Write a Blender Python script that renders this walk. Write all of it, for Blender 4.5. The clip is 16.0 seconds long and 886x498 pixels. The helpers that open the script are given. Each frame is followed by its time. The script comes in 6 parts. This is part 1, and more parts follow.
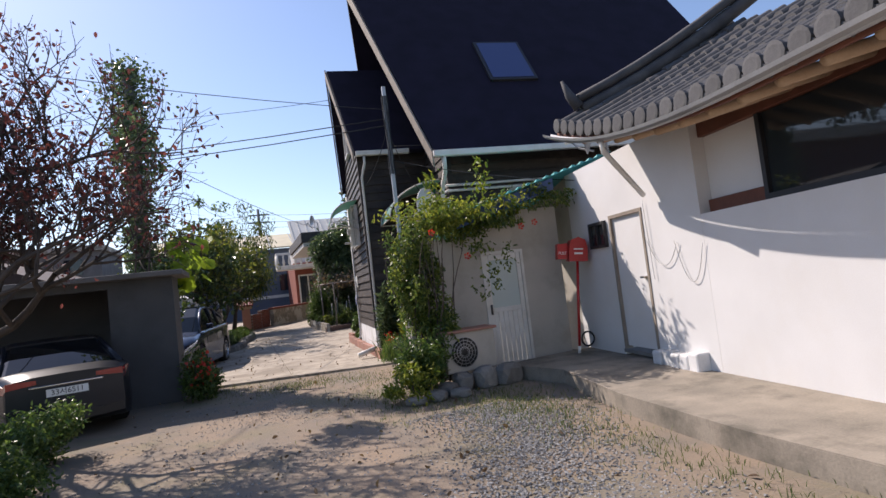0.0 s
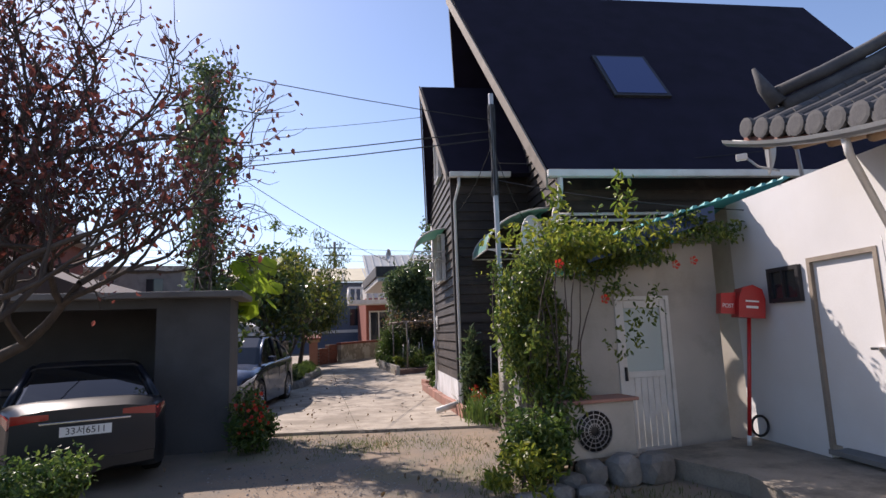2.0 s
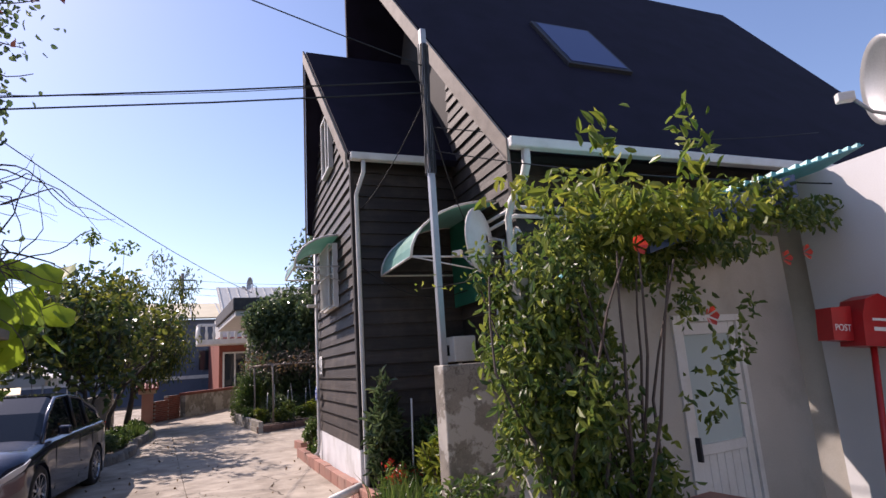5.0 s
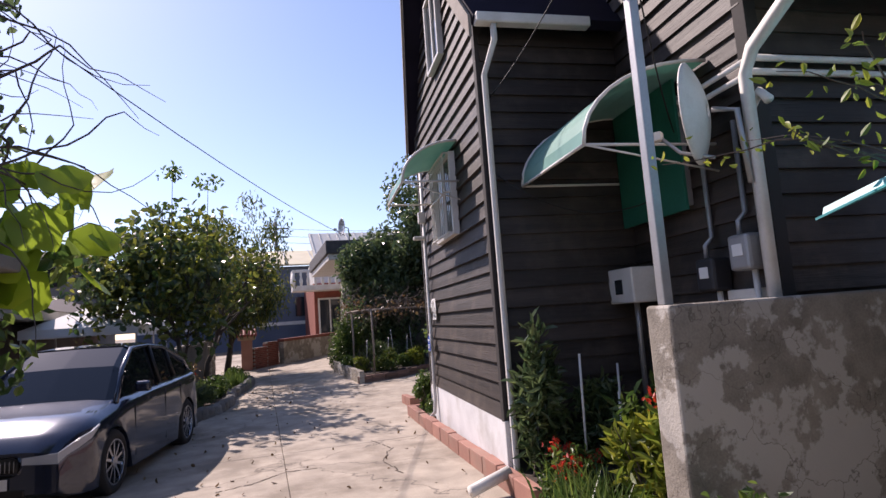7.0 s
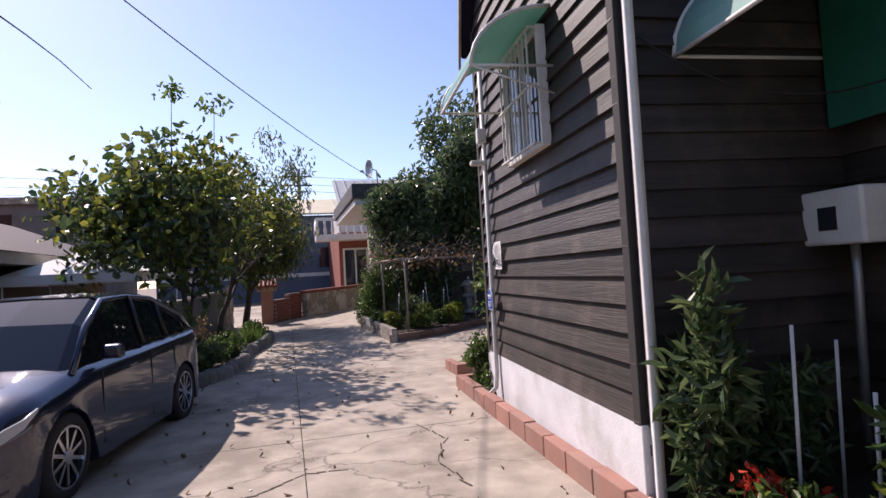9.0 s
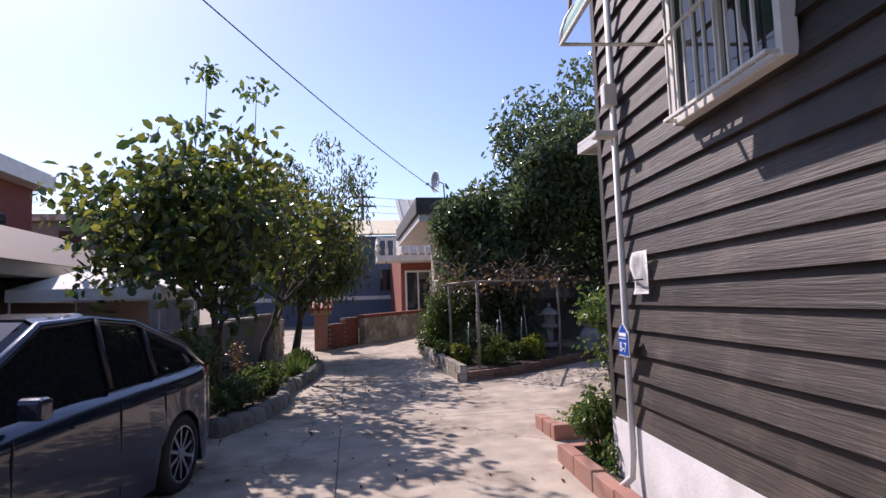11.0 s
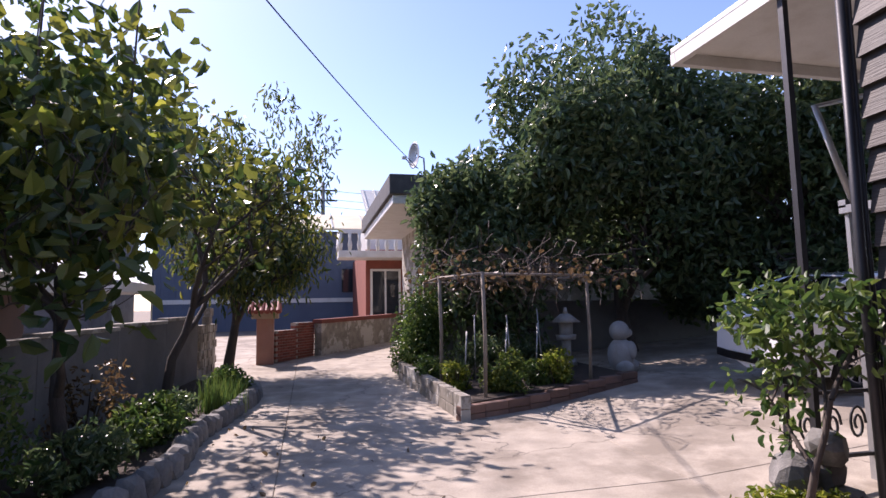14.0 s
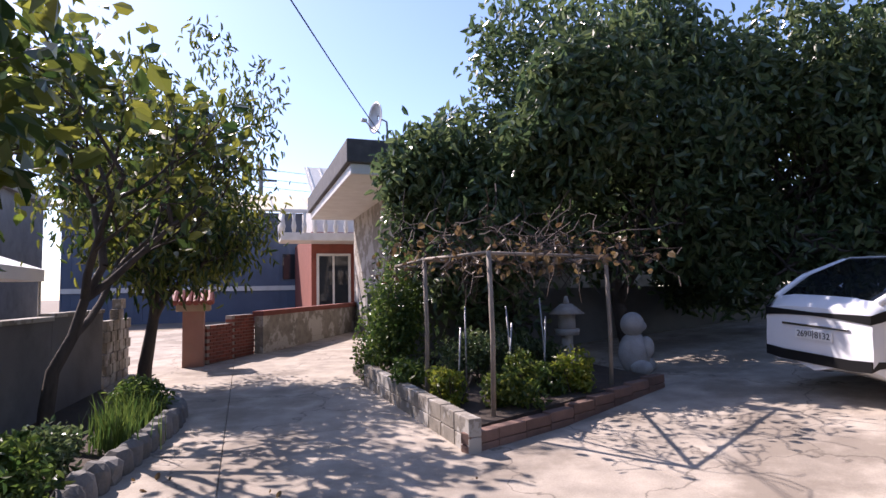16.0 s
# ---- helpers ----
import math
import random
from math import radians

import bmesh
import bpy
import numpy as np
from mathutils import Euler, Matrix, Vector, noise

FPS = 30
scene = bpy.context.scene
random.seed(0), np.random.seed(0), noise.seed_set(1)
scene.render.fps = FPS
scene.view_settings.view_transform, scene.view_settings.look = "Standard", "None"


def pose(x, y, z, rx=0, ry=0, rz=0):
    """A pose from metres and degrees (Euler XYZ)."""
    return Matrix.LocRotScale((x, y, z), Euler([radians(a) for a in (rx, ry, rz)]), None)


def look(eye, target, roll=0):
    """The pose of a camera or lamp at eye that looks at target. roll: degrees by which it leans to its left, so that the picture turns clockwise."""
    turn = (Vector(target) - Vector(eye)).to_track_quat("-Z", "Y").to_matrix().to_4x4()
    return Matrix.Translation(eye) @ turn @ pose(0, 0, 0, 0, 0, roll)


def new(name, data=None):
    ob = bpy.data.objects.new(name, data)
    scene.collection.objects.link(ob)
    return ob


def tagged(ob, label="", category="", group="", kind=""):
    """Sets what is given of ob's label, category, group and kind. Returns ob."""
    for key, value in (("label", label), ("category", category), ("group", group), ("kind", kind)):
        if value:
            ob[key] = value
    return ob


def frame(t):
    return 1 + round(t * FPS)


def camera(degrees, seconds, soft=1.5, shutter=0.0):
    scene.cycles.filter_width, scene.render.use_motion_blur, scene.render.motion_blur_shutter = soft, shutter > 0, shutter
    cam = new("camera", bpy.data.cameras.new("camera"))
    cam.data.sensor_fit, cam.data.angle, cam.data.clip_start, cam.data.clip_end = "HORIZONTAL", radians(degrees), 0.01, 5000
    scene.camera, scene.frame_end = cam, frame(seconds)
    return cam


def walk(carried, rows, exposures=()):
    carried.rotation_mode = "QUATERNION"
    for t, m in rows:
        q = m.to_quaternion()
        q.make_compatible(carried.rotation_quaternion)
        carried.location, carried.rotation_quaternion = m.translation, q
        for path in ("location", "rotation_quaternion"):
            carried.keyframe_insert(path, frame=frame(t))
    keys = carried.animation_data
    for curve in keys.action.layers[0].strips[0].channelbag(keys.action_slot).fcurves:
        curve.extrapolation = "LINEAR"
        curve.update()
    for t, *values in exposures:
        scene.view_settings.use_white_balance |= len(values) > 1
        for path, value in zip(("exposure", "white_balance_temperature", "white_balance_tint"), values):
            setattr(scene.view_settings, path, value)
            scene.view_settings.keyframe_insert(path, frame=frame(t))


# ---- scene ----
cam = camera(75.7, 16.0)
PATH = [
    (0, (0.098, 0.029, 1.581), (0.766, 1.911, 1.7), -6.7),
    (0.5, (0.167, 0.641, 1.558), (0.617, 2.587, 1.679), -2.6),
    (1, (0.166, 1.139, 1.571), (0.566, 3.089, 1.759), -3.8),
    (1.5, (0.232, 1.671, 1.644), (0.604, 3.617, 1.918), -3.4),
    (2, (0.15, 2.224, 1.63), (0.59, 4.152, 1.923), -2.1),
    (2.5, (0.289, 2.95, 1.64), (0.751, 4.872, 1.943), -3.4),
    (3, (0.265, 3.502, 1.639), (0.751, 5.408, 2.0), -0.8),
    (3.2, (0.282, 3.792, 1.682), (0.926, 5.645, 2.076), -1.7),
    (5.3, (0.44, 6.119, 1.773), (1.333, 7.865, 2.165), -3.7),
    (5.5, (0.444, 6.35, 1.774), (1.333, 8.103, 2.142), -3.1),
    (6, (0.572, 6.984, 1.826), (1.423, 8.758, 2.186), -4.7),
    (6.5, (0.563, 7.647, 1.778), (1.309, 9.473, 2.106), -4.4),
    (7, (0.659, 8.344, 1.8), (1.274, 10.233, 2.035), -4.1),
    (7.5, (0.641, 8.974, 1.793), (1.127, 10.903, 2.004), -3.0),
    (8, (0.699, 9.53, 1.803), (1.168, 11.463, 2.011), -4.0),
    (8.5, (0.763, 10.055, 1.782), (1.342, 11.96, 1.972), -2.4),
    (9, (0.812, 10.66, 1.763), (1.344, 12.586, 1.844), -3.2),
    (9.5, (0.889, 11.3, 1.78), (1.235, 13.268, 1.855), -2.1),
    (9.7, (0.894, 11.509, 1.754), (1.18, 13.487, 1.834), -1.5),
    (11.8, (1.197, 14.077, 1.752), (1.538, 16.035, 1.976), -1.9),
    (12, (1.217, 14.322, 1.708), (1.531, 16.286, 1.921), -1.7),
    (12.5, (1.242, 14.931, 1.679), (1.575, 16.901, 1.777), -1.8),
    (13, (1.286, 15.596, 1.685), (1.628, 17.56, 1.852), -0.5),
    (13.5, (1.2, 16.169, 1.68), (1.576, 18.126, 1.854), -0.8),
    (14, (1.201, 16.833, 1.684), (1.656, 18.77, 1.881), -1.0),
    (14.5, (1.154, 17.268, 1.713), (1.656, 19.194, 1.911), -1.5),
    (15, (1.099, 17.864, 1.671), (1.779, 19.741, 1.803), -2.8),
    (15.5, (1.082, 18.526, 1.617), (1.767, 20.403, 1.72), -2.2),
    (16, (1.109, 19.126, 1.719), (1.766, 21.009, 1.869), -1.2),
]
walk(cam, [(t, look(eye, target, roll)) for t, eye, target, roll in PATH], [(0, 0.42, 6450, 19), (5.5, 0.57, 6500, 27), (9.7, 0.48, 6350, 28), (12.5, 0.7, 6250, 29), (14, 0.88, 6250, 31), (16, 1.0, 6250, 28)])

# ---- light ----
SUN_WAY = Vector((1.36, -2.17, -2.45)).normalized()
sun_data = bpy.data.lights.new("sun", "SUN")
sun_data.energy, sun_data.angle, sun_data.color = 4.6, radians(0.55), (1.0, 0.92, 0.8)
sun = new("sun", sun_data)
sun.matrix_world = Matrix.Translation((-20, 40, 40)) @ SUN_WAY.to_track_quat("-Z", "Y").to_matrix().to_4x4()
world = bpy.data.worlds.new("world")
scene.world = world
world.use_nodes = True
wn = world.node_tree.nodes
sky = wn.new("ShaderNodeTexSky")
sky.sky_type, sky.sun_disc = "NISHITA", False
sky.sun_elevation, sky.sun_rotation = math.asin(-SUN_WAY.z), math.atan2(-SUN_WAY.x, -SUN_WAY.y)
sky.dust_density, sky.ozone_density, sky.air_density = 0.5, 2.5, 1.0
wn["Background"].inputs["Strength"].default_value = 0.125
world.node_tree.links.new(sky.outputs[0], wn["Background"].inputs[0])


# ---- materials ----
def mat(name, a, b=None, rough=0.8, scale=3.0, fine=60.0, bump=0.2, metal=0.0, spec=0.5, stretch=(1, 1, 1), stain=None, stain_scale=0.7, stain_amount=0.5, rnd=0.0, coat=0.0, trans=0.0, island=0.0, dist=0.01, crack=0.0, edge=0.18):
    """Two colours mixed by coarse and fine noise, with stains, relief and per-piece variation."""
    b = b or tuple(c * 0.75 for c in a)
    m = bpy.data.materials.new(name)
    m.use_nodes = True
    nt = m.node_tree
    n, l = nt.nodes, nt.links
    bsdf = n["Principled BSDF"]
    tc = n.new("ShaderNodeTexCoord")
    mp = n.new("ShaderNodeMapping")
    mp.inputs["Scale"].default_value = stretch
    l.new(tc.outputs["Object"], mp.inputs["Vector"])
    n1 = n.new("ShaderNodeTexNoise")
    n1.inputs["Scale"].default_value, n1.inputs["Detail"].default_value = scale, 6
    n2 = n.new("ShaderNodeTexNoise")
    n2.inputs["Scale"].default_value, n2.inputs["Detail"].default_value = fine, 3
    for q in (n1, n2):
        l.new(mp.outputs[0], q.inputs["Vector"])
    add = n.new("ShaderNodeMath")
    add.operation = "MULTIPLY_ADD"
    add.inputs[1].default_value = 0.45
    l.new(n2.outputs[0], add.inputs[0])
    l.new(n1.outputs[0], add.inputs[2])
    ramp = n.new("ShaderNodeMapRange")
    ramp.inputs[1].default_value, ramp.inputs[2].default_value = 0.5, 0.95
    l.new(add.outputs[0], ramp.inputs[0])
    mix = n.new("ShaderNodeMix")
    mix.data_type = "RGBA"
    mix.inputs[6].default_value, mix.inputs[7].default_value = (*a, 1), (*b, 1)
    l.new(ramp.outputs[0], mix.inputs[0])
    col = mix.outputs[2]
    if stain:
        n3 = n.new("ShaderNodeTexNoise")
        n3.inputs["Scale"].default_value, n3.inputs["Detail"].default_value = stain_scale, 9
        n3.inputs["Roughness"].default_value = 0.65
        l.new(tc.outputs["Object"], n3.inputs["Vector"])
        r3 = n.new("ShaderNodeMapRange")
        r3.inputs[1].default_value, r3.inputs[2].default_value = 0.5, 0.5 + edge
        r3.inputs[4].default_value = stain_amount
        l.new(n3.outputs[0], r3.inputs[0])
        m3 = n.new("ShaderNodeMix")
        m3.data_type = "RGBA"
        m3.inputs[7].default_value = (*stain, 1)
        l.new(r3.outputs[0], m3.inputs[0])
        l.new(col, m3.inputs[6])
        col = m3.outputs[2]
    if crack:
        vo = n.new("ShaderNodeTexVoronoi")
        vo.feature = "DISTANCE_TO_EDGE"
        vo.inputs["Scale"].default_value = crack
        wv = n.new("ShaderNodeTexNoise")
        wv.inputs["Scale"].default_value, wv.inputs["Detail"].default_value = 2.5, 5
        l.new(tc.outputs["Object"], wv.inputs["Vector"])
        va = n.new("ShaderNodeVectorMath")
        va.operation = "MULTIPLY_ADD"
        va.inputs[1].default_value = (0.7, 0.7, 0.7)
        l.new(wv.outputs["Color"], va.inputs[0])
        l.new(tc.outputs["Object"], va.inputs[2])
        l.new(va.outputs[0], vo.inputs["Vector"])
        cr = n.new("ShaderNodeMapRange")
        cr.inputs[2].default_value = 0.006
        cr.inputs[3].default_value, cr.inputs[4].default_value = 0.75, 0.0
        l.new(vo.outputs["Distance"], cr.inputs[0])
        m4 = n.new("ShaderNodeMix")
        m4.data_type = "RGBA"
        m4.inputs[7].default_value = (0.09, 0.075, 0.06, 1)
        l.new(cr.outputs[0], m4.inputs[0])
        l.new(col, m4.inputs[6])
        col = m4.outputs[2]
    if rnd or island:
        src = n.new("ShaderNodeNewGeometry").outputs["Random Per Island"] if island else n.new("ShaderNodeObjectInfo").outputs["Random"]
        amount = rnd or island
        r = n.new("ShaderNodeMapRange")
        r.inputs[3].default_value, r.inputs[4].default_value = 1 - amount, 1 + amount
        l.new(src, r.inputs[0])
        hsv = n.new("ShaderNodeHueSaturation")
        l.new(r.outputs[0], hsv.inputs["Value"])
        l.new(col, hsv.inputs["Color"])
        col = hsv.outputs[0]
    l.new(col, bsdf.inputs["Base Color"])
    bsdf.inputs["Roughness"].default_value = rough
    bsdf.inputs["Metallic"].default_value = metal
    bsdf.inputs["Specular IOR Level"].default_value = spec
    bsdf.inputs["Coat Weight"].default_value = coat
    if bump:
        bp = n.new("ShaderNodeBump")
        bp.inputs["Strength"].default_value, bp.inputs["Distance"].default_value = bump, dist
        l.new(add.outputs[0], bp.inputs["Height"])
        l.new(bp.outputs[0], bsdf.inputs["Normal"])
    if trans:
        tr = n.new("ShaderNodeBsdfTranslucent")
        l.new(col, tr.inputs[0])
        ms = n.new("ShaderNodeMixShader")
        ms.inputs[0].default_value = trans
        l.new(bsdf.outputs[0], ms.inputs[1])
        l.new(tr.outputs[0], ms.inputs[2])
        l.new(ms.outputs[0], n["Material Output"].inputs[0])
    return m


def leafmat(name, a, b, trans=0.35, rough=0.38):
    """Leaves: colour varies from leaf to leaf between a and b, light shines through."""
    m = bpy.data.materials.new(name)
    m.use_nodes = True
    n, l = m.node_tree.nodes, m.node_tree.links
    bsdf = n["Principled BSDF"]
    geo = n.new("ShaderNodeNewGeometry")
    mix = n.new("ShaderNodeMix")
    mix.data_type = "RGBA"
    mix.inputs[6].default_value, mix.inputs[7].default_value = (*a, 1), (*b, 1)
    pw = n.new("ShaderNodeMath")
    pw.operation = "POWER"
    pw.inputs[1].default_value = 1.7
    l.new(geo.outputs["Random Per Island"], pw.inputs[0])
    l.new(pw.outputs[0], mix.inputs[0])
    l.new(mix.outputs[2], bsdf.inputs["Base Color"])
    bsdf.inputs["Roughness"].default_value = rough
    tr = n.new("ShaderNodeBsdfTranslucent")
    br = n.new("ShaderNodeHueSaturation")
    br.inputs["Value"].default_value = 1.5
    l.new(mix.outputs[2], br.inputs["Color"])
    l.new(br.outputs[0], tr.inputs[0])
    ms = n.new("ShaderNodeMixShader")
    ms.inputs[0].default_value = trans
    l.new(bsdf.outputs[0], ms.inputs[1])
    l.new(tr.outputs[0], ms.inputs[2])
    l.new(ms.outputs[0], n["Material Output"].inputs[0])
    return m


def glassmat(name, tint, rough=0.02, alpha=None):
    m = bpy.data.materials.new(name)
    m.use_nodes = True
    bsdf = m.node_tree.nodes["Principled BSDF"]
    bsdf.inputs["Base Color"].default_value = (*tint, 1)
    bsdf.inputs["Roughness"].default_value = rough
    if alpha:
        bsdf.inputs["Transmission Weight"].default_value = alpha
        bsdf.inputs["IOR"].default_value = 1.45
    bsdf.inputs["Specular IOR Level"].default_value = 0.6
    return m


M = dict(
    dirt=mat("dirt", (0.28, 0.205, 0.14), (0.18, 0.155, 0.125), 0.95, 1.3, 45, 0.6, stain=(0.15, 0.15, 0.075), stain_scale=0.6, stain_amount=0.6, dist=0.03),
    concrete=mat("driveway_concrete", (0.47, 0.405, 0.325), (0.27, 0.232, 0.185), 0.9, 2.6, 70, 0.7, stain=(0.2, 0.165, 0.125), stain_scale=0.55, stain_amount=0.75, crack=0.3, edge=0.1),
    porch=mat("porch_concrete", (0.34, 0.29, 0.23), (0.2, 0.175, 0.14), 0.92, 2.2, 50, 0.5, stain=(0.1, 0.09, 0.07), stain_scale=1.5, stain_amount=0.85),
    oldconc=mat("old_concrete", (0.32, 0.285, 0.235), (0.18, 0.16, 0.13), 0.93, 4.5, 60, 0.9, stain=(0.46, 0.43, 0.38), stain_scale=1.7, stain_amount=0.9, crack=1.2, edge=0.03),
    shedwall=mat("dark_grey_render", (0.1, 0.1, 0.1), (0.07, 0.07, 0.072), 0.9, 1.4, 60, 0.35, stain=(0.05, 0.05, 0.05), stain_scale=0.9, stain_amount=0.6),
    greyconc=mat("grey_concrete", (0.2, 0.195, 0.185), (0.15, 0.145, 0.14), 0.92, 1.4, 60, 0.35, stain=(0.1, 0.095, 0.09), stain_scale=0.9, stain_amount=0.7),
    plaster=mat("white_plaster", (0.7, 0.69, 0.68), (0.62, 0.61, 0.6), 0.85, 1.1, 90, 0.15, stain=(0.6, 0.56, 0.5), stain_scale=0.7, stain_amount=0.35),
    cream=mat("cream_plaster", (0.5, 0.46, 0.4), (0.4, 0.37, 0.32), 0.88, 1.2, 80, 0.25, stain=(0.28, 0.25, 0.2), stain_scale=1.3, stain_amount=0.5),
    plinth=mat("painted_plinth", (0.72, 0.72, 0.72), (0.58, 0.58, 0.58), 0.9, 2.5, 50, 0.5, stain=(0.4, 0.38, 0.34), stain_scale=1.8, stain_amount=0.5),
    board=mat("dark_boards", (0.046, 0.034, 0.027), (0.015, 0.011, 0.009), 0.62, 4, 40, 0.9, stretch=(1, 0.1, 2.2), rnd=0.35, stain=(0.11, 0.085, 0.065), stain_scale=2.2, stain_amount=0.4),
    boardx=mat("dark_boards_cross", (0.046, 0.034, 0.027), (0.015, 0.011, 0.009), 0.62, 4, 40, 0.9, stretch=(0.1, 1, 2.2), rnd=0.35, stain=(0.11, 0.085, 0.065), stain_scale=2.2, stain_amount=0.4),
    trim=mat("weathered_trim", (0.3, 0.25, 0.2), (0.2, 0.165, 0.13), 0.75, 5, 60, 0.3),
    shingle=mat("dark_roof", (0.016, 0.013, 0.028), (0.009, 0.0075, 0.016), 0.85, 2, 120, 0.35, spec=0.2),
    grime=mat("soffit_dark", (0.03, 0.026, 0.024), None, 0.8, 3, 40, 0.2),
    whitepaint=mat("white_painted_metal", (0.72, 0.7, 0.66), (0.6, 0.58, 0.53), 0.5, 2, 50, 0.08, stain=(0.4, 0.35, 0.28), stain_scale=2.5, stain_amount=0.3),
    greymetal=mat("grey_metal", (0.42, 0.42, 0.42), (0.32, 0.32, 0.32), 0.45, 3, 60, 0.08, metal=0.6),
    darkmetal=mat("dark_metal", (0.05, 0.05, 0.055), None, 0.5, 4, 60, 0.1, metal=0.5),
    greenfrp=mat("green_canopy_sheet", (0.035, 0.24, 0.17), (0.02, 0.17, 0.12), 0.4, 2, 40, 0.05, trans=0.4),
    greenlight=mat("pale_green_canopy", (0.3, 0.55, 0.47), (0.24, 0.46, 0.4), 0.4, 2, 40, 0.05, trans=0.35),
    turquoise=mat("turquoise_sheet", (0.06, 0.42, 0.42), (0.05, 0.32, 0.34), 0.45, 3, 40, 0.1, stain=(0.15, 0.25, 0.25), stain_scale=2, stain_amount=0.4),
    blue=mat("blue_tarp", (0.02, 0.06, 0.16), (0.015, 0.045, 0.12), 0.5, 3, 40, 0.2),
    rooftile=mat("grey_clay_tile", (0.085, 0.083, 0.085), (0.05, 0.05, 0.053), 0.8, 5, 50, 0.4, stain=(0.14, 0.135, 0.12), stain_scale=3, stain_amount=0.5, rnd=0.2),
    redwood=mat("red_brown_timber", (0.17, 0.06, 0.035), (0.11, 0.04, 0.025), 0.7, 4, 50, 0.25),
    rafter=mat("painted_rafter", (0.5, 0.36, 0.24), (0.4, 0.27, 0.17), 0.75, 4, 50, 0.2),
    pink=mat("pink_brick", (0.38, 0.19, 0.14), (0.28, 0.14, 0.105), 0.85, 2.5, 60, 0.35, stain=(0.3, 0.22, 0.17), stain_scale=1.6, stain_amount=0.6, rnd=0.12),
    bedbrick=mat("weathered_brown_brick", (0.22, 0.13, 0.1), (0.14, 0.085, 0.065), 0.9, 3, 60, 0.5, stain=(0.1, 0.08, 0.065), stain_scale=2.0, stain_amount=0.6, rnd=0.2),
    brick=mat("red_brick", (0.24, 0.07, 0.045), (0.17, 0.05, 0.035), 0.88, 3, 60, 0.3, rnd=0.25),
    mortar=mat("mortar", (0.33, 0.29, 0.25), None, 0.95, 3, 60, 0.3),
    stone=mat("kerb_stone", (0.22, 0.21, 0.195), (0.13, 0.125, 0.115), 0.92, 6, 40, 0.7, rnd=0.25, dist=0.02),
    pebble=mat("gravel_stones", (0.28, 0.275, 0.265), (0.2, 0.195, 0.19), 0.9, 20, 80, 0.2, island=0.45),
    red=mat("red_postbox", (0.5, 0.02, 0.02), (0.38, 0.018, 0.018), 0.35, 3, 50, 0.05),
    bark=mat("bark", (0.09, 0.07, 0.055), (0.045, 0.036, 0.03), 0.95, 9, 60, 0.8, stretch=(1, 1, 0.25), dist=0.02),
    twig=mat("bare_twigs", (0.1, 0.075, 0.06), (0.06, 0.045, 0.04), 0.9, 20, 80, 0.2),
    carblue=mat("dark_blue_car_paint", (0.014, 0.022, 0.048), (0.012, 0.019, 0.042), 0.2, 2, 200, 0.0, metal=0.4, coat=1.0),
    carblack=mat("black_car_paint", (0.01, 0.013, 0.02), (0.009, 0.011, 0.017), 0.35, 2, 200, 0.0, spec=0.35, coat=0.25),
    carwhite=mat("white_car_paint", (0.78, 0.79, 0.8), (0.76, 0.77, 0.78), 0.25, 2, 200, 0.0, coat=1.0),
    rubber=mat("rubber", (0.012, 0.012, 0.012), None, 0.85, 5, 80, 0.2),
    chrome=mat("bright_metal", (0.6, 0.6, 0.62), (0.5, 0.5, 0.52), 0.2, 3, 60, 0.0, metal=1.0),
    blackplastic=mat("black_plastic", (0.01, 0.01, 0.011), None, 0.4, 5, 80, 0.05),
    plate=mat("plate_white", (0.8, 0.8, 0.78), (0.74, 0.74, 0.72), 0.45, 5, 60, 0.0),
    ink=mat("black_ink", (0.01, 0.01, 0.012), None, 0.6, 5, 60, 0.0),
    signblue=mat("sign_blue", (0.01, 0.07, 0.38), (0.01, 0.06, 0.33), 0.4, 5, 60, 0.0),
    paper=mat("white_board", (0.78, 0.78, 0.76), (0.7, 0.7, 0.68), 0.6, 3, 40, 0.05),
    wire=mat("cable_black", (0.012, 0.012, 0.013), None, 0.6, 5, 60, 0.0),
    glass=glassmat("dark_window_glass", (0.02, 0.025, 0.03), 0.03),
    paleglass=glassmat("frosted_glass", (0.45, 0.52, 0.5), 0.25),
    carglass=glassmat("car_glass", (0.008, 0.01, 0.012), 0.02),
    lampglass=glassmat("headlamp_glass", (0.4, 0.42, 0.45), 0.08),
    taillamp=mat("tail_lamp_red", (0.35, 0.01, 0.01), None, 0.15, 5, 60, 0.0, coat=1.0),
    bluewall=mat("blue_metal_wall", (0.1, 0.13, 0.19), (0.08, 0.105, 0.155), 0.6, 1, 40, 0.1),
    zinc=mat("pale_metal_roof", (0.5, 0.5, 0.47), (0.42, 0.42, 0.39), 0.5, 1, 40, 0.05),
    yellowroof=mat("pale_yellow_roof", (0.62, 0.55, 0.37), (0.55, 0.48, 0.32), 0.6, 1, 40, 0.05),
    tent=mat("white_canvas", (0.82, 0.82, 0.82), (0.75, 0.75, 0.75), 0.8, 2, 60, 0.1),
    statue=mat("pale_stone", (0.42, 0.41, 0.39), (0.3, 0.29, 0.27), 0.9, 6, 50, 0.3),
    darkbrown=mat("dark_brown_wall", (0.06, 0.035, 0.026), (0.04, 0.025, 0.02), 0.8, 2, 50, 0.2),
    terracotta=mat("terracotta_tile", (0.3, 0.07, 0.05), (0.2, 0.05, 0.04), 0.7, 4, 50, 0.2),
    soil=mat("soil", (0.07, 0.05, 0.035), (0.045, 0.033, 0.025), 0.95, 5, 60, 0.8, dist=0.03),
    leaf_dark=leafmat("dark_green_leaves", (0.05, 0.088, 0.038), (0.15, 0.19, 0.075), 0.35, 0.28),
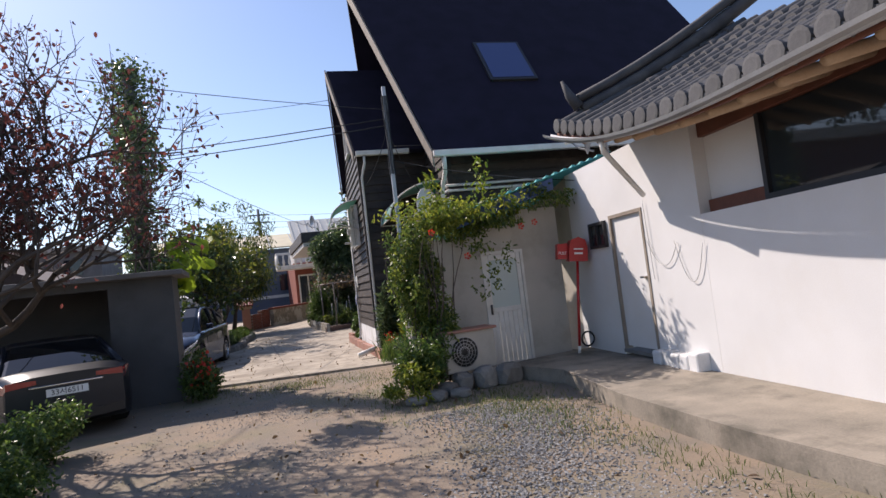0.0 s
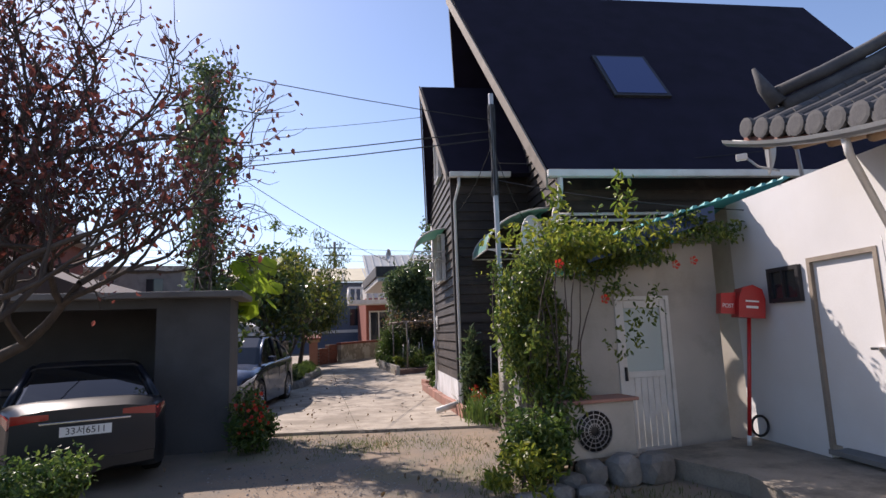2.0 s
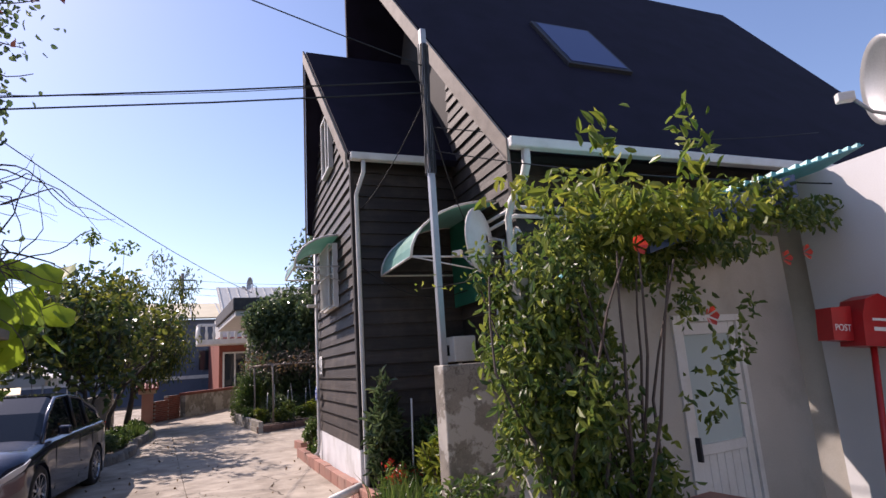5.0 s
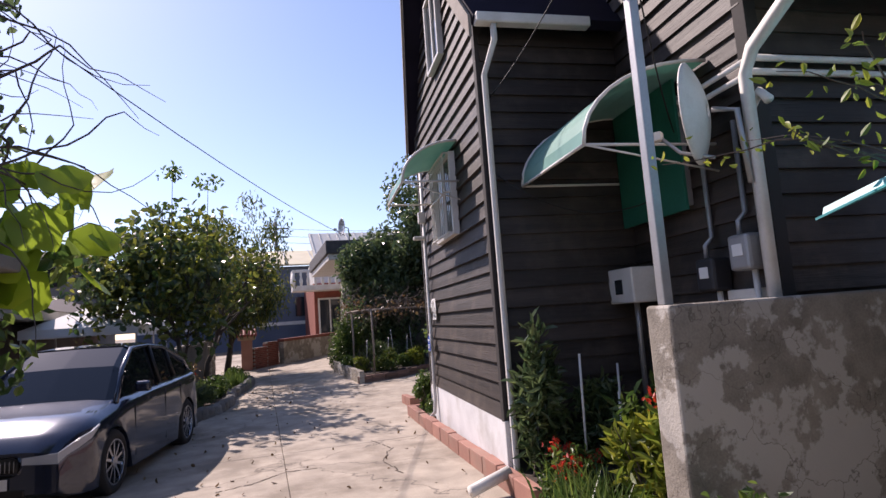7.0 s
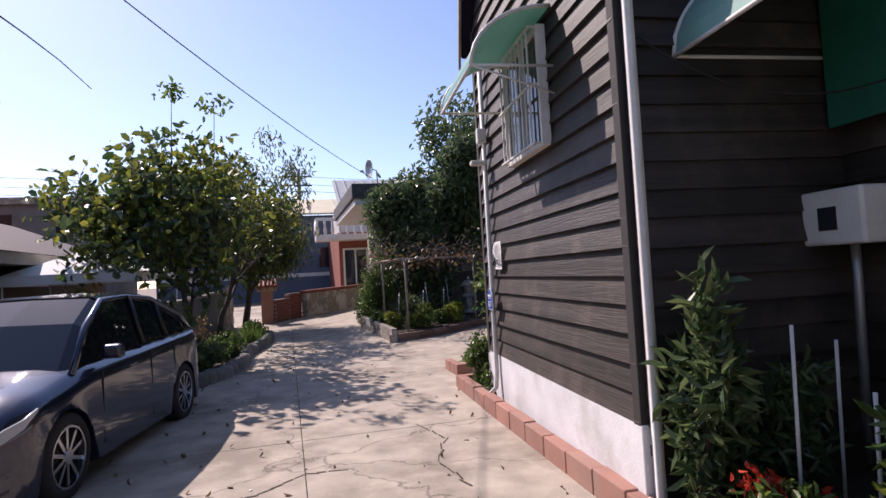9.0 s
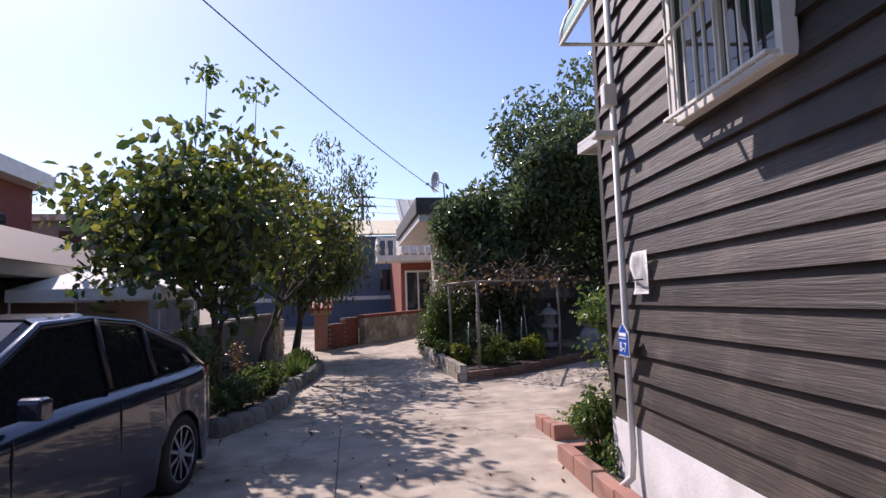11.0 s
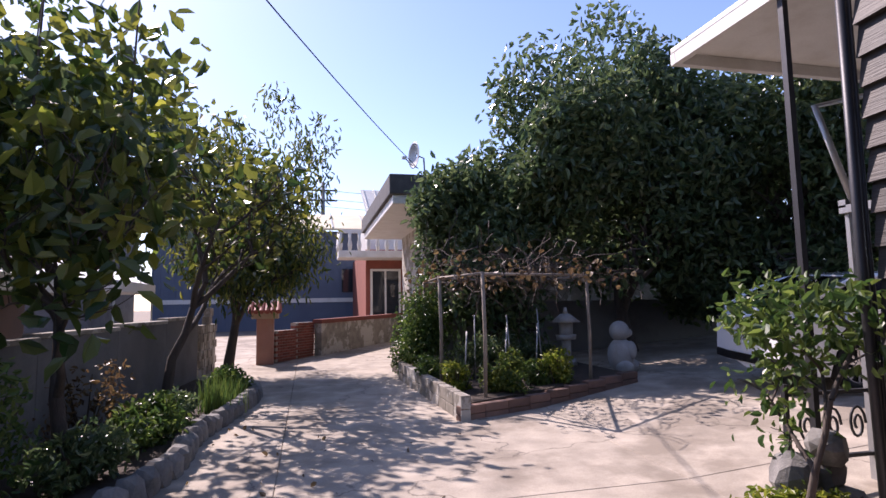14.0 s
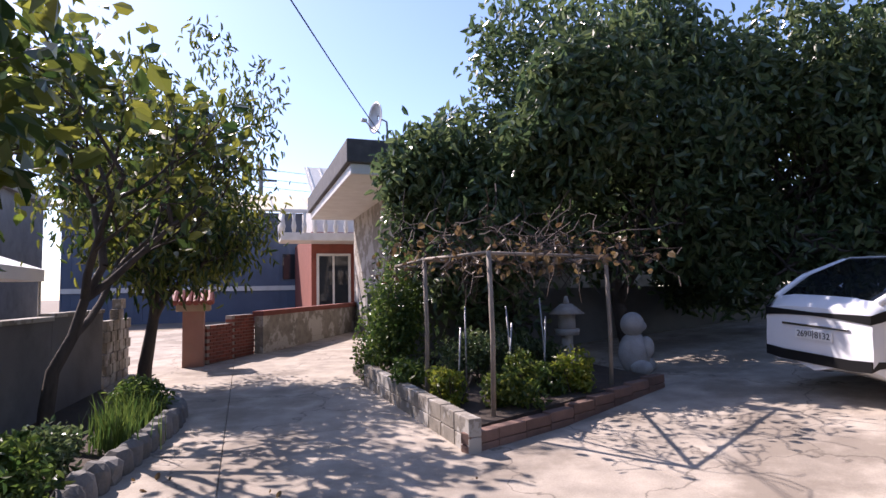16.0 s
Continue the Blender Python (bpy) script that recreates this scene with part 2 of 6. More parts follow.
    leaf_garden=leafmat("mixed_garden_leaves", (0.028, 0.06, 0.016), (0.22, 0.22, 0.035), 0.4, 0.3),
    leaf_mid=leafmat("green_leaves", (0.04, 0.085, 0.02), (0.15, 0.2, 0.04), 0.4),
    leaf_vine=leafmat("vine_leaves", (0.05, 0.095, 0.022), (0.23, 0.26, 0.045), 0.45),
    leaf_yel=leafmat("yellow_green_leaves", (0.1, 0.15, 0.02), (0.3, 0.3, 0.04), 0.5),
    leaf_red=leafmat("reddish_leaves", (0.055, 0.024, 0.022), (0.19, 0.055, 0.042), 0.45),
    leaf_brown=leafmat("brown_dry_leaves", (0.1, 0.06, 0.03), (0.2, 0.14, 0.06), 0.3),
    leaf_lime=leafmat("broad_lime_leaves", (0.16, 0.25, 0.02), (0.3, 0.37, 0.03), 0.6),
    flower=leafmat("red_flowers", (0.45, 0.03, 0.015), (0.6, 0.07, 0.03), 0.3),
    grass=leafmat("grass_blades", (0.05, 0.09, 0.02), (0.16, 0.17, 0.05), 0.4),
)


# ---- building helpers ----
def part(name, bm, material, parent=None, label="", smooth=False):
    """Links a bmesh as one mesh object under parent."""
    me = bpy.data.meshes.new(name)
    bmesh.ops.recalc_face_normals(bm, faces=bm.faces)
    bm.to_mesh(me)
    bm.free()
    me.materials.append(material)
    if smooth:
        me.shade_smooth()
    ob = new(name, me)
    if parent:
        ob.parent = parent
    if label:
        ob["label"] = label
    return ob


def raw(name, verts, faces, material, parent=None, label="", smooth=False):
    me = bpy.data.meshes.new(name)
    me.from_pydata(verts, [], faces)
    me.materials.append(material)
    if smooth:
        me.shade_smooth()
    ob = new(name, me)
    if parent:
        ob.parent = parent
    if label:
        ob["label"] = label
    return ob


def thing(name, label, category, m=None, group="", kind=""):
    """An Empty that carries a thing's parts."""
    ob = new(name)
    ob.empty_display_size = 0.1
    if m is not None:
        ob.matrix_world = m
    return tagged(ob, label, category, group, kind)


def box(bm, x0, x1, y0, y1, z0, z1, bevel=0.0, m=None):
    vs = [bm.verts.new(p) for p in ((x0, y0, z0), (x1, y0, z0), (x1, y1, z0), (x0, y1, z0), (x0, y0, z1), (x1, y0, z1), (x1, y1, z1), (x0, y1, z1))]
    fs = [bm.faces.new([vs[i] for i in f]) for f in ((0, 3, 2, 1), (4, 5, 6, 7), (0, 1, 5, 4), (1, 2, 6, 5), (2, 3, 7, 6), (3, 0, 4, 7))]
    if m is not None:
        for v in vs:
            v.co = m @ v.co
    if bevel:
        bmesh.ops.bevel(bm, geom=list({e for f in fs for e in f.edges}), offset=bevel, segments=2, affect="EDGES", profile=0.5)
    return vs


def boxp(name, x0, x1, y0, y1, z0, z1, material, parent=None, label="", bevel=0.0, m=None):
    bm = bmesh.new()
    box(bm, x0, x1, y0, y1, z0, z1, bevel, m)
    return part(name, bm, material, parent, label)


def tube(bm, pts, r, seg=8, cap=True):
    """A tube along pts; r is one radius or one for each point."""
    pts = [Vector(p) for p in pts]
    rs = r if isinstance(r, (list, tuple)) else [r] * len(pts)
    rings, side = [], None
    for i, p in enumerate(pts):
        d = (pts[min(i + 1, len(pts) - 1)] - pts[max(i - 1, 0)]).normalized()
        if side is None or abs(side.dot(d)) > 0.95:
            side = d.orthogonal().normalized()
        side = (side - d * side.dot(d)).normalized()
        up = d.cross(side)
        rings.append([bm.verts.new(p + rs[i] * (math.cos(a) * side + math.sin(a) * up)) for a in [2 * math.pi * k / seg for k in range(seg)]])
    for a, b in zip(rings, rings[1:]):
        for k in range(seg):
            bm.faces.new((a[k], a[(k + 1) % seg], b[(k + 1) % seg], b[k]))
    if cap:
        bm.faces.new(rings[0][::-1])
        bm.faces.new(rings[-1])


def tubep(name, pts, r, material, parent=None, label="", seg=8):
    bm = bmesh.new()
    tube(bm, pts, r, seg)
    return part(name, bm, material, parent, label, smooth=True)


def prism(bm, poly, lift):
    """A closed prism: poly is a ring of points, lift the vector to its other side."""
    lo = [bm.verts.new(p) for p in poly]
    hi = [bm.verts.new(Vector(p) + Vector(lift)) for p in poly]
    bm.faces.new(lo[::-1])
    bm.faces.new(hi)
    for i in range(len(lo)):
        j = (i + 1) % len(lo)
        bm.faces.new((lo[i], lo[j], hi[j], hi[i]))


def prismp(name, poly, lift, material, parent=None, label=""):
    bm = bmesh.new()
    prism(bm, poly, lift)
    return part(name, bm, material, parent, label)


def loft(bm, rings, closed=True, caps=True):
    vs = [[bm.verts.new(p) for p in r] for r in rings]
    for a, b in zip(vs, vs[1:]):
        n = len(a)
        for k in range(n if closed else n - 1):
            bm.faces.new((a[k], a[(k + 1) % n], b[(k + 1) % n], b[k]))
    if caps:
        bm.faces.new(vs[0][::-1])
        bm.faces.new(vs[-1])


def text(name, body, size, material, parent, m, extrude=0.002):
    """Raised lettering, turned into a mesh."""
    cu = bpy.data.curves.new(name, "FONT")
    cu.body, cu.size, cu.extrude, cu.align_x, cu.align_y = body, size, extrude, "CENTER", "CENTER"
    tmp = bpy.data.objects.new(name, cu)
    me = bpy.data.meshes.new_from_object(tmp)
    bpy.data.objects.remove(tmp)
    me.materials.append(material)
    ob = new(name, me)
    ob.parent = parent
    ob.matrix_local = m
    return ob


def leaf_mesh(name, centres, size, material, parent=None, label="", seed=1, shape=0.5, droop=0.3, spread=0.35, normals=None):
    """A crown of single leaves: a folded six-point blade at each centre. shape: width to length."""
    rng = np.random.default_rng(seed)
    c = np.asarray(centres, float)
    k = len(c)
    d = rng.normal(size=(k, 3))
    d[:, 2] -= droop * 2
    d /= np.linalg.norm(d, axis=1)[:, None]
    w = np.cross(d, rng.normal(size=(k, 3)))
    w /= np.linalg.norm(w, axis=1)[:, None] + 1e-9
    nrm = np.cross(d, w)
    s = size * (1 + spread * rng.uniform(-1, 1, (k, 1)))
    fold = nrm * s * 0.12
    h = w * s * shape * 0.5
    v = np.stack([c, c + d * s * 0.28 + h * 0.92 + fold, c + d * s * 0.68 + h * 0.8 + fold, c + d * s - fold * 0.6, c + d * s * 0.68 - h * 0.8 + fold, c + d * s * 0.28 - h * 0.92 + fold], 1).reshape(-1, 3)
    i = np.arange(k)[:, None] * 6
    f = np.concatenate([i + [0, 1, 2], i + [0, 2, 3], i + [0, 3, 4], i + [0, 4, 5]], 1).reshape(-1, 3)
    me = bpy.data.meshes.new(name)
    me.from_pydata(v.tolist(), [], f.tolist())
    me.materials.append(material)
    ob = new(name, me)
    if parent:
        ob.parent = parent
    if label:
        ob["label"] = label
    return ob


def grow(rng, start, way, length, radius, levels, out, tips, kids=4, bend=0.25, rise=0.25, shrink=0.68, pts=5):
    """A limb that bends, and its side limbs; collects limbs in out and twig points in tips."""
    p, d, line = Vector(start), Vector(way).normalized(), [Vector(start)]
    for i in range(pts):
        d = (d + Vector(rng.normal(size=3)) * bend * 0.45 + Vector((0, 0, rise * 0.2))).normalized()
        p = p + d * length / pts
        line.append(p.copy())
    out.append((line, radius, levels))
    if levels <= 1:
        tips.extend(line[1:])
    if levels > 0:
        for k in range(kids):
            i = 1 + int((pts - 0.01) * (0.35 + 0.65 * (k + rng.uniform()) / kids))
            i = min(i, pts)
            base = line[i]
            along = (line[i] - line[i - 1]).normalized()
            side = Vector(rng.normal(size=3))
            side = (side - along * side.dot(along)).normalized()
            nd = along * rng.uniform(0.35, 0.9) + side * rng.uniform(0.6, 1.0) + Vector((0, 0, rise))
            grow(rng, base, nd, length * shrink * rng.uniform(0.75, 1.1), radius * 0.55, levels - 1, out, tips, kids, bend, rise, shrink, pts)


def limbs_mesh(name, out, material, parent, least=0.003):
    bm = bmesh.new()
    for line, r, lv in out:
        n = len(line)
        tube(bm, line, [max(least, r * (1 - 0.55 * i / (n - 1))) for i in range(n)], 7 if r > 0.04 else (5 if r > 0.012 else 3), cap=False)
    return part(name, bm, material, parent, smooth=True)


def cloud(rng, n, centre, radius, hollow=0.35, lumps=9, lump_size=0.5):
    """Points in an uneven crown made of lumps inside an ellipsoid."""
    c, r = np.array(centre), np.array(radius)
    u = rng.normal(size=(lumps, 3))
    u /= np.linalg.norm(u, axis=1)[:, None]
    lc = u * rng.uniform(0.35, 0.85, (lumps, 1))
    pick = rng.integers(0, lumps, n)
    v = rng.normal(size=(n, 3))
    v /= np.linalg.norm(v, axis=1)[:, None]
    rad = (hollow + (1 - hollow) * rng.uniform(0, 1, (n, 1)) ** 0.6) * lump_size * (0.7 + 0.6 * rng.uniform(0, 1, (lumps, 1)))[pick]
    return c + r * (lc[pick] + v * rad)


def sag(a, b, drop, n=14):
    a, b = Vector(a), Vector(b)
    return [a.lerp(b, i / n) - Vector((0, 0, drop * 4 * (i / n) * (1 - i / n))) for i in range(n + 1)]


# ---- ground ----
def gz(y):
    """The drive climbs gently past the house."""
    return 0.02 * min(max(0.0, y - 20), 22)


def gx(x, y):
    """The yard climbs to the right beyond the house."""
    return gz(y) + (0.075 * max(0.0, x - 4.2) if y > 20.5 else 0.0)


bm = bmesh.new()
rng = np.random.default_rng(5)
XS = [-3000, -400, -60, -20, -12] + [x * 0.5 for x in range(-16, 25)] + [20, 60, 400, 3000]
YS = [-3000, -400, -60, -12] + [y * 0.5 for y in range(-8, 92)] + [60, 90, 400, 3000]
grid = [[bm.verts.new((x, y, -0.05 + 0.02 * noise.noise(Vector((x * 0.7, y * 0.7, 0))) if -8 <= x <= 12 and -4 <= y <= 13 else (-0.055 + gz(y) if x < 4.5 or y < 20.5 or x > 16 or y > 44 else gx(x, y) - 0.12))) for x in XS] for y in YS]
for j in range(len(YS) - 1):
    for i in range(len(XS) - 1):
        bm.faces.new((grid[j][i], grid[j][i + 1], grid[j + 1][i + 1], grid[j + 1][i]))
tagged(part("ground", bm, M["dirt"], smooth=True), "packed earth ground with patches of gravel and grass", "ground", kind="structure")

# concrete drive: bays with open joints
road = thing("road", "pale sunlit concrete driveway with cracks and joints", "driveway", kind="structure")


def bay(x0, x1, y0, y1, skew0=0.0):
    bm = bmesh.new()
    prism(bm, [(x0, y0, gx(x0, y0) - 0.2), (x1, y0 + skew0, gx(x1, y0) - 0.2), (x1, y1, gx(x1, y1) - 0.2), (x0, y1, gx(x0, y1) - 0.2)], (0, 0, 0.2))
    bmesh.ops.bevel(bm, geom=[e for e in bm.edges if min(v.co.z - gx(v.co.x, v.co.y) for v in e.verts) > -0.05], offset=0.006, segments=1, affect="EDGES")
    part("slab", bm, M["concrete"], road)


bay(-2.0, 0.897, 13.3, 17.2, -0.55)
bay(0.903, 3.3, 12.72, 17.2, -0.5)
for y0, y1 in ((17.2, 21.6), (21.6, 26.0), (26.0, 31.0), (31.0, 37.0), (37.0, 44.0)):
    bay(-3.2, 0.897, y0 + 0.006, y1)
    bay(0.903, 4.6, y0 + 0.006, y1)
    bay(4.606, 16.0, max(y0, 19.4) + 0.006, y1)
bm = bmesh.new()
for path in ([(0.1, 15.6), (0.5, 15.75), (0.9, 16.1), (1.3, 16.05)], [(2.2, 15.2), (2.1, 15.9), (2.35, 16.6), (2.2, 17.3)], [(1.3, 20.2), (1.5, 21.0), (1.45, 22.3)],
             [(2.2, 22.2), (2.3, 23.1), (3.1, 23.9), (4.3, 24.4)], [(0.9, 28.2), (1.9, 28.6), (2.8, 28.3), (3.2, 28.9)], [(1.3, 30.2), (2.4, 30.6), (2.6, 31.8)]):
    for a, b in zip(path, path[1:]):
        for k in range(4):
            p, q = Vector((*a, 0)).lerp(Vector((*b, 0)), k / 4), Vector((*a, 0)).lerp(Vector((*b, 0)), (k + 1) / 4)
            w = Vector((p.y - q.y, q.x - p.x, 0)).normalized() * rng.uniform(0.004, 0.012)
            j1 = Vector((rng.normal(), rng.normal(), 0)) * 0.02
            vs = [bm.verts.new(v + Vector((0, 0, 0.004 + gz(v.y)))) for v in (p - w, q - w + j1, q + w + j1, p + w)]
            bm.faces.new(vs)
part("crack", bm, M["soil"], road, "dark crack in the concrete")

# ---- dark timber house ----
HOUSE = pose(3.12, 14.12, 0, 0, 0, -5.4)
house = thing("timber_house", "dark brown lap-boarded timber house with very steep dark roofs", "house", HOUSE)
RISE = 1.385


def boards(name, u0, u1, v, z0, z1, axis, clip=None, parent=house, out=-1):
    """Lap boards of a wall along v (axis 'v', at u = v argument) or along u (axis 'u')."""
    step, z, k = 0.2, z0, 0
    while z < z1 - 0.02:
        a, b = (u0, u1) if clip is None else clip(z + 0.1)
        top = min(z + step + 0.015, z1)
        if b - a > 0.06:
            lo, hi = 0.046 + random.uniform(-0.008, 0.01), 0.008
            sagz = random.uniform(-0.006, 0.006)
            if axis == "v":
                poly = [(v + out * lo, a, z + sagz), (v + out * hi, a, top), (v, a, top), (v, a, z + sagz)]
                prismp(name, poly, (0, b - a, random.uniform(-0.008, 0.008)), M["board"], parent)
            else:
                poly = [(a, v + out * lo, z + sagz), (a, v + out * hi, top), (a, v, top), (a, v, z + sagz)]
                prismp(name, poly, (b - a, 0, random.uniform(-0.008, 0.008)), M["boardx"], parent)
        z += step
        k += 1


# small front block: core walls, boards, plinth
V0, V1, ZE, MID = -0.04, 4.03, 5.05, 2.0
PK = ZE + MID * RISE
prismp("wall", [(0.0, V0, 0.0), (0.0, V1, 0.0), (0.0, V1, ZE), (0.0, MID, PK - 0.1), (0.0, V0, ZE)], (2.4, 0, 0), M["grime"], house)
boxp("plinth", -0.05, 0.02, V0 - 0.03, V1 + 0.03, -0.02, 0.66, M["plinth"], house, "white rendered plinth", 0.01)


def gable_clip(z):
    if z < ZE:
        return V0, V1
    k = (z - ZE) / RISE
    return V0 + k, V1 - k


boards("board", V0, V1, 0.0, 0.66, PK - 0.15, "v", gable_clip)
boards("board", 0.0, 2.2, V0, 0.45, ZE, "u")
for v in (V0 - 0.02, V1 - 0.07):
    boxp("corner_post", -0.05, 0.04, v, v + 0.1, 0.62, ZE + 0.05, M["grime"], house, bevel=0.005)


def roof_slope(name, ue0, ur0, u1, ve, vr, ze, zr, parent):
    """One slope as a slab, from the eave (ue0) to the ridge (ur0), to u1 at the far end."""
    n = Vector((0, -(zr - ze), (vr - ve) if vr > ve else -(vr - ve))).normalized() * 0.12
    if n.z < 0:
        n = -n
    if vr < ve:
        n.y = abs(n.y)
    else:
        n.y = -abs(n.y)
    return prismp(name, [(ue0, ve, ze), (u1, ve, ze), (u1, vr, zr), (ur0, vr, zr)], n, M["shingle"], parent)


roof_slope("roof", -0.12, -0.42, 2.2, V0 - 0.22, MID, ZE - 0.08, PK + 0.12, house)
roof_slope("roof", -0.12, -0.42, 2.2, V1 + 0.3, MID, ZE - 0.2, PK + 0.12, house)


def rake(a, b, parent, w=0.16):
    a, b = Vector(a), Vector(b)
    prismp("bargeboard", [a, b, b - Vector((0, 0, w * 1.6)), a - Vector((0, 0, w * 1.6))], (0.035, 0, 0), M["trim"], parent, "weathered grey bargeboard")


rake((-0.17, V0 - 0.26, ZE + 0.02), (-0.47, MID, PK + 0.26), house)
rake((-0.17, V1 + 0.34, ZE - 0.1), (-0.47, MID, PK + 0.26), house)
boxp("gutter", -0.1, 1.25, V0 - 0.36, V0 - 0.22, ZE - 0.1, ZE + 0.02, M["whitepaint"], house, "weathered white gutter", 0.02)
tubep("downpipe", [(0.1, V0 - 0.3, ZE - 0.1), (0.1, V0 - 0.3, ZE - 0.28), (0.02, V0 - 0.09, ZE - 0.6), (0.02, V0 - 0.09, 0.15), (-0.1, V0 - 0.12, 0.02)], 0.04, M["whitepaint"], house, "white square downpipe", 4)

# main block
W0, WV0, WZE = 1.72, -2.1, 4.5
WMID = 1.45
WPK = 4.2 + (WMID + 2.9) * RISE
WV1 = 2 * WMID - WV0
prismp("wall", [(W0, WV0, 0.0), (W0, WV1, 0.0), (W0, WV1, WZE), (W0, WMID, WPK - 0.35), (W0, WV0, WZE)], (8.4, 0, 0), M["grime"], house)


def main_clip(z):
    k = max(0.0, (z - WZE) / RISE)
    return WV0 + k, min(V0, WV1 - k)


boards("board", WV0, V0, W0, 0.45, 7.0, "v", main_clip)
boards("board", W0, 9.0, WV0, 1.6, 4.4, "u")
boxp("corner_post", W0 - 0.05, W0 + 0.07, WV0 - 0.05, WV0 + 0.09, 0.3, WZE, M["grime"], house, bevel=0.005)
UR = 10.4
roof_slope("roof", 1.25, 0.32, UR, -2.9, WMID, 4.2, WPK + 0.05, house)
roof_slope("roof", 1.25, 0.32, UR, 2 * WMID + 2.9, WMID, 4.2, WPK + 0.05, house)
rake((1.18, -2.96, 4.32), (0.25, WMID, WPK + 0.22), house, 0.2)
boxp("gutter", 1.2, UR, -3.06, -2.92, 4.2, 4.33, M["whitepaint"], house, "pale green-white gutter", 0.02)
tubep("downpipe", [(1.42, -2.98, 4.22), (1.42, -2.97, 4.02), (1.46, -2.8, 3.9), (1.5, -2.36, 3.72), (1.5, -2.25, 3.55), (1.5, -2.24, 0.3)], 0.055, M["whitepaint"], house, "white downpipe", 4)
# skylight
N = Vector((0, -RISE, 1)).normalized()
sk = Matrix.Translation((3.82, -0.95, 4.2 + (-0.95 + 2.9) * RISE)) @ Matrix.Rotation(math.atan(RISE), 4, "X")
bm = bmesh.new()
box(bm, -0.62, 0.62, -0.85, 0.85, 0.1, 0.2, 0.01, sk)
skf = part("skylight", bm, M["darkmetal"], house, "roof skylight with bluish glass")
bm = bmesh.new()
box(bm, -0.54, 0.54, -0.77, 0.77, 0.2, 0.212, 0, sk)
part("pane", bm, glassmat("skylight_glass", (0.04, 0.06, 0.16), 0.35), skf)
# long service pipes under the eave
for k, z in enumerate((3.72, 3.6)):
    tubep("service_pipe", [(1.62, -0.9, z - 0.35), (1.62, -0.9, z), (1.62, -2.2, z), (8.0, -2.2, z)], 0.03, M["whitepaint"], house, "white service pipe")


def window(u, v0, v1, z0, z1, parent, face=-1, bars=0, frame_mat="whitepaint", glass="glass", cross=True):
    """A window in a wall along v, facing -u."""
    w = thing("window", "", "")
    w.parent = parent
    for a, b, c, d in ((v0, v1, z0 - 0.05, z0), (v0, v1, z1, z1 + 0.05), (v0 - 0.05, v0, z0 - 0.05, z1 + 0.05), (v1, v1 + 0.05, z0 - 0.05, z1 + 0.05)):
        boxp("window_frame", u - 0.09, u + 0.0, a, b, c, d, M[frame_mat], w, bevel=0.006)
    boxp("pane", u - 0.05, u - 0.04, v0, v1, z0, z1, M[glass], w)
    if cross:
        boxp("mullion", u - 0.075, u - 0.045, (v0 + v1) / 2 - 0.025, (v0 + v1) / 2 + 0.025, z0, z1, M[frame_mat], w)
    for k in range(bars):
        v = v0 + (k + 0.5) * (v1 - v0) / bars
        boxp("grille_bar", u - 0.16, u - 0.145, v - 0.008, v + 0.008, z0 - 0.04, z1 + 0.04, M["whitepaint"], w)
    if bars:
        for z in (z0 - 0.03, (z0 + z1) / 2, z1 + 0.02):
            boxp("grille_rail", u - 0.165, u - 0.14, v0 - 0.03, v1 + 0.03, z, z + 0.02, M["whitepaint"], w)
            for v in (v0 - 0.03, v1 + 0.01):
                boxp("grille_bracket", u - 0.15, u - 0.03, v, v + 0.02, z, z + 0.02, M["whitepaint"], w)
    return w


window(-0.035, 1.3, 2.32, 2.92, 3.95, house, bars=9)
window(-0.035, 1.45, 2.15, 5.5, 6.55, house)


def awning(u, v0, v1, z, depth, drop, parent, light="greenlight"):
    """A curved sheet awning on a tube frame, facing -u."""
    a = thing("window_awning", "", "")
    a.parent = parent
    prof = [(u - depth * math.sin(t * math.pi / 2), z - drop * (1 - math.cos(t * math.pi / 2))) for t in [k / 9 for k in range(10)]]
    bm = bmesh.new()
    rings = [[(x, v0, zz) for x, zz in prof] + [(x + 0.006, v0, zz - 0.006) for x, zz in prof[::-1]], [(x, v1, zz) for x, zz in prof] + [(x + 0.006, v1, zz - 0.006) for x, zz in prof[::-1]]]
    loft(bm, rings)
    part("sheet", bm, M[light], a, "green translucent curved sheet")
    for v in (v0, v1):
        tubep("end_rib", [(x, v, zz) for x, zz in prof], 0.018, M["whitepaint"], a)
        tubep("bracket", [(u, v, z - drop), (u - depth, v, z - drop)], 0.014, M["whitepaint"], a)
    tubep("front_rail", [(u - depth, v0, z - drop), (u - depth, v1, z - drop)], 0.016, M["whitepaint"], a)
    tubep("stay", [(u - depth, v0, z - drop), (u, v0, z - drop - 0.25)], 0.01, M["whitepaint"], a)
    return a


awning(-0.04, 1.1, 2.6, 4.1, 0.75, 0.55, house)
awning(W0 - 0.04, -1.6, -0.08, 3.98, 1.3, 0.8, house)
window(W0 - 0.035, -1.15, -0.2, 2.75, 3.75, house, frame_mat="greymetal", glass="glass", cross=False)
boxp("shutter", W0 - 0.16, W0 - 0.13, -1.25, -0.1, 2.65, 3.95, M["greenfrp"], house, "green corrugated plastic window screen")

# wooden trim and lower corner pieces
tubep("drain_pipe", [(-0.1, V0 - 0.2, 0.2), (-0.55, V0 - 0.35, 0.1)], 0.06, M["whitepaint"], house, "short white drain spout", 10)
tubep("drain_pipe", [(-0.09, 3.5, 4.6), (-0.09, 3.5, 0.45), (-0.11, 3.5, 0.25), (-0.25, 3.58, 0.1)], 0.03, M["whitepaint"], house, "white drain pipe", 8)

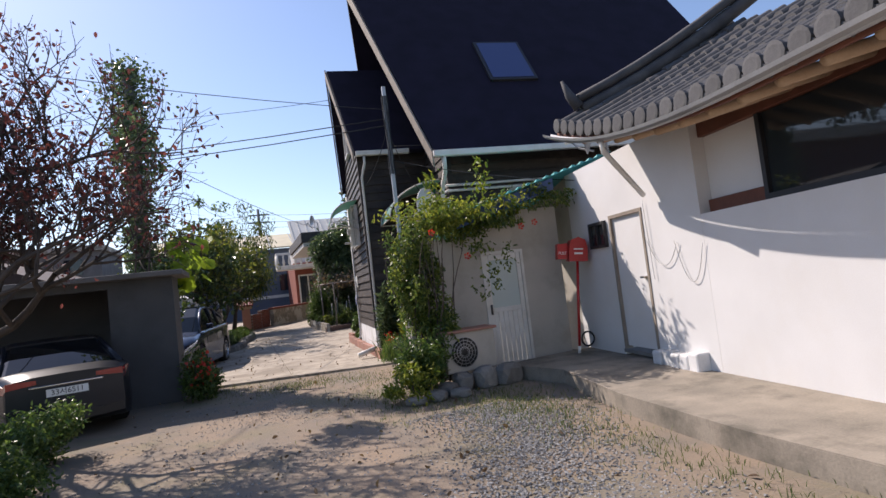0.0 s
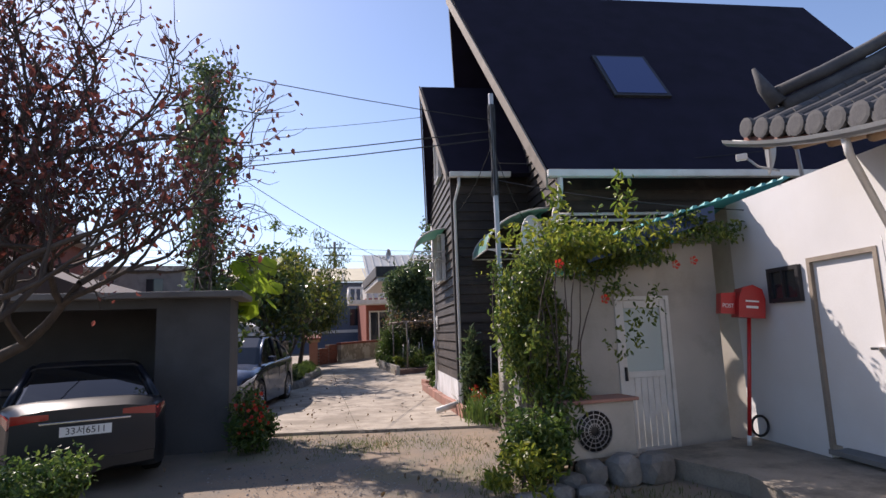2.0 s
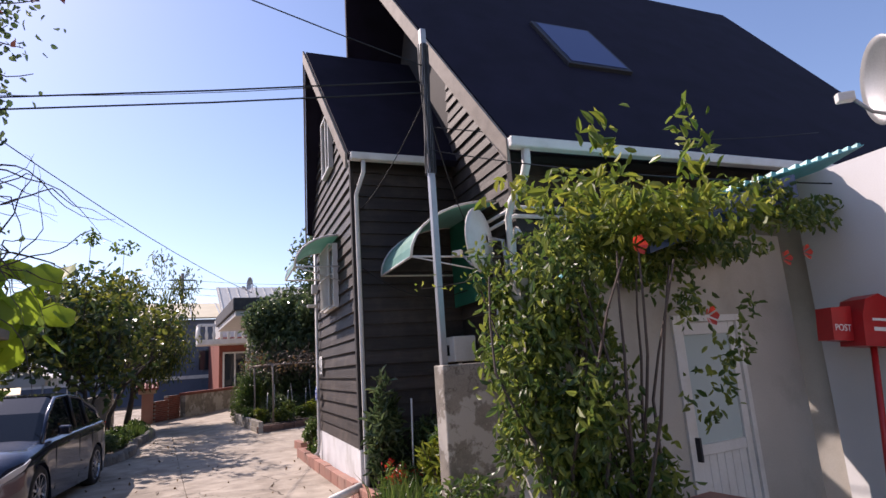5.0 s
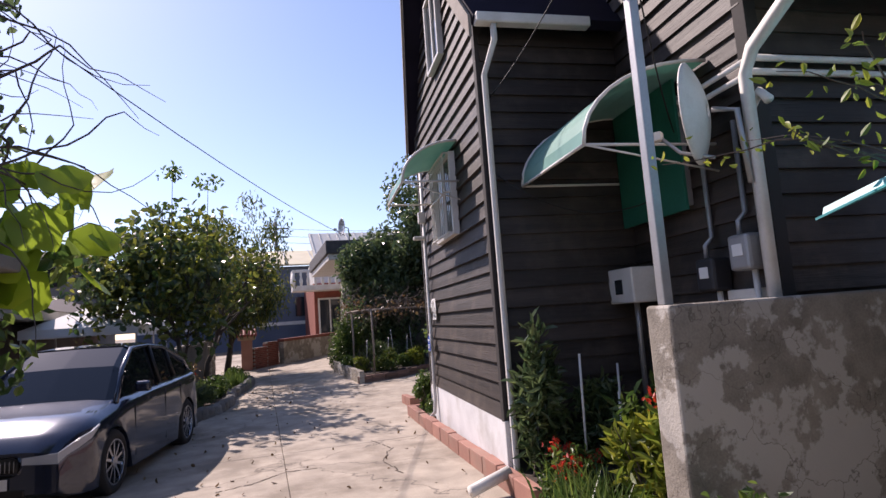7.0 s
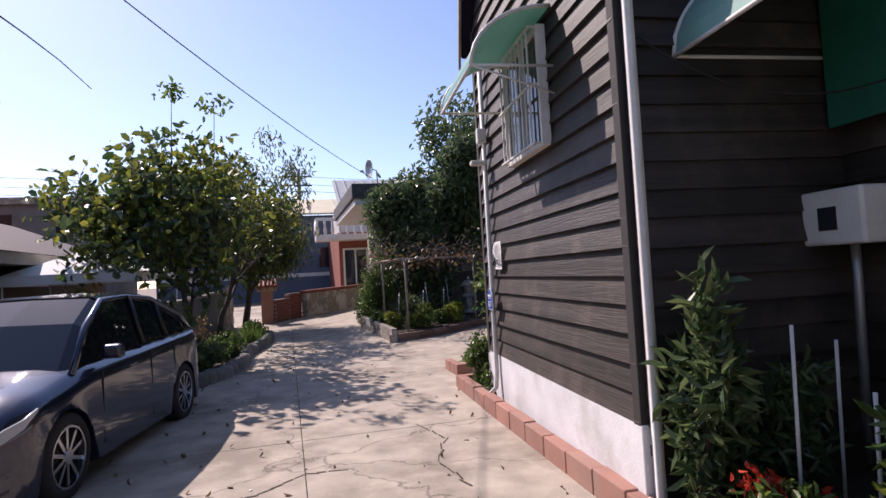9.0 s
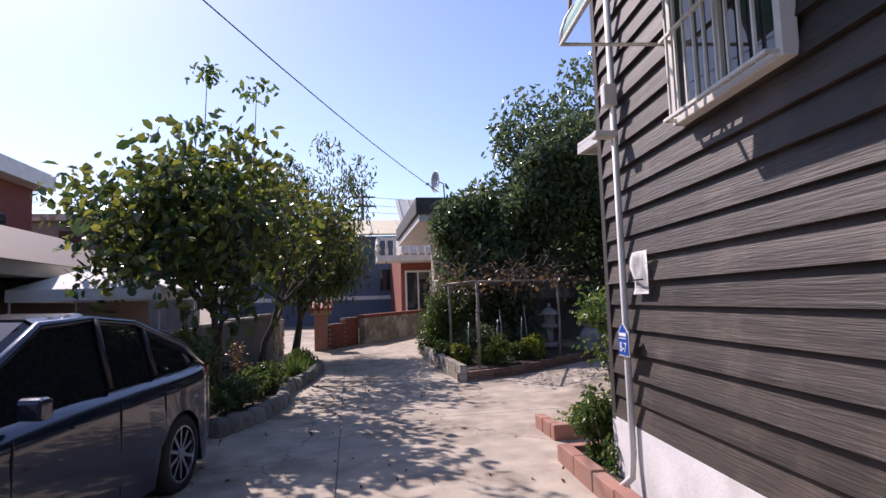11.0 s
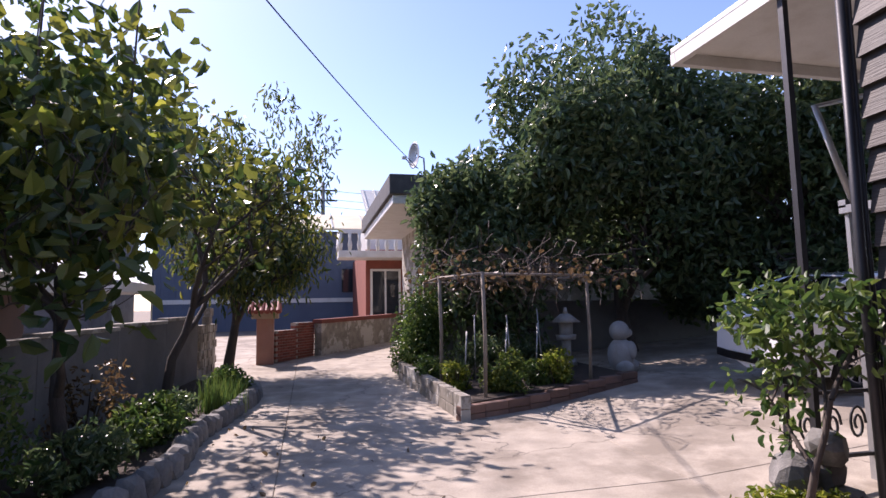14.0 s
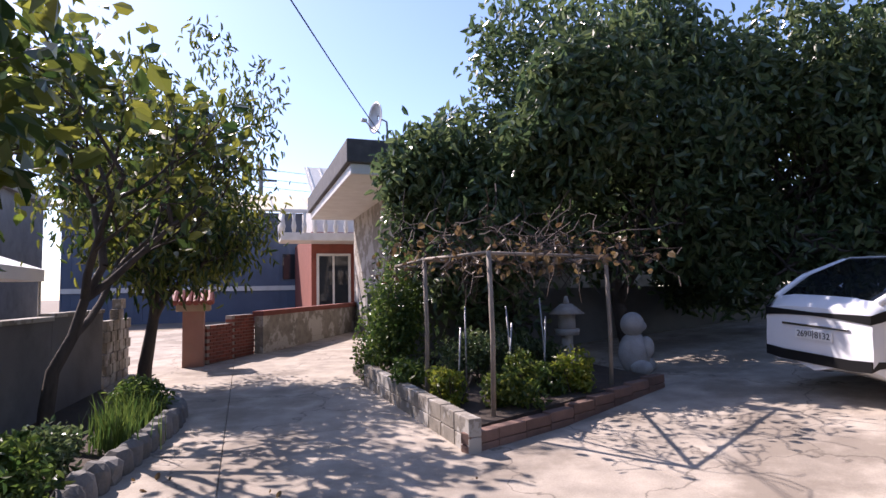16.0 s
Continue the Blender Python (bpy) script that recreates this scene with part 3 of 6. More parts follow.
# boarded wing set back beyond the gable, with a dark pipe at its corner
boxp("wall", 0.96, 2.4, 4.06, 5.6, 0.0, 4.18, M["grime"], house)
boxp("plinth", 0.91, 0.958, 4.06, 5.62, -0.02, 0.6, M["plinth"], house, "white rendered plinth", 0.01)
boards("board", 4.07, 5.6, 0.96, 0.6, 4.15, "v", lambda z: (4.07, 5.6))
for k in range(3):
    tubep("drain_pipe", [(0.9 + 0.03 * k, 5.66, 4.15), (0.88 + 0.03 * k, 5.66, 2.0), (0.9 + 0.03 * k, 5.66, 0.05)], 0.03 if k == 0 else 0.014, M["darkmetal"], house, "black pipe and cables", 8)

# ---- lean-to with the white door ----
LEAN = pose(3.0, 8.92, 0, 0, 0, 2)
lean = thing("outbuilding", "cream plastered lean-to with a turquoise sheet roof", "outbuilding", LEAN)
for x0, x1, z0, z1 in ((-0.45, 0.92, 0, 2.3), (0.92, 1.72, 2.02, 2.62), (1.72, 2.5, 0, 2.72)):
    boxp("wall", x0, x1, 0.0, 0.16, z0, z1, M["cream"], lean)
boxp("floor", 0.2, 2.9, 0.166, 2.3, 0.0, 0.05, M["greyconc"], lean)
prismp("wall", [(2.9, 0.0, 0.0), (2.9, 0.0, 3.3), (2.9, 2.3, 3.5), (2.9, 2.3, 0.0)], (0.15, 0, 0), M["cream"], lean)
door = thing("door_1", "", "")
door.parent = lean
boxp("door_frame", 0.92, 0.97, -0.02, 0.1, 0, 2.02, M["whitepaint"], door)
boxp("door_frame", 1.67, 1.72, -0.02, 0.1, 0, 2.02, M["whitepaint"], door)
boxp("door_frame", 0.973, 1.667, -0.02, 0.1, 1.97, 2.02, M["whitepaint"], door)
for a, b, c, d in ((0.973, 1.05, 0.02, 1.967), (1.59, 1.667, 0.02, 1.967), (1.053, 1.587, 1.87, 1.967), (1.053, 1.587, 0.98, 1.06), (1.053, 1.587, 0.02, 0.12)):
    boxp("door_rail", a, b, 0.0, 0.045, c, d, M["whitepaint"], door, bevel=0.006)
boxp("pane", 1.053, 1.587, 0.02, 0.03, 1.06, 1.87, M["paleglass"], door, "frosted glass pane")
for k in range(6):
    boxp("door_panel", 1.055 + k * 0.089, 1.055 + k * 0.089 + 0.084, 0.012, 0.03, 0.12, 0.98, M["whitepaint"], door, bevel=0.004)
boxp("door_handle", 1.0, 1.02, -0.04, 0.0, 0.95, 1.12, M["darkmetal"], door, "dark pull handle")
# roof sheets: turquoise corrugated over blue flashing
def sheet_z(u):
    return 2.66 + max(0, u - 0.4) * 0.3


for k in range(17):
    u = 0.4 + k * 0.19
    bm = bmesh.new()
    prism(bm, [(u, -0.35, sheet_z(u)), (u + 0.05, -0.35, sheet_z(u) + 0.01), (u + 0.07, -0.35, sheet_z(u) + 0.055), (u + 0.12, -0.35, sheet_z(u) + 0.06), (u + 0.14, -0.35, sheet_z(u + 0.1) + 0.01), (u + 0.187, -0.35, sheet_z(u + 0.187)), (u + 0.187, -0.35, sheet_z(u + 0.187) - 0.012), (u, -0.35, sheet_z(u) - 0.012)], (0, 1.9, -0.5))
    part("roof_sheet", bm, M["turquoise"], lean, "faded turquoise ribbed roof sheet")
prismp("fascia", [(0.4, -0.36, 2.62), (2.3, -0.36, 3.18), (2.3, -0.36, 2.98), (0.4, -0.36, 2.42)], (0, 0.03, 0), M["blue"], lean, "blue flashing board")

# ---- tiled-roof house ----
HAN = pose(5.31, 5.58, 0, 0, 0, -7.5)
han = thing("tiled_house", "white plastered traditional house with a grey clay tile roof", "house", HAN)
boxp("wall", 0.0, 0.3, -9.0, -0.2, 0.0, 2.04, M["plaster"], han)
boxp("wall", 0.0, 0.3, -0.197, 1.05, 0.0, 3.25, M["plaster"], han)
boxp("wall", 0.0, 0.3, 1.05, 2.0, 2.32, 3.25, M["plaster"], han)
boxp("wall", 0.0, 0.3, 2.0, 3.4, 0.0, 3.25, M["plaster"], han)
boxp("wall", 0.18, 0.45, -9.0, -0.2, 2.04, 3.2, M["plaster"], han)
boxp("wall", 0.3, 6.0, 3.1, 3.4, 0, 3.2, M["plaster"], han)
boxp("timber_beam", 0.13, 0.2, -1.12, -0.203, 2.043, 2.2, M["redwood"], han, "red-brown timber sill", 0.01)
boxp("timber_beam", 0.1, 0.2, -9.0, -0.203, 2.96, 3.15, M["redwood"], han, "red-brown wall plate", 0.01)
hw = thing("window", "", "")
hw.parent = han
boxp("window_frame", 0.1, 0.19, -3.6, -1.12, 2.043, 2.11, M["darkmetal"], hw)
boxp("window_frame", 0.1, 0.19, -1.18, -1.123, 2.11, 2.955, M["darkmetal"], hw)
boxp("pane", 0.15, 0.17, -3.6, -1.18, 2.11, 2.955, M["glass"], hw, "dark window glass")
hd = thing("door_2", "", "")
hd.parent = han
boxp("door_leaf", 0.03, 0.07, 1.1, 1.95, 0.3, 2.27, M["plaster"], hd, "white sheet door", 0.004)
for a, b, c, d in ((1.05, 1.1, 0.25, 2.32), (1.95, 2.0, 0.25, 2.32), (1.1, 1.95, 2.27, 2.32)):
    boxp("door_frame", -0.012, 0.1, a, b, c, d, M["trim"], hd)
boxp("door_handle", -0.05, 0.03, 1.14, 1.24, 1.32, 1.35, M["chrome"], hd, "lever handle", 0.006)
boxp("door_sill", -0.03, 0.2, 1.05, 2.0, 0.2, 0.25, M["greyconc"], hd)
vw = thing("vent_window", "", "")
vw.parent = han
for a, b, c, d in ((2.1, 2.65, 1.85, 1.9), (2.1, 2.65, 2.22, 2.27), (2.1, 2.15, 1.9, 2.22), (2.6, 2.65, 1.9, 2.22), (2.35, 2.39, 1.9, 2.22)):
    boxp("window_frame", -0.05, 0.0, a, b, c, d, M["darkmetal"], vw)
boxp("pane", -0.02, -0.012, 2.15, 2.6, 1.9, 2.22, M["glass"], vw)
# rough stone footing at the corner
bm = bmesh.new()
for k in range(5):
    box(bm, -0.16 + random.uniform(-0.02, 0.02), 0.02, 0.0 + k * 0.2, 0.2 + k * 0.2, 0.1, 0.36 + random.uniform(-0.03, 0.03), 0.03)
part("footing", bm, M["plinth"], han, "whitewashed rough footing stones")

# curved eave: tiles in rows, gutter, rafters
def eave_z(v):
    return 2.9 + 0.68 * max(0.0, (v + 2.6) / 4.15) ** 2.4 if v > -2.6 else 2.9


EU, EV1 = -0.85, 1.55
ROWS_V = [EV1 - 0.12 - k * 0.235 for k in range(40)]


def tile_mesh(first):
    """A half-round cover tile; the lowest one ends in a round boss with a drip lip."""
    bm = bmesh.new()
    ring = lambda u, z, r: [(u, r * math.cos(a), z + r * math.sin(a)) for a in [math.pi * i / 7 for i in range(8)]]
    loft(bm, [ring(0, 0, 0.09), ring(0.33, 0.15, 0.078)])
    if first:
        disc = lambda u, r: [(u, r * math.cos(a), 0.02 + r * math.sin(a)) for a in [2 * math.pi * i / 12 for i in range(12)]]
        loft(bm, [disc(-0.035, 0.075), disc(-0.03, 0.105), disc(0.01, 0.105)])
        lip = lambda u: [(u, -0.19 + 0.1 * i / 4, -0.05 - 0.08 * math.sin(math.pi * i / 4)) for i in range(5)] + [(u, -0.19 + 0.1 * i / 4, 0.01 - 0.03 * math.sin(math.pi * i / 4)) for i in range(4, -1, -1)]
        loft(bm, [lip(-0.02), lip(0.015)])
    bmesh.ops.recalc_face_normals(bm, faces=bm.faces)
    me = bpy.data.meshes.new("tile")
    bm.to_mesh(me)
    bm.free()
    me.materials.append(M["rooftile"])
    return me


TILES = (tile_mesh(True), tile_mesh(False))
for v in ROWS_V[:30]:
    for k in range(9):
        o = new("tile", TILES[0 if k == 0 else 1])
        o.parent = han
        o.matrix_local = pose(EU - 0.05 + k * 0.3, v, eave_z(v) + 0.1 + k * 0.3 * (0.42 + 0.012 * k), random.uniform(-1.5, 1.5), -random.uniform(-0.5, 1.5) - 0.6 * k * 0.4, random.uniform(-1.5, 1.5))
# bed of the roof
bm = bmesh.new()
vv = [EV1 - k * 0.3 for k in range(33)]
rings = []
for v in vv:
    z0 = eave_z(v)
    up = [(EU + 0.3 * k, v, z0 + 0.06 + k * 0.3 * (0.42 + 0.012 * k)) for k in range(10)]
    rings.append(up + [(x, y, z - 0.1) for x, y, z in up[::-1]])
loft(bm, rings)
part("roof", bm, M["rooftile"], han, "grey concave roof tiles")
for v in [EV1 - 0.25 - k * 0.42 for k in range(22)]:
    tubep("rafter", [(EU + 0.02, v, eave_z(v) - 0.06), (0.2, v, eave_z(v) + 0.18)], 0.055, M["rafter"], han, "round painted rafter end", 8)
tubep("eave_board", [(EU, v, eave_z(v) - 0.01) for v in vv], 0.045, M["redwood"], han, "", 4)
bm = bmesh.new()
rings = [[(EU - 0.14 + 0.07 * math.cos(a), v + 0.12, eave_z(v) + 0.02 + 0.07 * math.sin(a)) for a in [math.pi + math.pi * i / 6 for i in range(7)]] + [(EU - 0.14 + 0.06 * math.cos(a), v + 0.12, eave_z(v) + 0.02 + 0.06 * math.sin(a)) for a in [2 * math.pi - math.pi * i / 6 for i in range(7)]] for v in vv]
loft(bm, rings)
part("gutter", bm, M["greymetal"], han, "grey half-round gutter")
tubep("downpipe", [(EU - 0.12, 0.15, eave_z(0.15) - 0.05), (EU - 0.1, 0.15, eave_z(0.15) - 0.2), (-0.12, 0.75, 2.45)], 0.035, M["whitepaint"], han, "pale slanting rain pipe", 6)
# ridge that climbs from the corner, with an upturned end tile
tubep("hip_ridge", [(EU + 0.35 + 0.45 * k, EV1 - 0.15 - 0.12 * k, 3.86 + 0.17 * k + 0.012 * k * k) for k in range(8)], 0.1, M["rooftile"], han, "stacked ridge tiles")
tubep("hip_ridge", [(EU + 0.3 + 0.45 * k, EV1 - 0.15 - 0.12 * k, 4.03 + 0.17 * k + 0.012 * k * k) for k in range(8)], 0.07, M["rooftile"], han, "ridge cap tiles")
tubep("ridge_end", [(EU + 0.3, EV1 - 0.15, 3.9), (EU + 0.18, EV1 - 0.12, 4.1), (EU + 0.1, EV1 - 0.1, 4.32)], [0.09, 0.07, 0.02], M["rooftile"], han, "upturned ridge end tile")

for k, (a, b, d) in enumerate((((-0.03, 0.3, 1.75), (-0.03, 1.0, 1.9), 0.35), ((-0.03, -0.2, 1.7), (-0.03, 0.35, 1.78), 0.5), ((-0.03, 0.95, 2.4), (-0.03, 0.9, 1.3), 0.0))):
    tubep("wall_cable", sag(a, b, d), 0.004, M["greymetal"], han, "loose hanging cable", 5)
# porch slab
bm = bmesh.new()
prism(bm, [(3.72, -4.0, -0.2), (5.0, -4.0, -0.2), (5.9, 8.9, -0.2), (3.9, 8.6, -0.2), (4.3, 7.3, -0.2), (3.85, 5.4, -0.2), (3.68, 3.6, -0.2)], (0, 0, 0.36))
bmesh.ops.bevel(bm, geom=[e for e in bm.edges if e.verts[0].co.z > 0 and e.verts[1].co.z > 0], offset=0.02, segments=2, affect="EDGES")
tagged(part("pavement", bm, M["porch"]), "worn concrete porch step with stains", "porch", kind="structure")

# ---- carport ----
shed = thing("carport", "dark grey rendered carport with a flat concrete roof", "carport", pose(-1.17, 11.95, 0, 0, 0, 0))
boxp("wall", -1.09, 0.0, 0, 0.15, -0.06, 2.32, M["shedwall"], shed)
boxp("wall", -0.15, 0.0, 0.153, 1.0, -0.06, 2.32, M["shedwall"], shed)
boxp("wall", -1.09, -0.94, 0.153, 2.6, -0.06, 2.32, M["shedwall"], shed)
boxp("wall", -5.2, -1.093, 2.6, 2.75, -0.06, 2.32, M["shedwall"], shed)
boxp("wall", -5.2, -5.05, 0.153, 2.6, -0.06, 2.32, M["shedwall"], shed)
boxp("lintel", -5.2, -1.09, 0, 0.15, 2.18, 2.32, M["shedwall"], shed)
boxp("roof", -5.4, 0.22, -0.3, 1.15, 2.32, 2.42, M["greyconc"], shed, "thin concrete roof slab", 0.015)
boxp("roof", -5.4, -0.55, 1.153, 2.9, 2.32, 2.42, M["greyconc"], shed, "thin concrete roof slab", 0.015)

# ---- concrete pier and wall beside the pole ----
pier = thing("garden_wall", "old stained concrete wall with flaking paint", "wall")
boxp("wall", 3.21, 6.2, 11.48, 11.73, -0.06, 1.77, M["oldconc"], pier, "", 0.02)
tagged(pier, kind="structure")


# ---- cars ----
def smoothstep(a, b, t):
    t = min(1.0, max(0.0, (t - a) / (b - a)))
    return t * t * (3 - 2 * t)


def interp(t, table):
    for (a, va), (b, vb) in zip(table, table[1:]):
        if t <= b:
            k = (t - a) / (b - a)
            k = k * k * (3 - 2 * k) * 0.5 + k * 0.5
            return va + (vb - va) * k
    return table[-1][1]


def wheel(parent, x, y, r, side, spokes=10):
    w = thing("wheel", "", "", pose(x, y, r))
    w.parent = parent
    bm = bmesh.new()
    ring = [(0.0, r * 0.7), (0.0, r * 0.92), (0.03, r), (0.19, r), (0.22, r * 0.92), (0.22, r * 0.7)]
    loft(bm, [[(side * (a - 0.22), rr * math.cos(t), rr * math.sin(t)) for a, rr in ring] for t in [2 * math.pi * k / 28 for k in range(29)]], closed=True, caps=False)
    part("tyre", bm, M["rubber"], w, smooth=True)
    bm = bmesh.new()
    loft(bm, [[(side * a, rr * math.cos(t), rr * math.sin(t)) for a, rr in ((-0.02, r * 0.72), (0.0, r * 0.72), (0.0, r * 0.66), (-0.05, r * 0.64), (-0.14, r * 0.64))] for t in [2 * math.pi * k / 28 for k in range(29)]], closed=False, caps=False)
    for k in range(spokes):
        a = 2 * math.pi * k / spokes
        rot = Matrix.Rotation(a, 4, "X")
        box(bm, side * -0.05, side * -0.015, -0.016, 0.016, r * 0.1, r * 0.68, 0, rot)
    tube(bm, [(side * -0.06, 0, 0), (side * -0.005, 0, 0)], r * 0.17, 12)
    part("rim", bm, M["chrome"], w, "silver multi-spoke alloy rim")
    bm = bmesh.new()
    tube(bm, [(side * -0.16, 0, 0), (side * -0.12, 0, 0)], r * 0.66, 20)
    part("brake_disc", bm, M["darkmetal"], w)


def car(name, label, m, paint, L, W, H, top, roof, hatch, nums, front_kind=True, r=0.335, lamp="taillamp"):
    """A car that faces -y. top: body top line by share of length; roof: start and end shares of the glasshouse."""
    c = thing(name, label, "car", m)
    hw = W / 2
    y_at = lambda s: -L / 2 + s * L
    st = [k / 40 for k in range(41)]
    wl = lambda s: hw * (1 - 0.2 * (1 - smoothstep(0, 0.09, s)) - 0.2 * smoothstep(0.88, 1.0, s))
    axles = (0.19, 0.19 + 2.8 / 4.75)
    rings = []
    for s in st:
        w, z = wl(s), interp(s, top)
        zb = 0.2 + 0.1 * (1 - smoothstep(0, 0.04, s)) + 0.12 * smoothstep(0.95, 1.0, s)
        d = min(abs(s - a) * L for a in axles)
        arch = math.sqrt(max(0.0, (r + 0.055) ** 2 - d * d)) + r - 0.02 if d < r + 0.05 else zb
        za = max(zb, arch)
        half = [(0.0, z), (0.55 * w, z - 0.008), (0.85 * w, z - 0.035), (0.95 * w, z - 0.09), (0.99 * w, z - 0.17), (0.985 * w, z - 0.24), (w, max(za, 0.5) if za < 0.6 else za), (0.985 * w, za), (0.9 * w, za - 0.01)]
        low = [(0.6 * w, zb if d > r + 0.05 else 0.24), (0.0, 0.2)]
        rr = half + low
        rings.append([(x, y_at(s), zz) for x, zz in rr] + [(-x, y_at(s), zz) for x, zz in rr[-2:0:-1]])
    bm = bmesh.new()
    loft(bm, rings)
    body = part("body", bm, paint, c, smooth=True)
    md = body.modifiers.new("edges", "EDGE_SPLIT")
    md.split_angle = radians(38)
    # glasshouse: glass core, painted roof skin and pillars
    a0, a1, b1, b0 = roof
    belt = lambda s: interp(s, top) - 0.03
    prof = [(a0, belt(a0)), (a0 + (a1 - a0) * 0.5, belt(a0) + (H - belt(a0)) * 0.6), (a1, H - 0.03), ((a1 + b1) / 2, H), (b1, H - 0.05), (b1 + (b0 - b1) * 0.55, belt(b0) + (H - belt(b0)) * 0.48), (b0, belt(b0))]
    rings = []
    for i, (s, z) in enumerate(prof):
        bz = belt(s) - 0.05
        k = (z - bz) / max(0.01, H - bz)
        w0, w1 = wl(s) * 0.9, wl(s) * (0.9 - 0.2 * k)
        rings.append([(w0, y_at(s), bz), (w1 * 1.0, y_at(s), max(z - 0.05, bz)), (w1 * 0.86, y_at(s), z), (0, y_at(s), z + 0.012), (-w1 * 0.86, y_at(s), z), (-w1, y_at(s), max(z - 0.05, bz)), (-w0, y_at(s), bz)])
    bm = bmesh.new()
    loft(bm, rings)
    part("window_glass", bm, M["carglass"], c, "dark tinted car glass", smooth=False)
    bm = bmesh.new()
    rr = rings[2:5]
    off = [[(p[0] * 1.02, p[1], p[2] + 0.014) for p in ring[1:6]] for ring in rr]
    loft(bm, [o + [(q[0], q[1], q[2] - 0.012) for q in o[::-1]] for o in off])
    part("roof_panel", bm, paint, c, smooth=False)
    for sgn in (1, -1):
        j = 1 if sgn > 0 else 5
        edge = [Vector(ring[j]) * 1.0 + Vector((sgn * 0.006, 0, 0.012)) for ring in rings]
        bm = bmesh.new()
        tube(bm, edge, [0.035, 0.036, 0.036, 0.032, 0.036, 0.05, 0.05], 6)
        part("pillar", bm, paint, c, smooth=True)
        for s in ((a1 + b1) / 2 + 0.0, b1 + 0.02):
            z1 = interp(s, [(q[0], q[1]) for q in prof])
            tubep("pillar", [(sgn * wl(s) * 0.905, y_at(s), belt(s)), (sgn * wl(s) * 0.73, y_at(s) + 0.03, z1 - 0.04)], 0.028, M["blackplastic"], c)
        for s in ((a0 + a1) / 2 + 0.12, (a1 + b1) / 2 + 0.17):
            boxp("door_handle", sgn * hw * 0.985 - 0.015, sgn * hw * 0.985 + 0.025, y_at(s) - 0.1, y_at(s) + 0.1, interp(s, top) - 0.21, interp(s, top) - 0.185, paint, c, bevel=0.008)
        for s in ((a0 + a1) / 2 - 0.015, (a1 + b1) / 2 + 0.005, b1 + 0.03):
            boxp("door_gap", sgn * hw * 0.992 - 0.004, sgn * hw * 0.992 + 0.004, y_at(s) - 0.004, y_at(s) + 0.004, 0.32, interp(s, top) - 0.14, M["blackplastic"], c)
        boxp("side_mirror", sgn * hw * 0.98 + (0.0 if sgn > 0 else -0.19), sgn * hw * 0.98 + (0.19 if sgn > 0 else 0.0), y_at(a0 + 0.09) - 0.06, y_at(a0 + 0.09) + 0.06, belt(a0 + 0.1) + 0.0, belt(a0 + 0.1) + 0.14, paint, c, bevel=0.035)
        for s in axles:
            wheel(c, sgn * (hw - 0.005), y_at(s), r, sgn)
        # lamps wrap round the corners of the body
        def strip(name, line, material, label):
            bm = bmesh.new()
            loft(bm, [[(sgn * x, y, lo), (sgn * (x + ox), y + oy, lo), (sgn * (x + ox), y + oy, hi), (sgn * x, y, hi)] for x, y, lo, hi, ox, oy in line])
            return part(name, bm, material, c, label, smooth=False)
        tz = lambda s: interp(s, top)
        front = [(0.42 * hw, y_at(0), tz(0) - 0.13, tz(0) - 0.06, 0.0, -0.016), (wl(0) * 0.97, y_at(0), tz(0) - 0.15, tz(0) - 0.04, 0.01, -0.012)]
        front += [(wl(s) * 0.985, y_at(s), tz(s) - lo, tz(s) - 0.1, 0.02, -0.008) for s, lo in ((0.02, 0.18), (0.045, 0.19), (0.07, 0.17), (0.1, 0.12))]
        strip("headlight", front, M["lampglass"], "clear headlamp")
        back = [(wl(s) * 0.985, y_at(s), tz(s) - lo, tz(s) - 0.11, 0.016, 0.008) for s, lo in ((0.925, 0.16), (0.95, 0.21), (0.98, 0.22))]
        back += [(wl(1.0) * 0.97, y_at(1), tz(1) - 0.14, tz(1) - 0.04, 0.008, 0.014), (0.4 * hw, y_at(1), tz(1) - 0.11, tz(1) - 0.05, 0.0, 0.016)]
        if lamp == "blackplastic":
            back += [(0.003, y_at(1), tz(1) - 0.1, tz(1) - 0.06, 0.0, 0.016)]
        strip("tail_light", back, M[lamp], "tail lamp")
        if not front_kind:
            low = [(wl(s) * 0.985, y_at(s), lo, 0.42, 0.012, 0.006) for s, lo in ((0.93, 0.4), (0.96, 0.36), (0.985, 0.34))]
            low += [(wl(1.0) * 0.97, y_at(1), 0.3, 0.42, 0.008, 0.016), (0.5 * hw, y_at(1), 0.28, 0.4, 0, 0.018), (0.003, y_at(1), 0.28, 0.4, 0, 0.018)]
            strip("bumper_trim", low, M["blackplastic"], "black lower bumper")
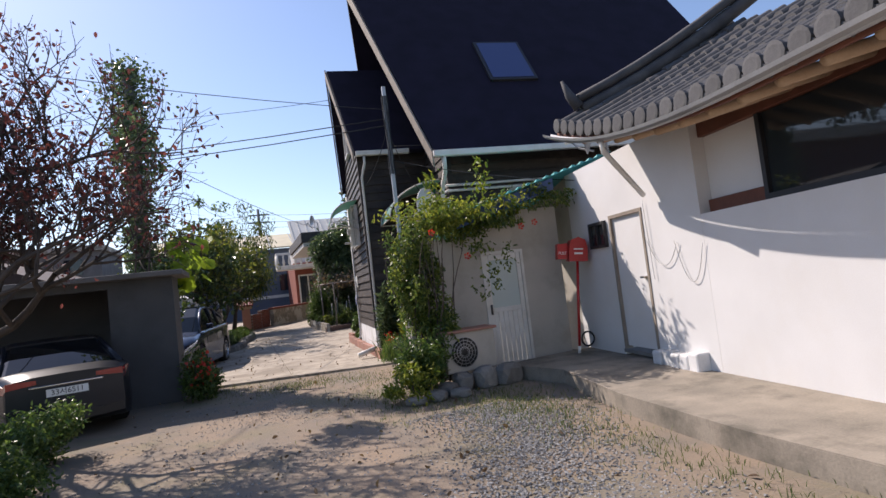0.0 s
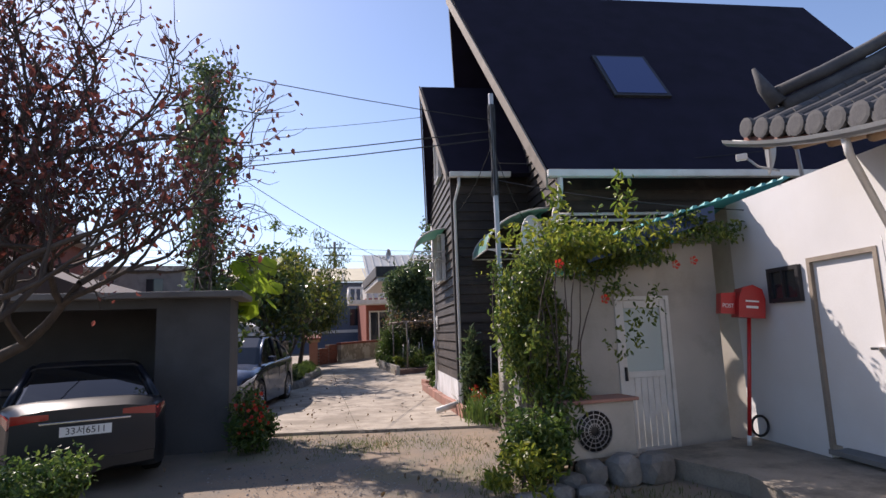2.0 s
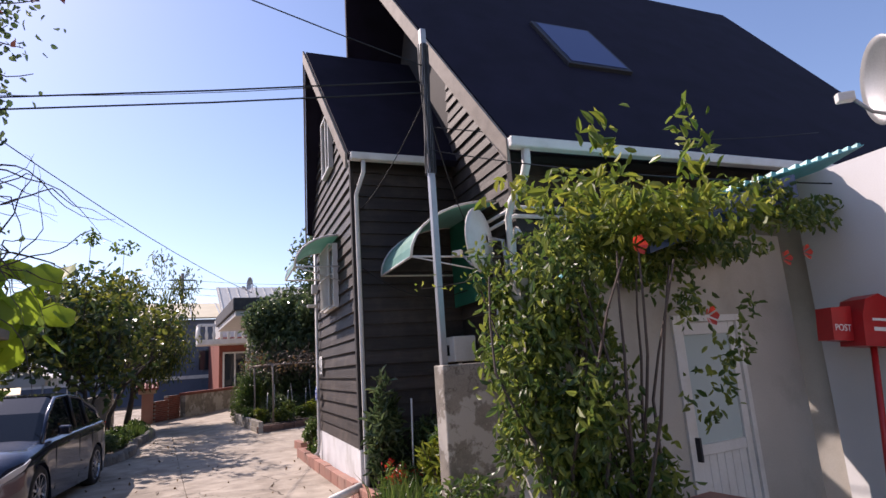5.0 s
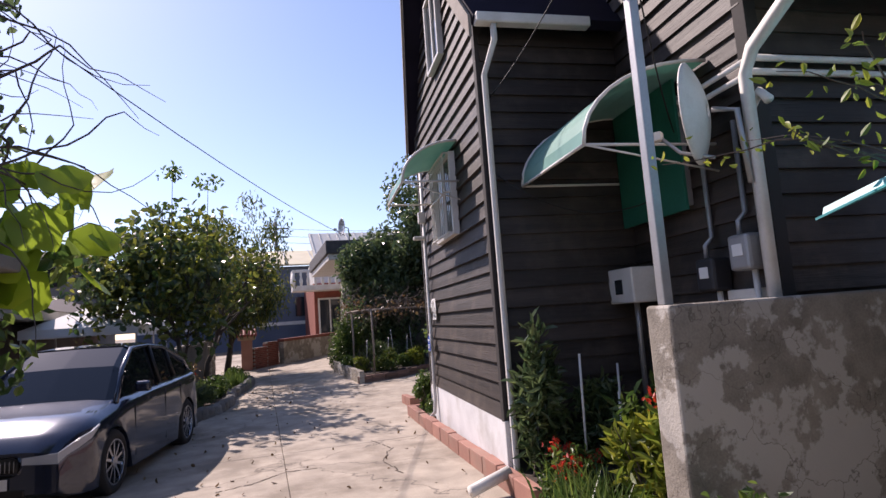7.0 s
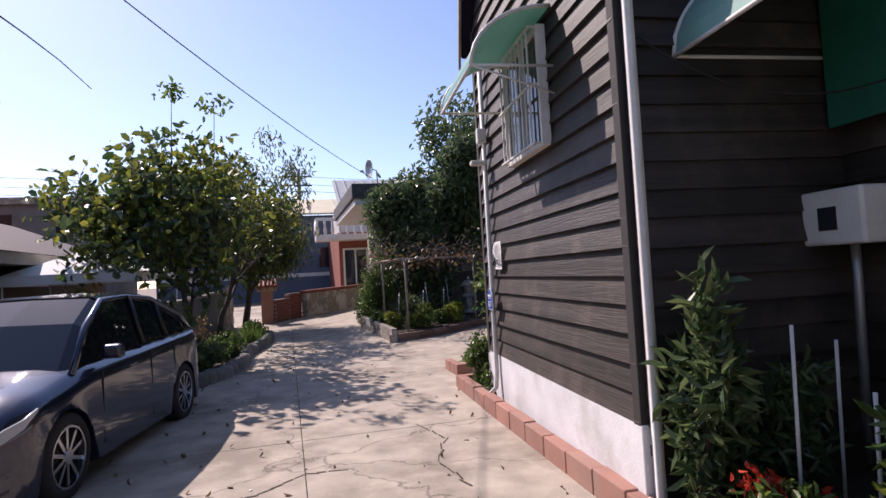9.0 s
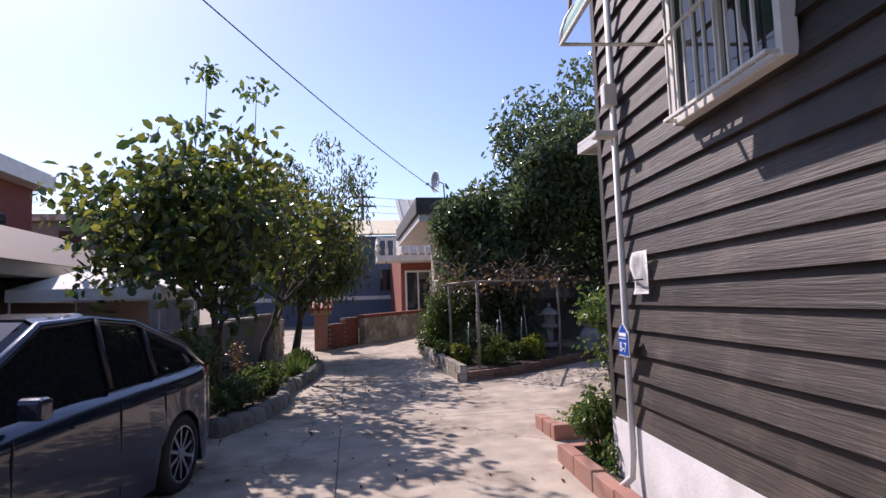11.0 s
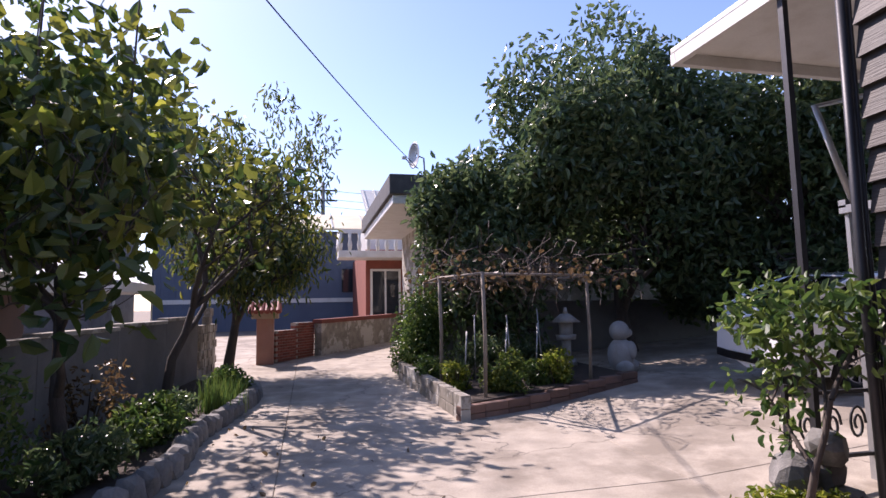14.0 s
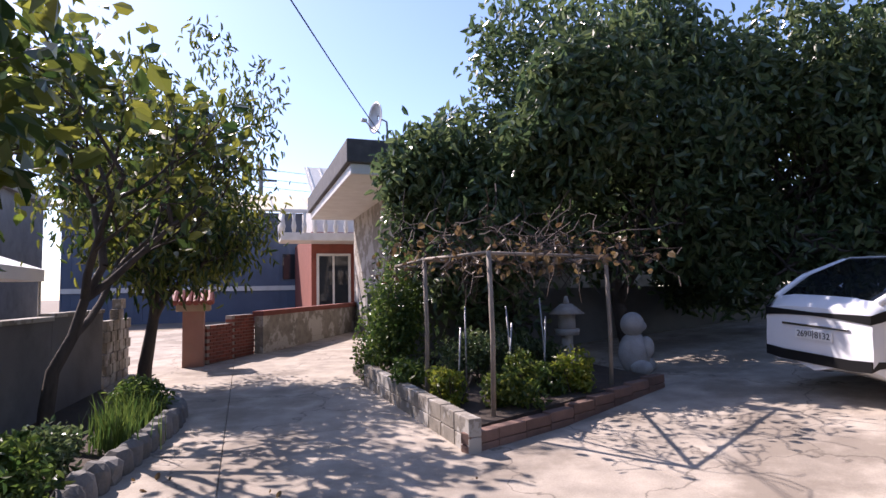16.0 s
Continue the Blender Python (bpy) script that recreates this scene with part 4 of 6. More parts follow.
    if front_kind:
        for sgn in (1, -1):
            boxp("grille_rim", sgn * 0.2 - 0.18, sgn * 0.2 + 0.18, y_at(0) - 0.012, y_at(0.01), 0.49, 0.7, M["chrome"], c, "bright grille rim", 0.07)
            g = boxp("grille", sgn * 0.2 - 0.165, sgn * 0.2 + 0.165, y_at(0) - 0.02, y_at(0.008), 0.505, 0.685, M["blackplastic"], c, "black kidney grille", 0.06)
            for k in range(7):
                boxp("grille_bar", sgn * 0.2 - 0.13 + k * 0.042, sgn * 0.2 - 0.124 + k * 0.042, y_at(0) - 0.024, y_at(0) - 0.018, 0.54, 0.65, M["chrome"], g)
            boxp("air_intake", sgn * hw * 0.62 - 0.14, sgn * hw * 0.62 + 0.14, y_at(0.012), y_at(0.03), 0.3, 0.42, M["blackplastic"], c, "", 0.02)
            tubep("fog_lamp", [(sgn * hw * 0.66, y_at(0.01), 0.36), (sgn * hw * 0.66, y_at(0.03), 0.36)], 0.045, M["lampglass"], c, "round fog lamp", 12)
        boxp("air_intake", -0.42, 0.42, y_at(0) - 0.012, y_at(0.02), 0.27, 0.36, M["blackplastic"], c, "", 0.02)
    # number plate
    yp = y_at(0) - 0.02 if front_kind else y_at(1) + 0.015
    zp = 0.42 if front_kind else hatch
    pl = boxp("number_plate", -0.26, 0.26, yp - 0.006, yp + 0.006, zp - 0.055, zp + 0.055, M["plate"], c, "white number plate with black digits")
    text("plate_digits", nums, 0.105, M["ink"], pl, pose(0, yp + (-0.008 if front_kind else 0.008), zp, 90, 0, 0 if front_kind else 180))
    if not front_kind:
        boxp("trunk_trim", -hw * 0.5, hw * 0.5, y_at(1) - 0.02, y_at(1) + 0.02, zp + 0.09, zp + 0.12, M["chrome"], c, "", 0.008)
    return c


SEDAN = [(0, 0.62), (0.03, 0.74), (0.12, 0.86), (0.3, 0.97), (0.5, 1.0), (0.8, 1.03), (0.93, 1.06), (1.0, 0.98)]
car("parked_car", "dark blue fastback car parked nose towards the lane", pose(-1.72, 17.95, -0.02, 0, 0, -10), M["carblue"], 4.75, 1.88, 1.75, [(s_, z_ * 1.18) for s_, z_ in SEDAN], (0.24, 0.43, 0.68, 0.97), 0.6, "8292", True, 0.375)
car("parked_car", "black saloon parked tail out in the shaded carport", pose(-3.26, 12.07, -0.05, 0, 0, 200), M["carblack"], 4.7, 1.84, 1.45, SEDAN, (0.26, 0.42, 0.68, 0.86), 0.72, "33서6511", False)
HATCH = [(0, 0.7), (0.05, 0.85), (0.15, 0.95), (0.3, 1.05), (0.6, 1.08), (0.9, 1.12), (0.97, 1.1), (1.0, 0.95)]
car("parked_car", "white hatchback parked tail out under the trees", pose(9.75, 23.9, gx(9.5, 23.9) + 0.02, 0, -3, 83), M["carwhite"], 4.5, 1.86, 1.58, HATCH, (0.22, 0.38, 0.74, 0.97), 0.62, "269마8132", False, 0.335, "blackplastic")

# ---- pink kerb and planters ----
kerb = thing("pink_kerb", "low kerb of pinkish brick blocks along the house", "kerb", kind="structure")
n = 12
for k in range(n):
    y0, y1 = 13.2 + k * 5.8 / n, 13.2 + (k + 1) * 5.8 / n
    xa = lambda y: 2.93 + (y - 13.4) * 0.05
    boxp("block", 0, 0.13, 0.004, y1 - y0 - 0.004, -0.1, 0.2 + random.uniform(-0.012, 0.012), M["pink"], kerb, bevel=0.012, m=pose(xa(y0), y0, 0, 0, 0, -2.9 + random.uniform(-0.5, 0.5)))
for k in range(3):
    boxp("block", 3.21 + k * 0.42, 3.62 + k * 0.42, 18.9, 19.03, -0.1, 0.2, M["pink"], kerb, bevel=0.012)
tagged(prismp("planting_soil", [(3.05, 13.2, 0.1), (5.1, 13.2, 0.1), (5.1, 14.08, 0.1), (3.12, 14.08, 0.1)], (0, 0, 0.06), M["soil"]), "dark planting soil beside the kerb", "soil", kind="structure")
tagged(prismp("planting_soil", [(3.3, 17.85, 0.02), (4.6, 17.85, 0.02), (4.6, 18.88, 0.02), (3.3, 18.88, 0.02)], (0, 0, 0.12), M["soil"]), "planting soil at the house corner", "soil", kind="structure")
kerb2 = thing("pink_planter_edge", "short pink brick planter edge", "kerb", kind="structure")
for k in range(5):
    boxp("block", 3.46 + k * 0.45, 3.9 + k * 0.45, 19.8, 19.93, -0.05, 0.22, M["pink"], kerb2, bevel=0.012, m=pose(0, 0, 0))
    boxp("block", 3.46, 3.59, 19.94 + k * 0.3, 20.22 + k * 0.3, -0.05, 0.22, M["pink"], kerb2, bevel=0.012) if k < 2 else None

# ---- raised bed with the vine frame ----
bed = thing("raised_bed", "raised vegetable bed edged in brick and concrete block", "planter", kind="structure")
B0, B1, B2 = Vector((3.22, 24.5, 0)), Vector((6.75, 25.85, 0)), Vector((3.0, 28.7, 0))
def course(a, b, length, height, depth, material, rows, name, inward):
    d = (b - a)
    n = max(1, round(d.length / length))
    ang = math.degrees(math.atan2(d.y, d.x))
    for r in range(rows):
        for k in range(n):
            p = a + d * (k / n)
            boxp(name, 0.004, d.length / n - 0.004, 0, depth, 0, height - 0.006, M[material], bed, bevel=0.01, m=pose(p.x, p.y, gx(p.x, p.y) + r * height - 0.02, 0, 0, ang + random.uniform(-0.6, 0.6)))
course(B0, B1, 0.42, 0.12, 0.14, "bedbrick", 2, "brick", 1)
course(B2, B0, 0.4, 0.19, 0.14, "oldconc", 2, "block", 1)
prismp("bed_soil", [(3.3, 24.75, 0.1), (6.7, 26.0, 0.24), (6.6, 30.0, 0.28), (3.05, 30.0, 0.15), (3.1, 28.6, 0.1)], (0, 0, 0.2), M["soil"], bed, "dark soil")
frame_ob = thing("vine_frame", "grey timber posts and poles carrying a dry grape vine", "pergola")
POSTS = [(3.75, 25.1), (3.35, 26.3), (5.85, 25.85), (5.6, 28.6), (3.5, 28.4)]
for x, y in POSTS:
    tubep("post", [(x, y, gz(y)), (x + 0.02, y, 1.2), (x, y + 0.01, 2.18)], 0.03, M["trim"], frame_ob, "", 7)
for a, b in ((0, 2), (1, 0), (2, 3), (1, 3), (4, 3), (1, 4), (0, 3)):
    (xa_, ya_), (xb_, yb_) = POSTS[a], POSTS[b]
    tubep("pole", [(xa_, ya_, 2.15), (xb_, yb_, 2.16)], 0.022, M["trim"], frame_ob, "", 6)
rngv = np.random.default_rng(8)
bm = bmesh.new()
for k in range(150):
    p = Vector((rngv.uniform(3.2, 6.2), rngv.uniform(25.2, 28.4), rngv.uniform(2.12, 2.6)))
    d = Vector((rngv.normal(), rngv.normal(), rngv.normal() * 0.25)).normalized()
    line = [p]
    for i in range(6):
        d = (d + Vector(rngv.normal(size=3)) * 0.45 - Vector((0, 0, 0.05))).normalized()
        line.append(line[-1] + d * 0.16)
    tube(bm, line, 0.007, 3, cap=False)
part("dry_vine", bm, M["twig"], frame_ob, "tangled dry vine stems")
leaf_mesh("vine_leaf", np.column_stack([rngv.uniform(3.1, 6.3, 420), rngv.uniform(25.0, 28.5, 420), rngv.normal(2.22, 0.16, 420)]), 0.1, M["leaf_brown"], frame_ob, "withered yellow-brown vine leaves", 3, 0.8)["kind"] = "stuff"

# stakes, lantern and statue in the bed
for x, y, h in ((3.7, 26.1, 1.25), (4.3, 25.9, 1.3), (4.7, 26.5, 1.5), (5.0, 26.2, 1.35), (4.1, 26.8, 1.5), (5.4, 26.8, 1.6)):
    tagged(tubep("garden_stake", [(x, y, 0.25), (x + random.uniform(-0.1, 0.1), y, h)], 0.012, M["greymetal"], seg=6), "thin grey plant stake stuck in the bed", "stake", "bed stakes")
lant = thing("stone_lantern", "small weathered stone lantern behind the bed", "lantern", pose(6.25, 27.6, gx(6.25, 27.6) + 0.15))
for a, b, z0, z1 in ((0.22, 0.2, 0, 0.12), (0.1, 0.1, 0.12, 0.5), (0.2, 0.22, 0.5, 0.6), (0.15, 0.15, 0.6, 0.85), (0.32, 0.1, 0.85, 1.02), (0.06, 0.03, 1.02, 1.15)):
    tubep("stone", [(0, 0, z0), (0, 0, z1)], [a, b], M["statue"], lant, seg=8)
bm = bmesh.new()
for c, r in (((0, 0, 0.32), (0.27, 0.24, 0.34)), ((-0.02, 0, 0.78), (0.19, 0.19, 0.2)), ((0.16, -0.1, 0.12), (0.2, 0.14, 0.13)), ((-0.12, -0.18, 0.12), (0.12, 0.2, 0.12)), ((0.2, 0, 0.74), (0.11, 0.1, 0.09)), ((0.05, -0.2, 0.42), (0.09, 0.12, 0.18))):
    res = bmesh.ops.create_icosphere(bm, subdivisions=3, radius=1)
    for v in res["verts"]:
        v.co = Vector(c) + Vector(v.co[i] * r[i] for i in range(3))
st_ob = tagged(part("animal_statue", bm, M["statue"], smooth=True), "pale stone seated animal figure by the wall", "statue")
st_ob.matrix_world = pose(7.05, 26.9, gx(7.05, 26.9), 0, 0, 20)

# ---- left garden: kerb stones, wall ----
edge = thing("garden_edging", "row of rough grey edging stones", "edging", kind="structure")
KL = [(-0.75, 21.2), (-0.3, 22.2), (-0.1, 23.2), (-0.15, 24.4), (0.08, 25.6), (0.28, 26.8), (0.3, 27.6), (-0.1, 28.0), (-0.6, 28.1)]
def blob(name, size, material, parent, m, seed):
    r = np.random.default_rng(seed)
    bm = bmesh.new()
    bmesh.ops.create_icosphere(bm, subdivisions=2, radius=0.5)
    for v in bm.verts:
        q = v.co.normalized()
        f = 1 + 0.22 * noise.noise(q * 1.6 + Vector((seed * 3.1, 0, 0))) + 0.1 * noise.noise(q * 4 + Vector((0, seed * 1.7, 0)))
        v.co = Vector((max(-0.4, min(0.4, q.x * 0.5 * f)) * size[0], max(-0.4, min(0.4, q.y * 0.5 * f)) * size[1], max(-0.42, min(0.42, q.z * 0.5 * f)) * size[2])) * 1.2
    ob = part(name, bm, material, parent)
    ob.matrix_local = m
    return ob
k = 0
for a, b in zip(KL, KL[1:]):
    d = Vector(b) - Vector(a)
    m_ = max(2, round(d.length / 0.27))
    for i in range(m_):
        p = Vector(a) + d * (i + 0.5) / m_
        blob("stone", (0.24, d.length / m_ * 1.02, random.uniform(0.26, 0.36)), M["stone"], edge, pose(p.x, p.y, gz(p.y) + 0.08, random.uniform(-8, 8), random.uniform(-8, 8), math.degrees(math.atan2(d.y, d.x)) - 90), k)
        k += 1
tagged(prismp("garden_soil", [(-0.9, 21.2, 0.0), (-0.35, 22.3, 0.0), (-0.15, 24.4, 0.0), (0.2, 26.8, 0.0), (0.2, 27.6, 0.0), (-1.6, 31.0, 0.05), (-2.1, 21.0, 0.0)], (0, 0, 0.17), M["soil"]), "dark garden soil behind the edging stones", "soil", kind="structure")
gw = thing("garden_wall", "weathered grey concrete boundary wall with a coping", "wall", kind="structure")
wa, wb = Vector((-2.15, 17.6, 0)), Vector((-1.15, 30.2, 0))
ang = math.degrees(math.atan2((wb - wa).y, (wb - wa).x))
for k in range(6):
    p = wa.lerp(wb, k / 6)
    ln = (wb - wa).length / 6
    boxp("wall_panel", 0.004, ln - 0.004, 0.0, 0.14, -0.1, 1.32, M["greyconc"], gw, bevel=0.008, m=pose(p.x, p.y, gz(p.y), 0, 0, ang))
    boxp("coping", 0.0, ln - 0.003, -0.03, 0.17, 1.32, 1.38, M["oldconc"], gw, bevel=0.01, m=pose(p.x, p.y, gz(p.y), 0, 0, ang))
for r in range(8):
    for k in range(4):
        if r > 5 and k != 2:
            continue
        boxp("block", 0.003, 0.387, 0, 0.15, 0, 0.185, M["oldconc"], gw, bevel=0.008, m=pose(-1.13 + k * 0.03, 30.25 + k * 0.39 + (0.19 if r % 2 else 0), gz(30) + r * 0.19, 0, 0, 88))

# ---- carport side building, tents and far houses on the left ----
lb = thing("low_house", "low dark brown house with a white fascia", "house", pose(-4.6, 14.5, 0))
boxp("wall", -5, 0, 2.5, 16, -0.05, 2.3, M["darkbrown"], lb)
boxp("fascia", -5.2, 0.5, 2.2, 16.3, 2.36, 2.6, M["cream"], lb, "dirty white fascia", 0.01)
prismp("roof", [(0.55, 2.1, 2.6), (-2.6, 2.1, 3.9), (-5.3, 2.1, 2.6)], (0, 14.3, 0), M["darkbrown"], lb, "dark brown sheet roof")
for x, y, s in ((-3.3, 24.6, 2.4), (-3.4, 29.2, 2.6)):
    tn = thing("canopy_tent", "white pyramid canopy tent behind the wall", "tent", pose(x, y, gz(y)), "tents")
    bm = bmesh.new()
    h = s / 2
    b4 = [bm.verts.new((sx * h, sy * h, z)) for z in (1.85, 2.05) for sx, sy in ((-1, -1), (1, -1), (1, 1), (-1, 1))]
    top_v = bm.verts.new((0, 0, 2.6))
    for i in range(4):
        bm.faces.new((b4[i], b4[(i + 1) % 4], b4[4 + (i + 1) % 4], b4[4 + i]))
        bm.faces.new((b4[4 + i], b4[4 + (i + 1) % 4], top_v))
    part("canopy", bm, M["tent"], tn)
    for sx, sy in ((-1, -1), (1, -1), (1, 1), (-1, 1)):
        tubep("leg", [(sx * h * 0.96, sy * h * 0.96, 0), (sx * h * 0.96, sy * h * 0.96, 1.88)], 0.02, M["whitepaint"], tn)
bh = thing("brick_house", "two-storey red brick house with a flat white roof edge", "house", pose(-19, 36, 0))
boxp("wall", -8, 3.5, 0, 10, 0, 8.3, M["brick"], bh)
boxp("roof_edge", -8.4, 4.4, -0.9, 10.5, 8.3, 9.1, M["whitepaint"], bh, "white concrete roof edge", 0.02)
for z in (1.5, 5.2):
    for y in (2, 6):
        w_ = boxp("window", 3.49, 3.56, y, y + 1.6, z, z + 1.4, M["glass"], bh)
gb = thing("flat_house", "distant grey flat-roofed house", "house", pose(-14, 50, 0))
boxp("wall", -4, 4, 0, 8, 0, 7.2, M["greyconc"], gb)
boxp("roof_edge", -4.3, 4.3, -0.3, 8.3, 7.2, 7.6, M["oldconc"], gb)
for x in (-2, 1.5):
    boxp("window", x, x + 1.2, -0.06, 0.02, 5.4, 6.6, M["glass"], gb)

# ---- far end: brick wall, gate post, balcony house, blue shed ----
fw = thing("brick_boundary_wall", "red brick wall that steps up beside the lane", "wall", kind="structure")
def brick_run(a, b, z0, z1, name="brick"):
    a, b = Vector(a), Vector(b)
    d = b - a
    L_ = d.length
    ang = math.degrees(math.atan2(d.y, d.x))
    boxp("mortar", 0.01, L_ - 0.01, 0.02, 0.2, z0, z1 - 0.01, M["mortar"], fw, m=pose(a.x, a.y, 0, 0, 0, ang))
    rows, cols = round((z1 - z0) / 0.075), max(1, round(L_ / 0.23))
    for r in range(rows):
        for k in range(cols):
            o = L_ / cols
            x0 = k * o + (o / 2 if r % 2 else 0)
            x1 = min(L_, x0 + o - 0.012)
            if x1 - x0 > 0.03:
                boxp(name, x0, x1, 0, 0.19, z0 + r * 0.075, z0 + r * 0.075 + 0.064, M["brick"], fw, m=pose(a.x, a.y, 0, 0, 0, ang))
brick_run((0.35, 32.6), (0.85, 33.4), 0.2, 1.1)
brick_run((0.85, 33.4), (1.35, 34.15), 0.22, 1.28)
wall2 = prismp("rendered_wall", [(1.35, 34.15, 0.0), (4.9, 40.0, 0.1), (4.9, 40.0, 1.28), (1.35, 34.15, 1.22)], (0.2, -0.12, 0), M["oldconc"], fw, "grey block wall with a brick coping")
prismp("coping", [(1.3, 34.13, 1.22), (4.9, 40.0, 1.28), (4.9, 40.0, 1.42), (1.3, 34.13, 1.34)], (0.26, -0.16, 0), M["brick"], fw)
boxp("gate_post", -0.12, 0.3, 32.3, 32.65, 0.1, 1.42, M["pink"], fw, "pink plastered gate post", 0.01)
boxp("post_cap", -0.24, 0.42, 32.2, 32.75, 1.42, 1.58, M["rafter"], fw, "", 0.01)
bm = bmesh.new()
for k in range(6):
    tube(bm, [(-0.26 + k * 0.136, 32.12, 1.6), (-0.26 + k * 0.136, 32.47, 1.82), (-0.26 + k * 0.136, 32.85, 1.6)], 0.065, 8)
part("tile_cap", bm, M["terracotta"], fw, "small red tile roof on the gate post")
for k in range(3):
    p = Vector((1.35, 34.15, 1.0)) + Vector((3.55, 5.85, 0)) * (0.1 + k * 0.055)
    mt = boxp("utility_meter", -0.13, 0.13, -0.12, 0.0, -0.16, 0.16, M["whitepaint"], None, bevel=0.02, m=pose(p.x + 0.02, p.y - 0.05, p.z, 0, 0, 58))
    tagged(mt, "small white meter box on the block wall", "meter", "wall meters")
    gl = boxp("dial", -0.07, 0.07, -0.126, -0.118, -0.07, 0.07, M["darkmetal"], mt, m=pose(p.x + 0.02, p.y - 0.05, p.z, 0, 0, 58))
bal = thing("balcony_house", "brick house with a white balustraded balcony", "house", pose(3.7, 43.0, 0.4))
boxp("wall", 0, 8, 0, 8, -0.4, 3.9, M["brick"], bal)
boxp("balcony_slab", -1.3, 6, -1.6, 0.0, 3.4, 3.7, M["whitepaint"], bal, "white balcony slab", 0.02)
boxp("balcony_rail", -1.3, 6, -1.6, -1.48, 4.45, 4.6, M["whitepaint"], bal, "", 0.02)
boxp("balcony_rail", -1.3, -1.18, -1.48, 0.0, 4.45, 4.6, M["whitepaint"], bal, "", 0.02)
for k in range(18):
    tubep("baluster", [(-1.22 + k * 0.4, -1.54, 3.7), (-1.22 + k * 0.4, -1.54, 3.95), (-1.22 + k * 0.4, -1.54, 4.2), (-1.22 + k * 0.4, -1.54, 4.45)], [0.06, 0.1, 0.05, 0.07], M["whitepaint"], bal)
for k in range(4):
    tubep("baluster", [(-1.24, -1.2 + k * 0.38, 3.7), (-1.24, -1.2 + k * 0.38, 3.95), (-1.24, -1.2 + k * 0.38, 4.45)], [0.06, 0.1, 0.06], M["whitepaint"], bal)
bw = boxp("window", 0.3, 1.5, -0.06, 0.04, 0.6, 2.9, M["glass"], bal)
for a, b, c, d in ((0.2, 0.3, 0.5, 3.0), (1.5, 1.6, 0.5, 3.0), (0.3, 1.5, 2.9, 3.0), (0.85, 0.93, 0.6, 2.9)):
    boxp("window_frame", a, b, -0.1, -0.02, c, d, M["whitepaint"], bal)
tubep("downpipe", [(2.2, -0.06, 3.4), (2.2, -0.06, -0.3)], 0.05, M["whitepaint"], bal)
prismp("roof", [(0.2, 1.0, 5.4), (8, 1.0, 5.4), (8, 5.0, 7.6), (0.2, 5.0, 7.6)], (0, 0, 0.1), M["zinc"], bal, "ribbed pale metal roof")
for k in range(12):
    boxp("roof_rib", 0.3 + k * 0.6, 0.36 + k * 0.6, 0, 4.56, 0, 0.06, M["zinc"], bal, m=Matrix.Translation((0, 1.0, 5.5)) @ Matrix.Rotation(math.atan2(2.2, 4.0), 4, "X"))
boxp("wall", 0.2, 8, 1.4, 6, 3.9, 5.4, M["whitepaint"], bal)
bs = thing("blue_shed", "large slate-blue sheet metal shed with a pale yellow roof", "shed", pose(-7.5, 52, 0))
boxp("wall", 0, 16, 0, 12, 0, 6.3, M["bluewall"], bs)
for k in range(40):
    boxp("wall_rib", k * 0.4, k * 0.4 + 0.07, -0.05, 0.0, 0, 6.3, M["bluewall"], bs)
prismp("roof", [(-0.4, -0.5, 6.3), (16.4, -0.5, 6.3), (16.4, 5, 8.0), (-0.4, 5, 8.0)], (0, 0, 0.12), M["yellowroof"], bs, "pale yellow roof")
for k in range(9):
    boxp("roof_seam", k * 2.0, k * 2.0 + 0.08, 0, 5.7, 0, 0.08, M["zinc"], bs, m=Matrix.Translation((0, -0.5, 6.42)) @ Matrix.Rotation(math.atan2(1.7, 5.5), 4, "X"))
boxp("wall_band", 0, 16, -0.08, -0.03, 2.0, 2.25, M["whitepaint"], bs)
boxp("window", 10.6, 11.8, -0.09, -0.02, 2.6, 4.0, M["glass"], bs)
dh = thing("flat_roofed_house", "dark flat-roofed house hidden behind the trees", "house", pose(3.26, 31.7, -0.08))
boxp("wall", 1.6, 9, 0.9, 8, 0, 4.5, M["oldconc"], dh)
boxp("roof_edge", 0.0, 9.5, 0.0, 8.4, 4.75, 5.3, M["rooftile"], dh, "dark tiled roof parapet", 0.03)
boxp("soffit", 0.1, 9.4, 0.1, 8.3, 4.5, 4.75, M["whitepaint"], dh, "", 0.02)


def dish(name, label, m, r, mat_dish="greymetal"):
    d = thing(name, label, "satellite dish", m)
    bm = bmesh.new()
    prof = [(r * k / 8, r * 0.28 * (k / 8) ** 2) for k in range(9)]
    rings = [[(q * math.cos(t), -z + (0.0), q * math.sin(t) * 1.08) for q, z in prof[1:]] + [(q * math.cos(t), -z + 0.012, q * math.sin(t) * 1.08) for q, z in prof[:0:-1]] for t in [2 * math.pi * k / 28 for k in range(29)]]
    loft(bm, rings, closed=True, caps=False)
    part("reflector", bm, M[mat_dish], d, smooth=True)
    tubep("feed_arm", [(0, 0.02, -r), (0, -r * 0.6, -r * 0.75), (0, -r * 1.0, -r * 0.3)], 0.016, M["greymetal"], d)
    boxp("receiver", -0.04, 0.04, -r * 1.0 - 0.1, -r * 1.0 + 0.03, -r * 0.3 - 0.04, -r * 0.3 + 0.04, M["whitepaint"], d, bevel=0.012)
    tubep("mast", [(0, 0.04, 0), (0, 0.22, -0.05), (0, 0.25, -r - 0.25)], 0.024, M["greymetal"], d)
    return d


dish("satellite_dish", "grey satellite dish on the flat roof edge", pose(4.05, 31.95, 5.22 + 0.58, 0, 0, -75), 0.34)


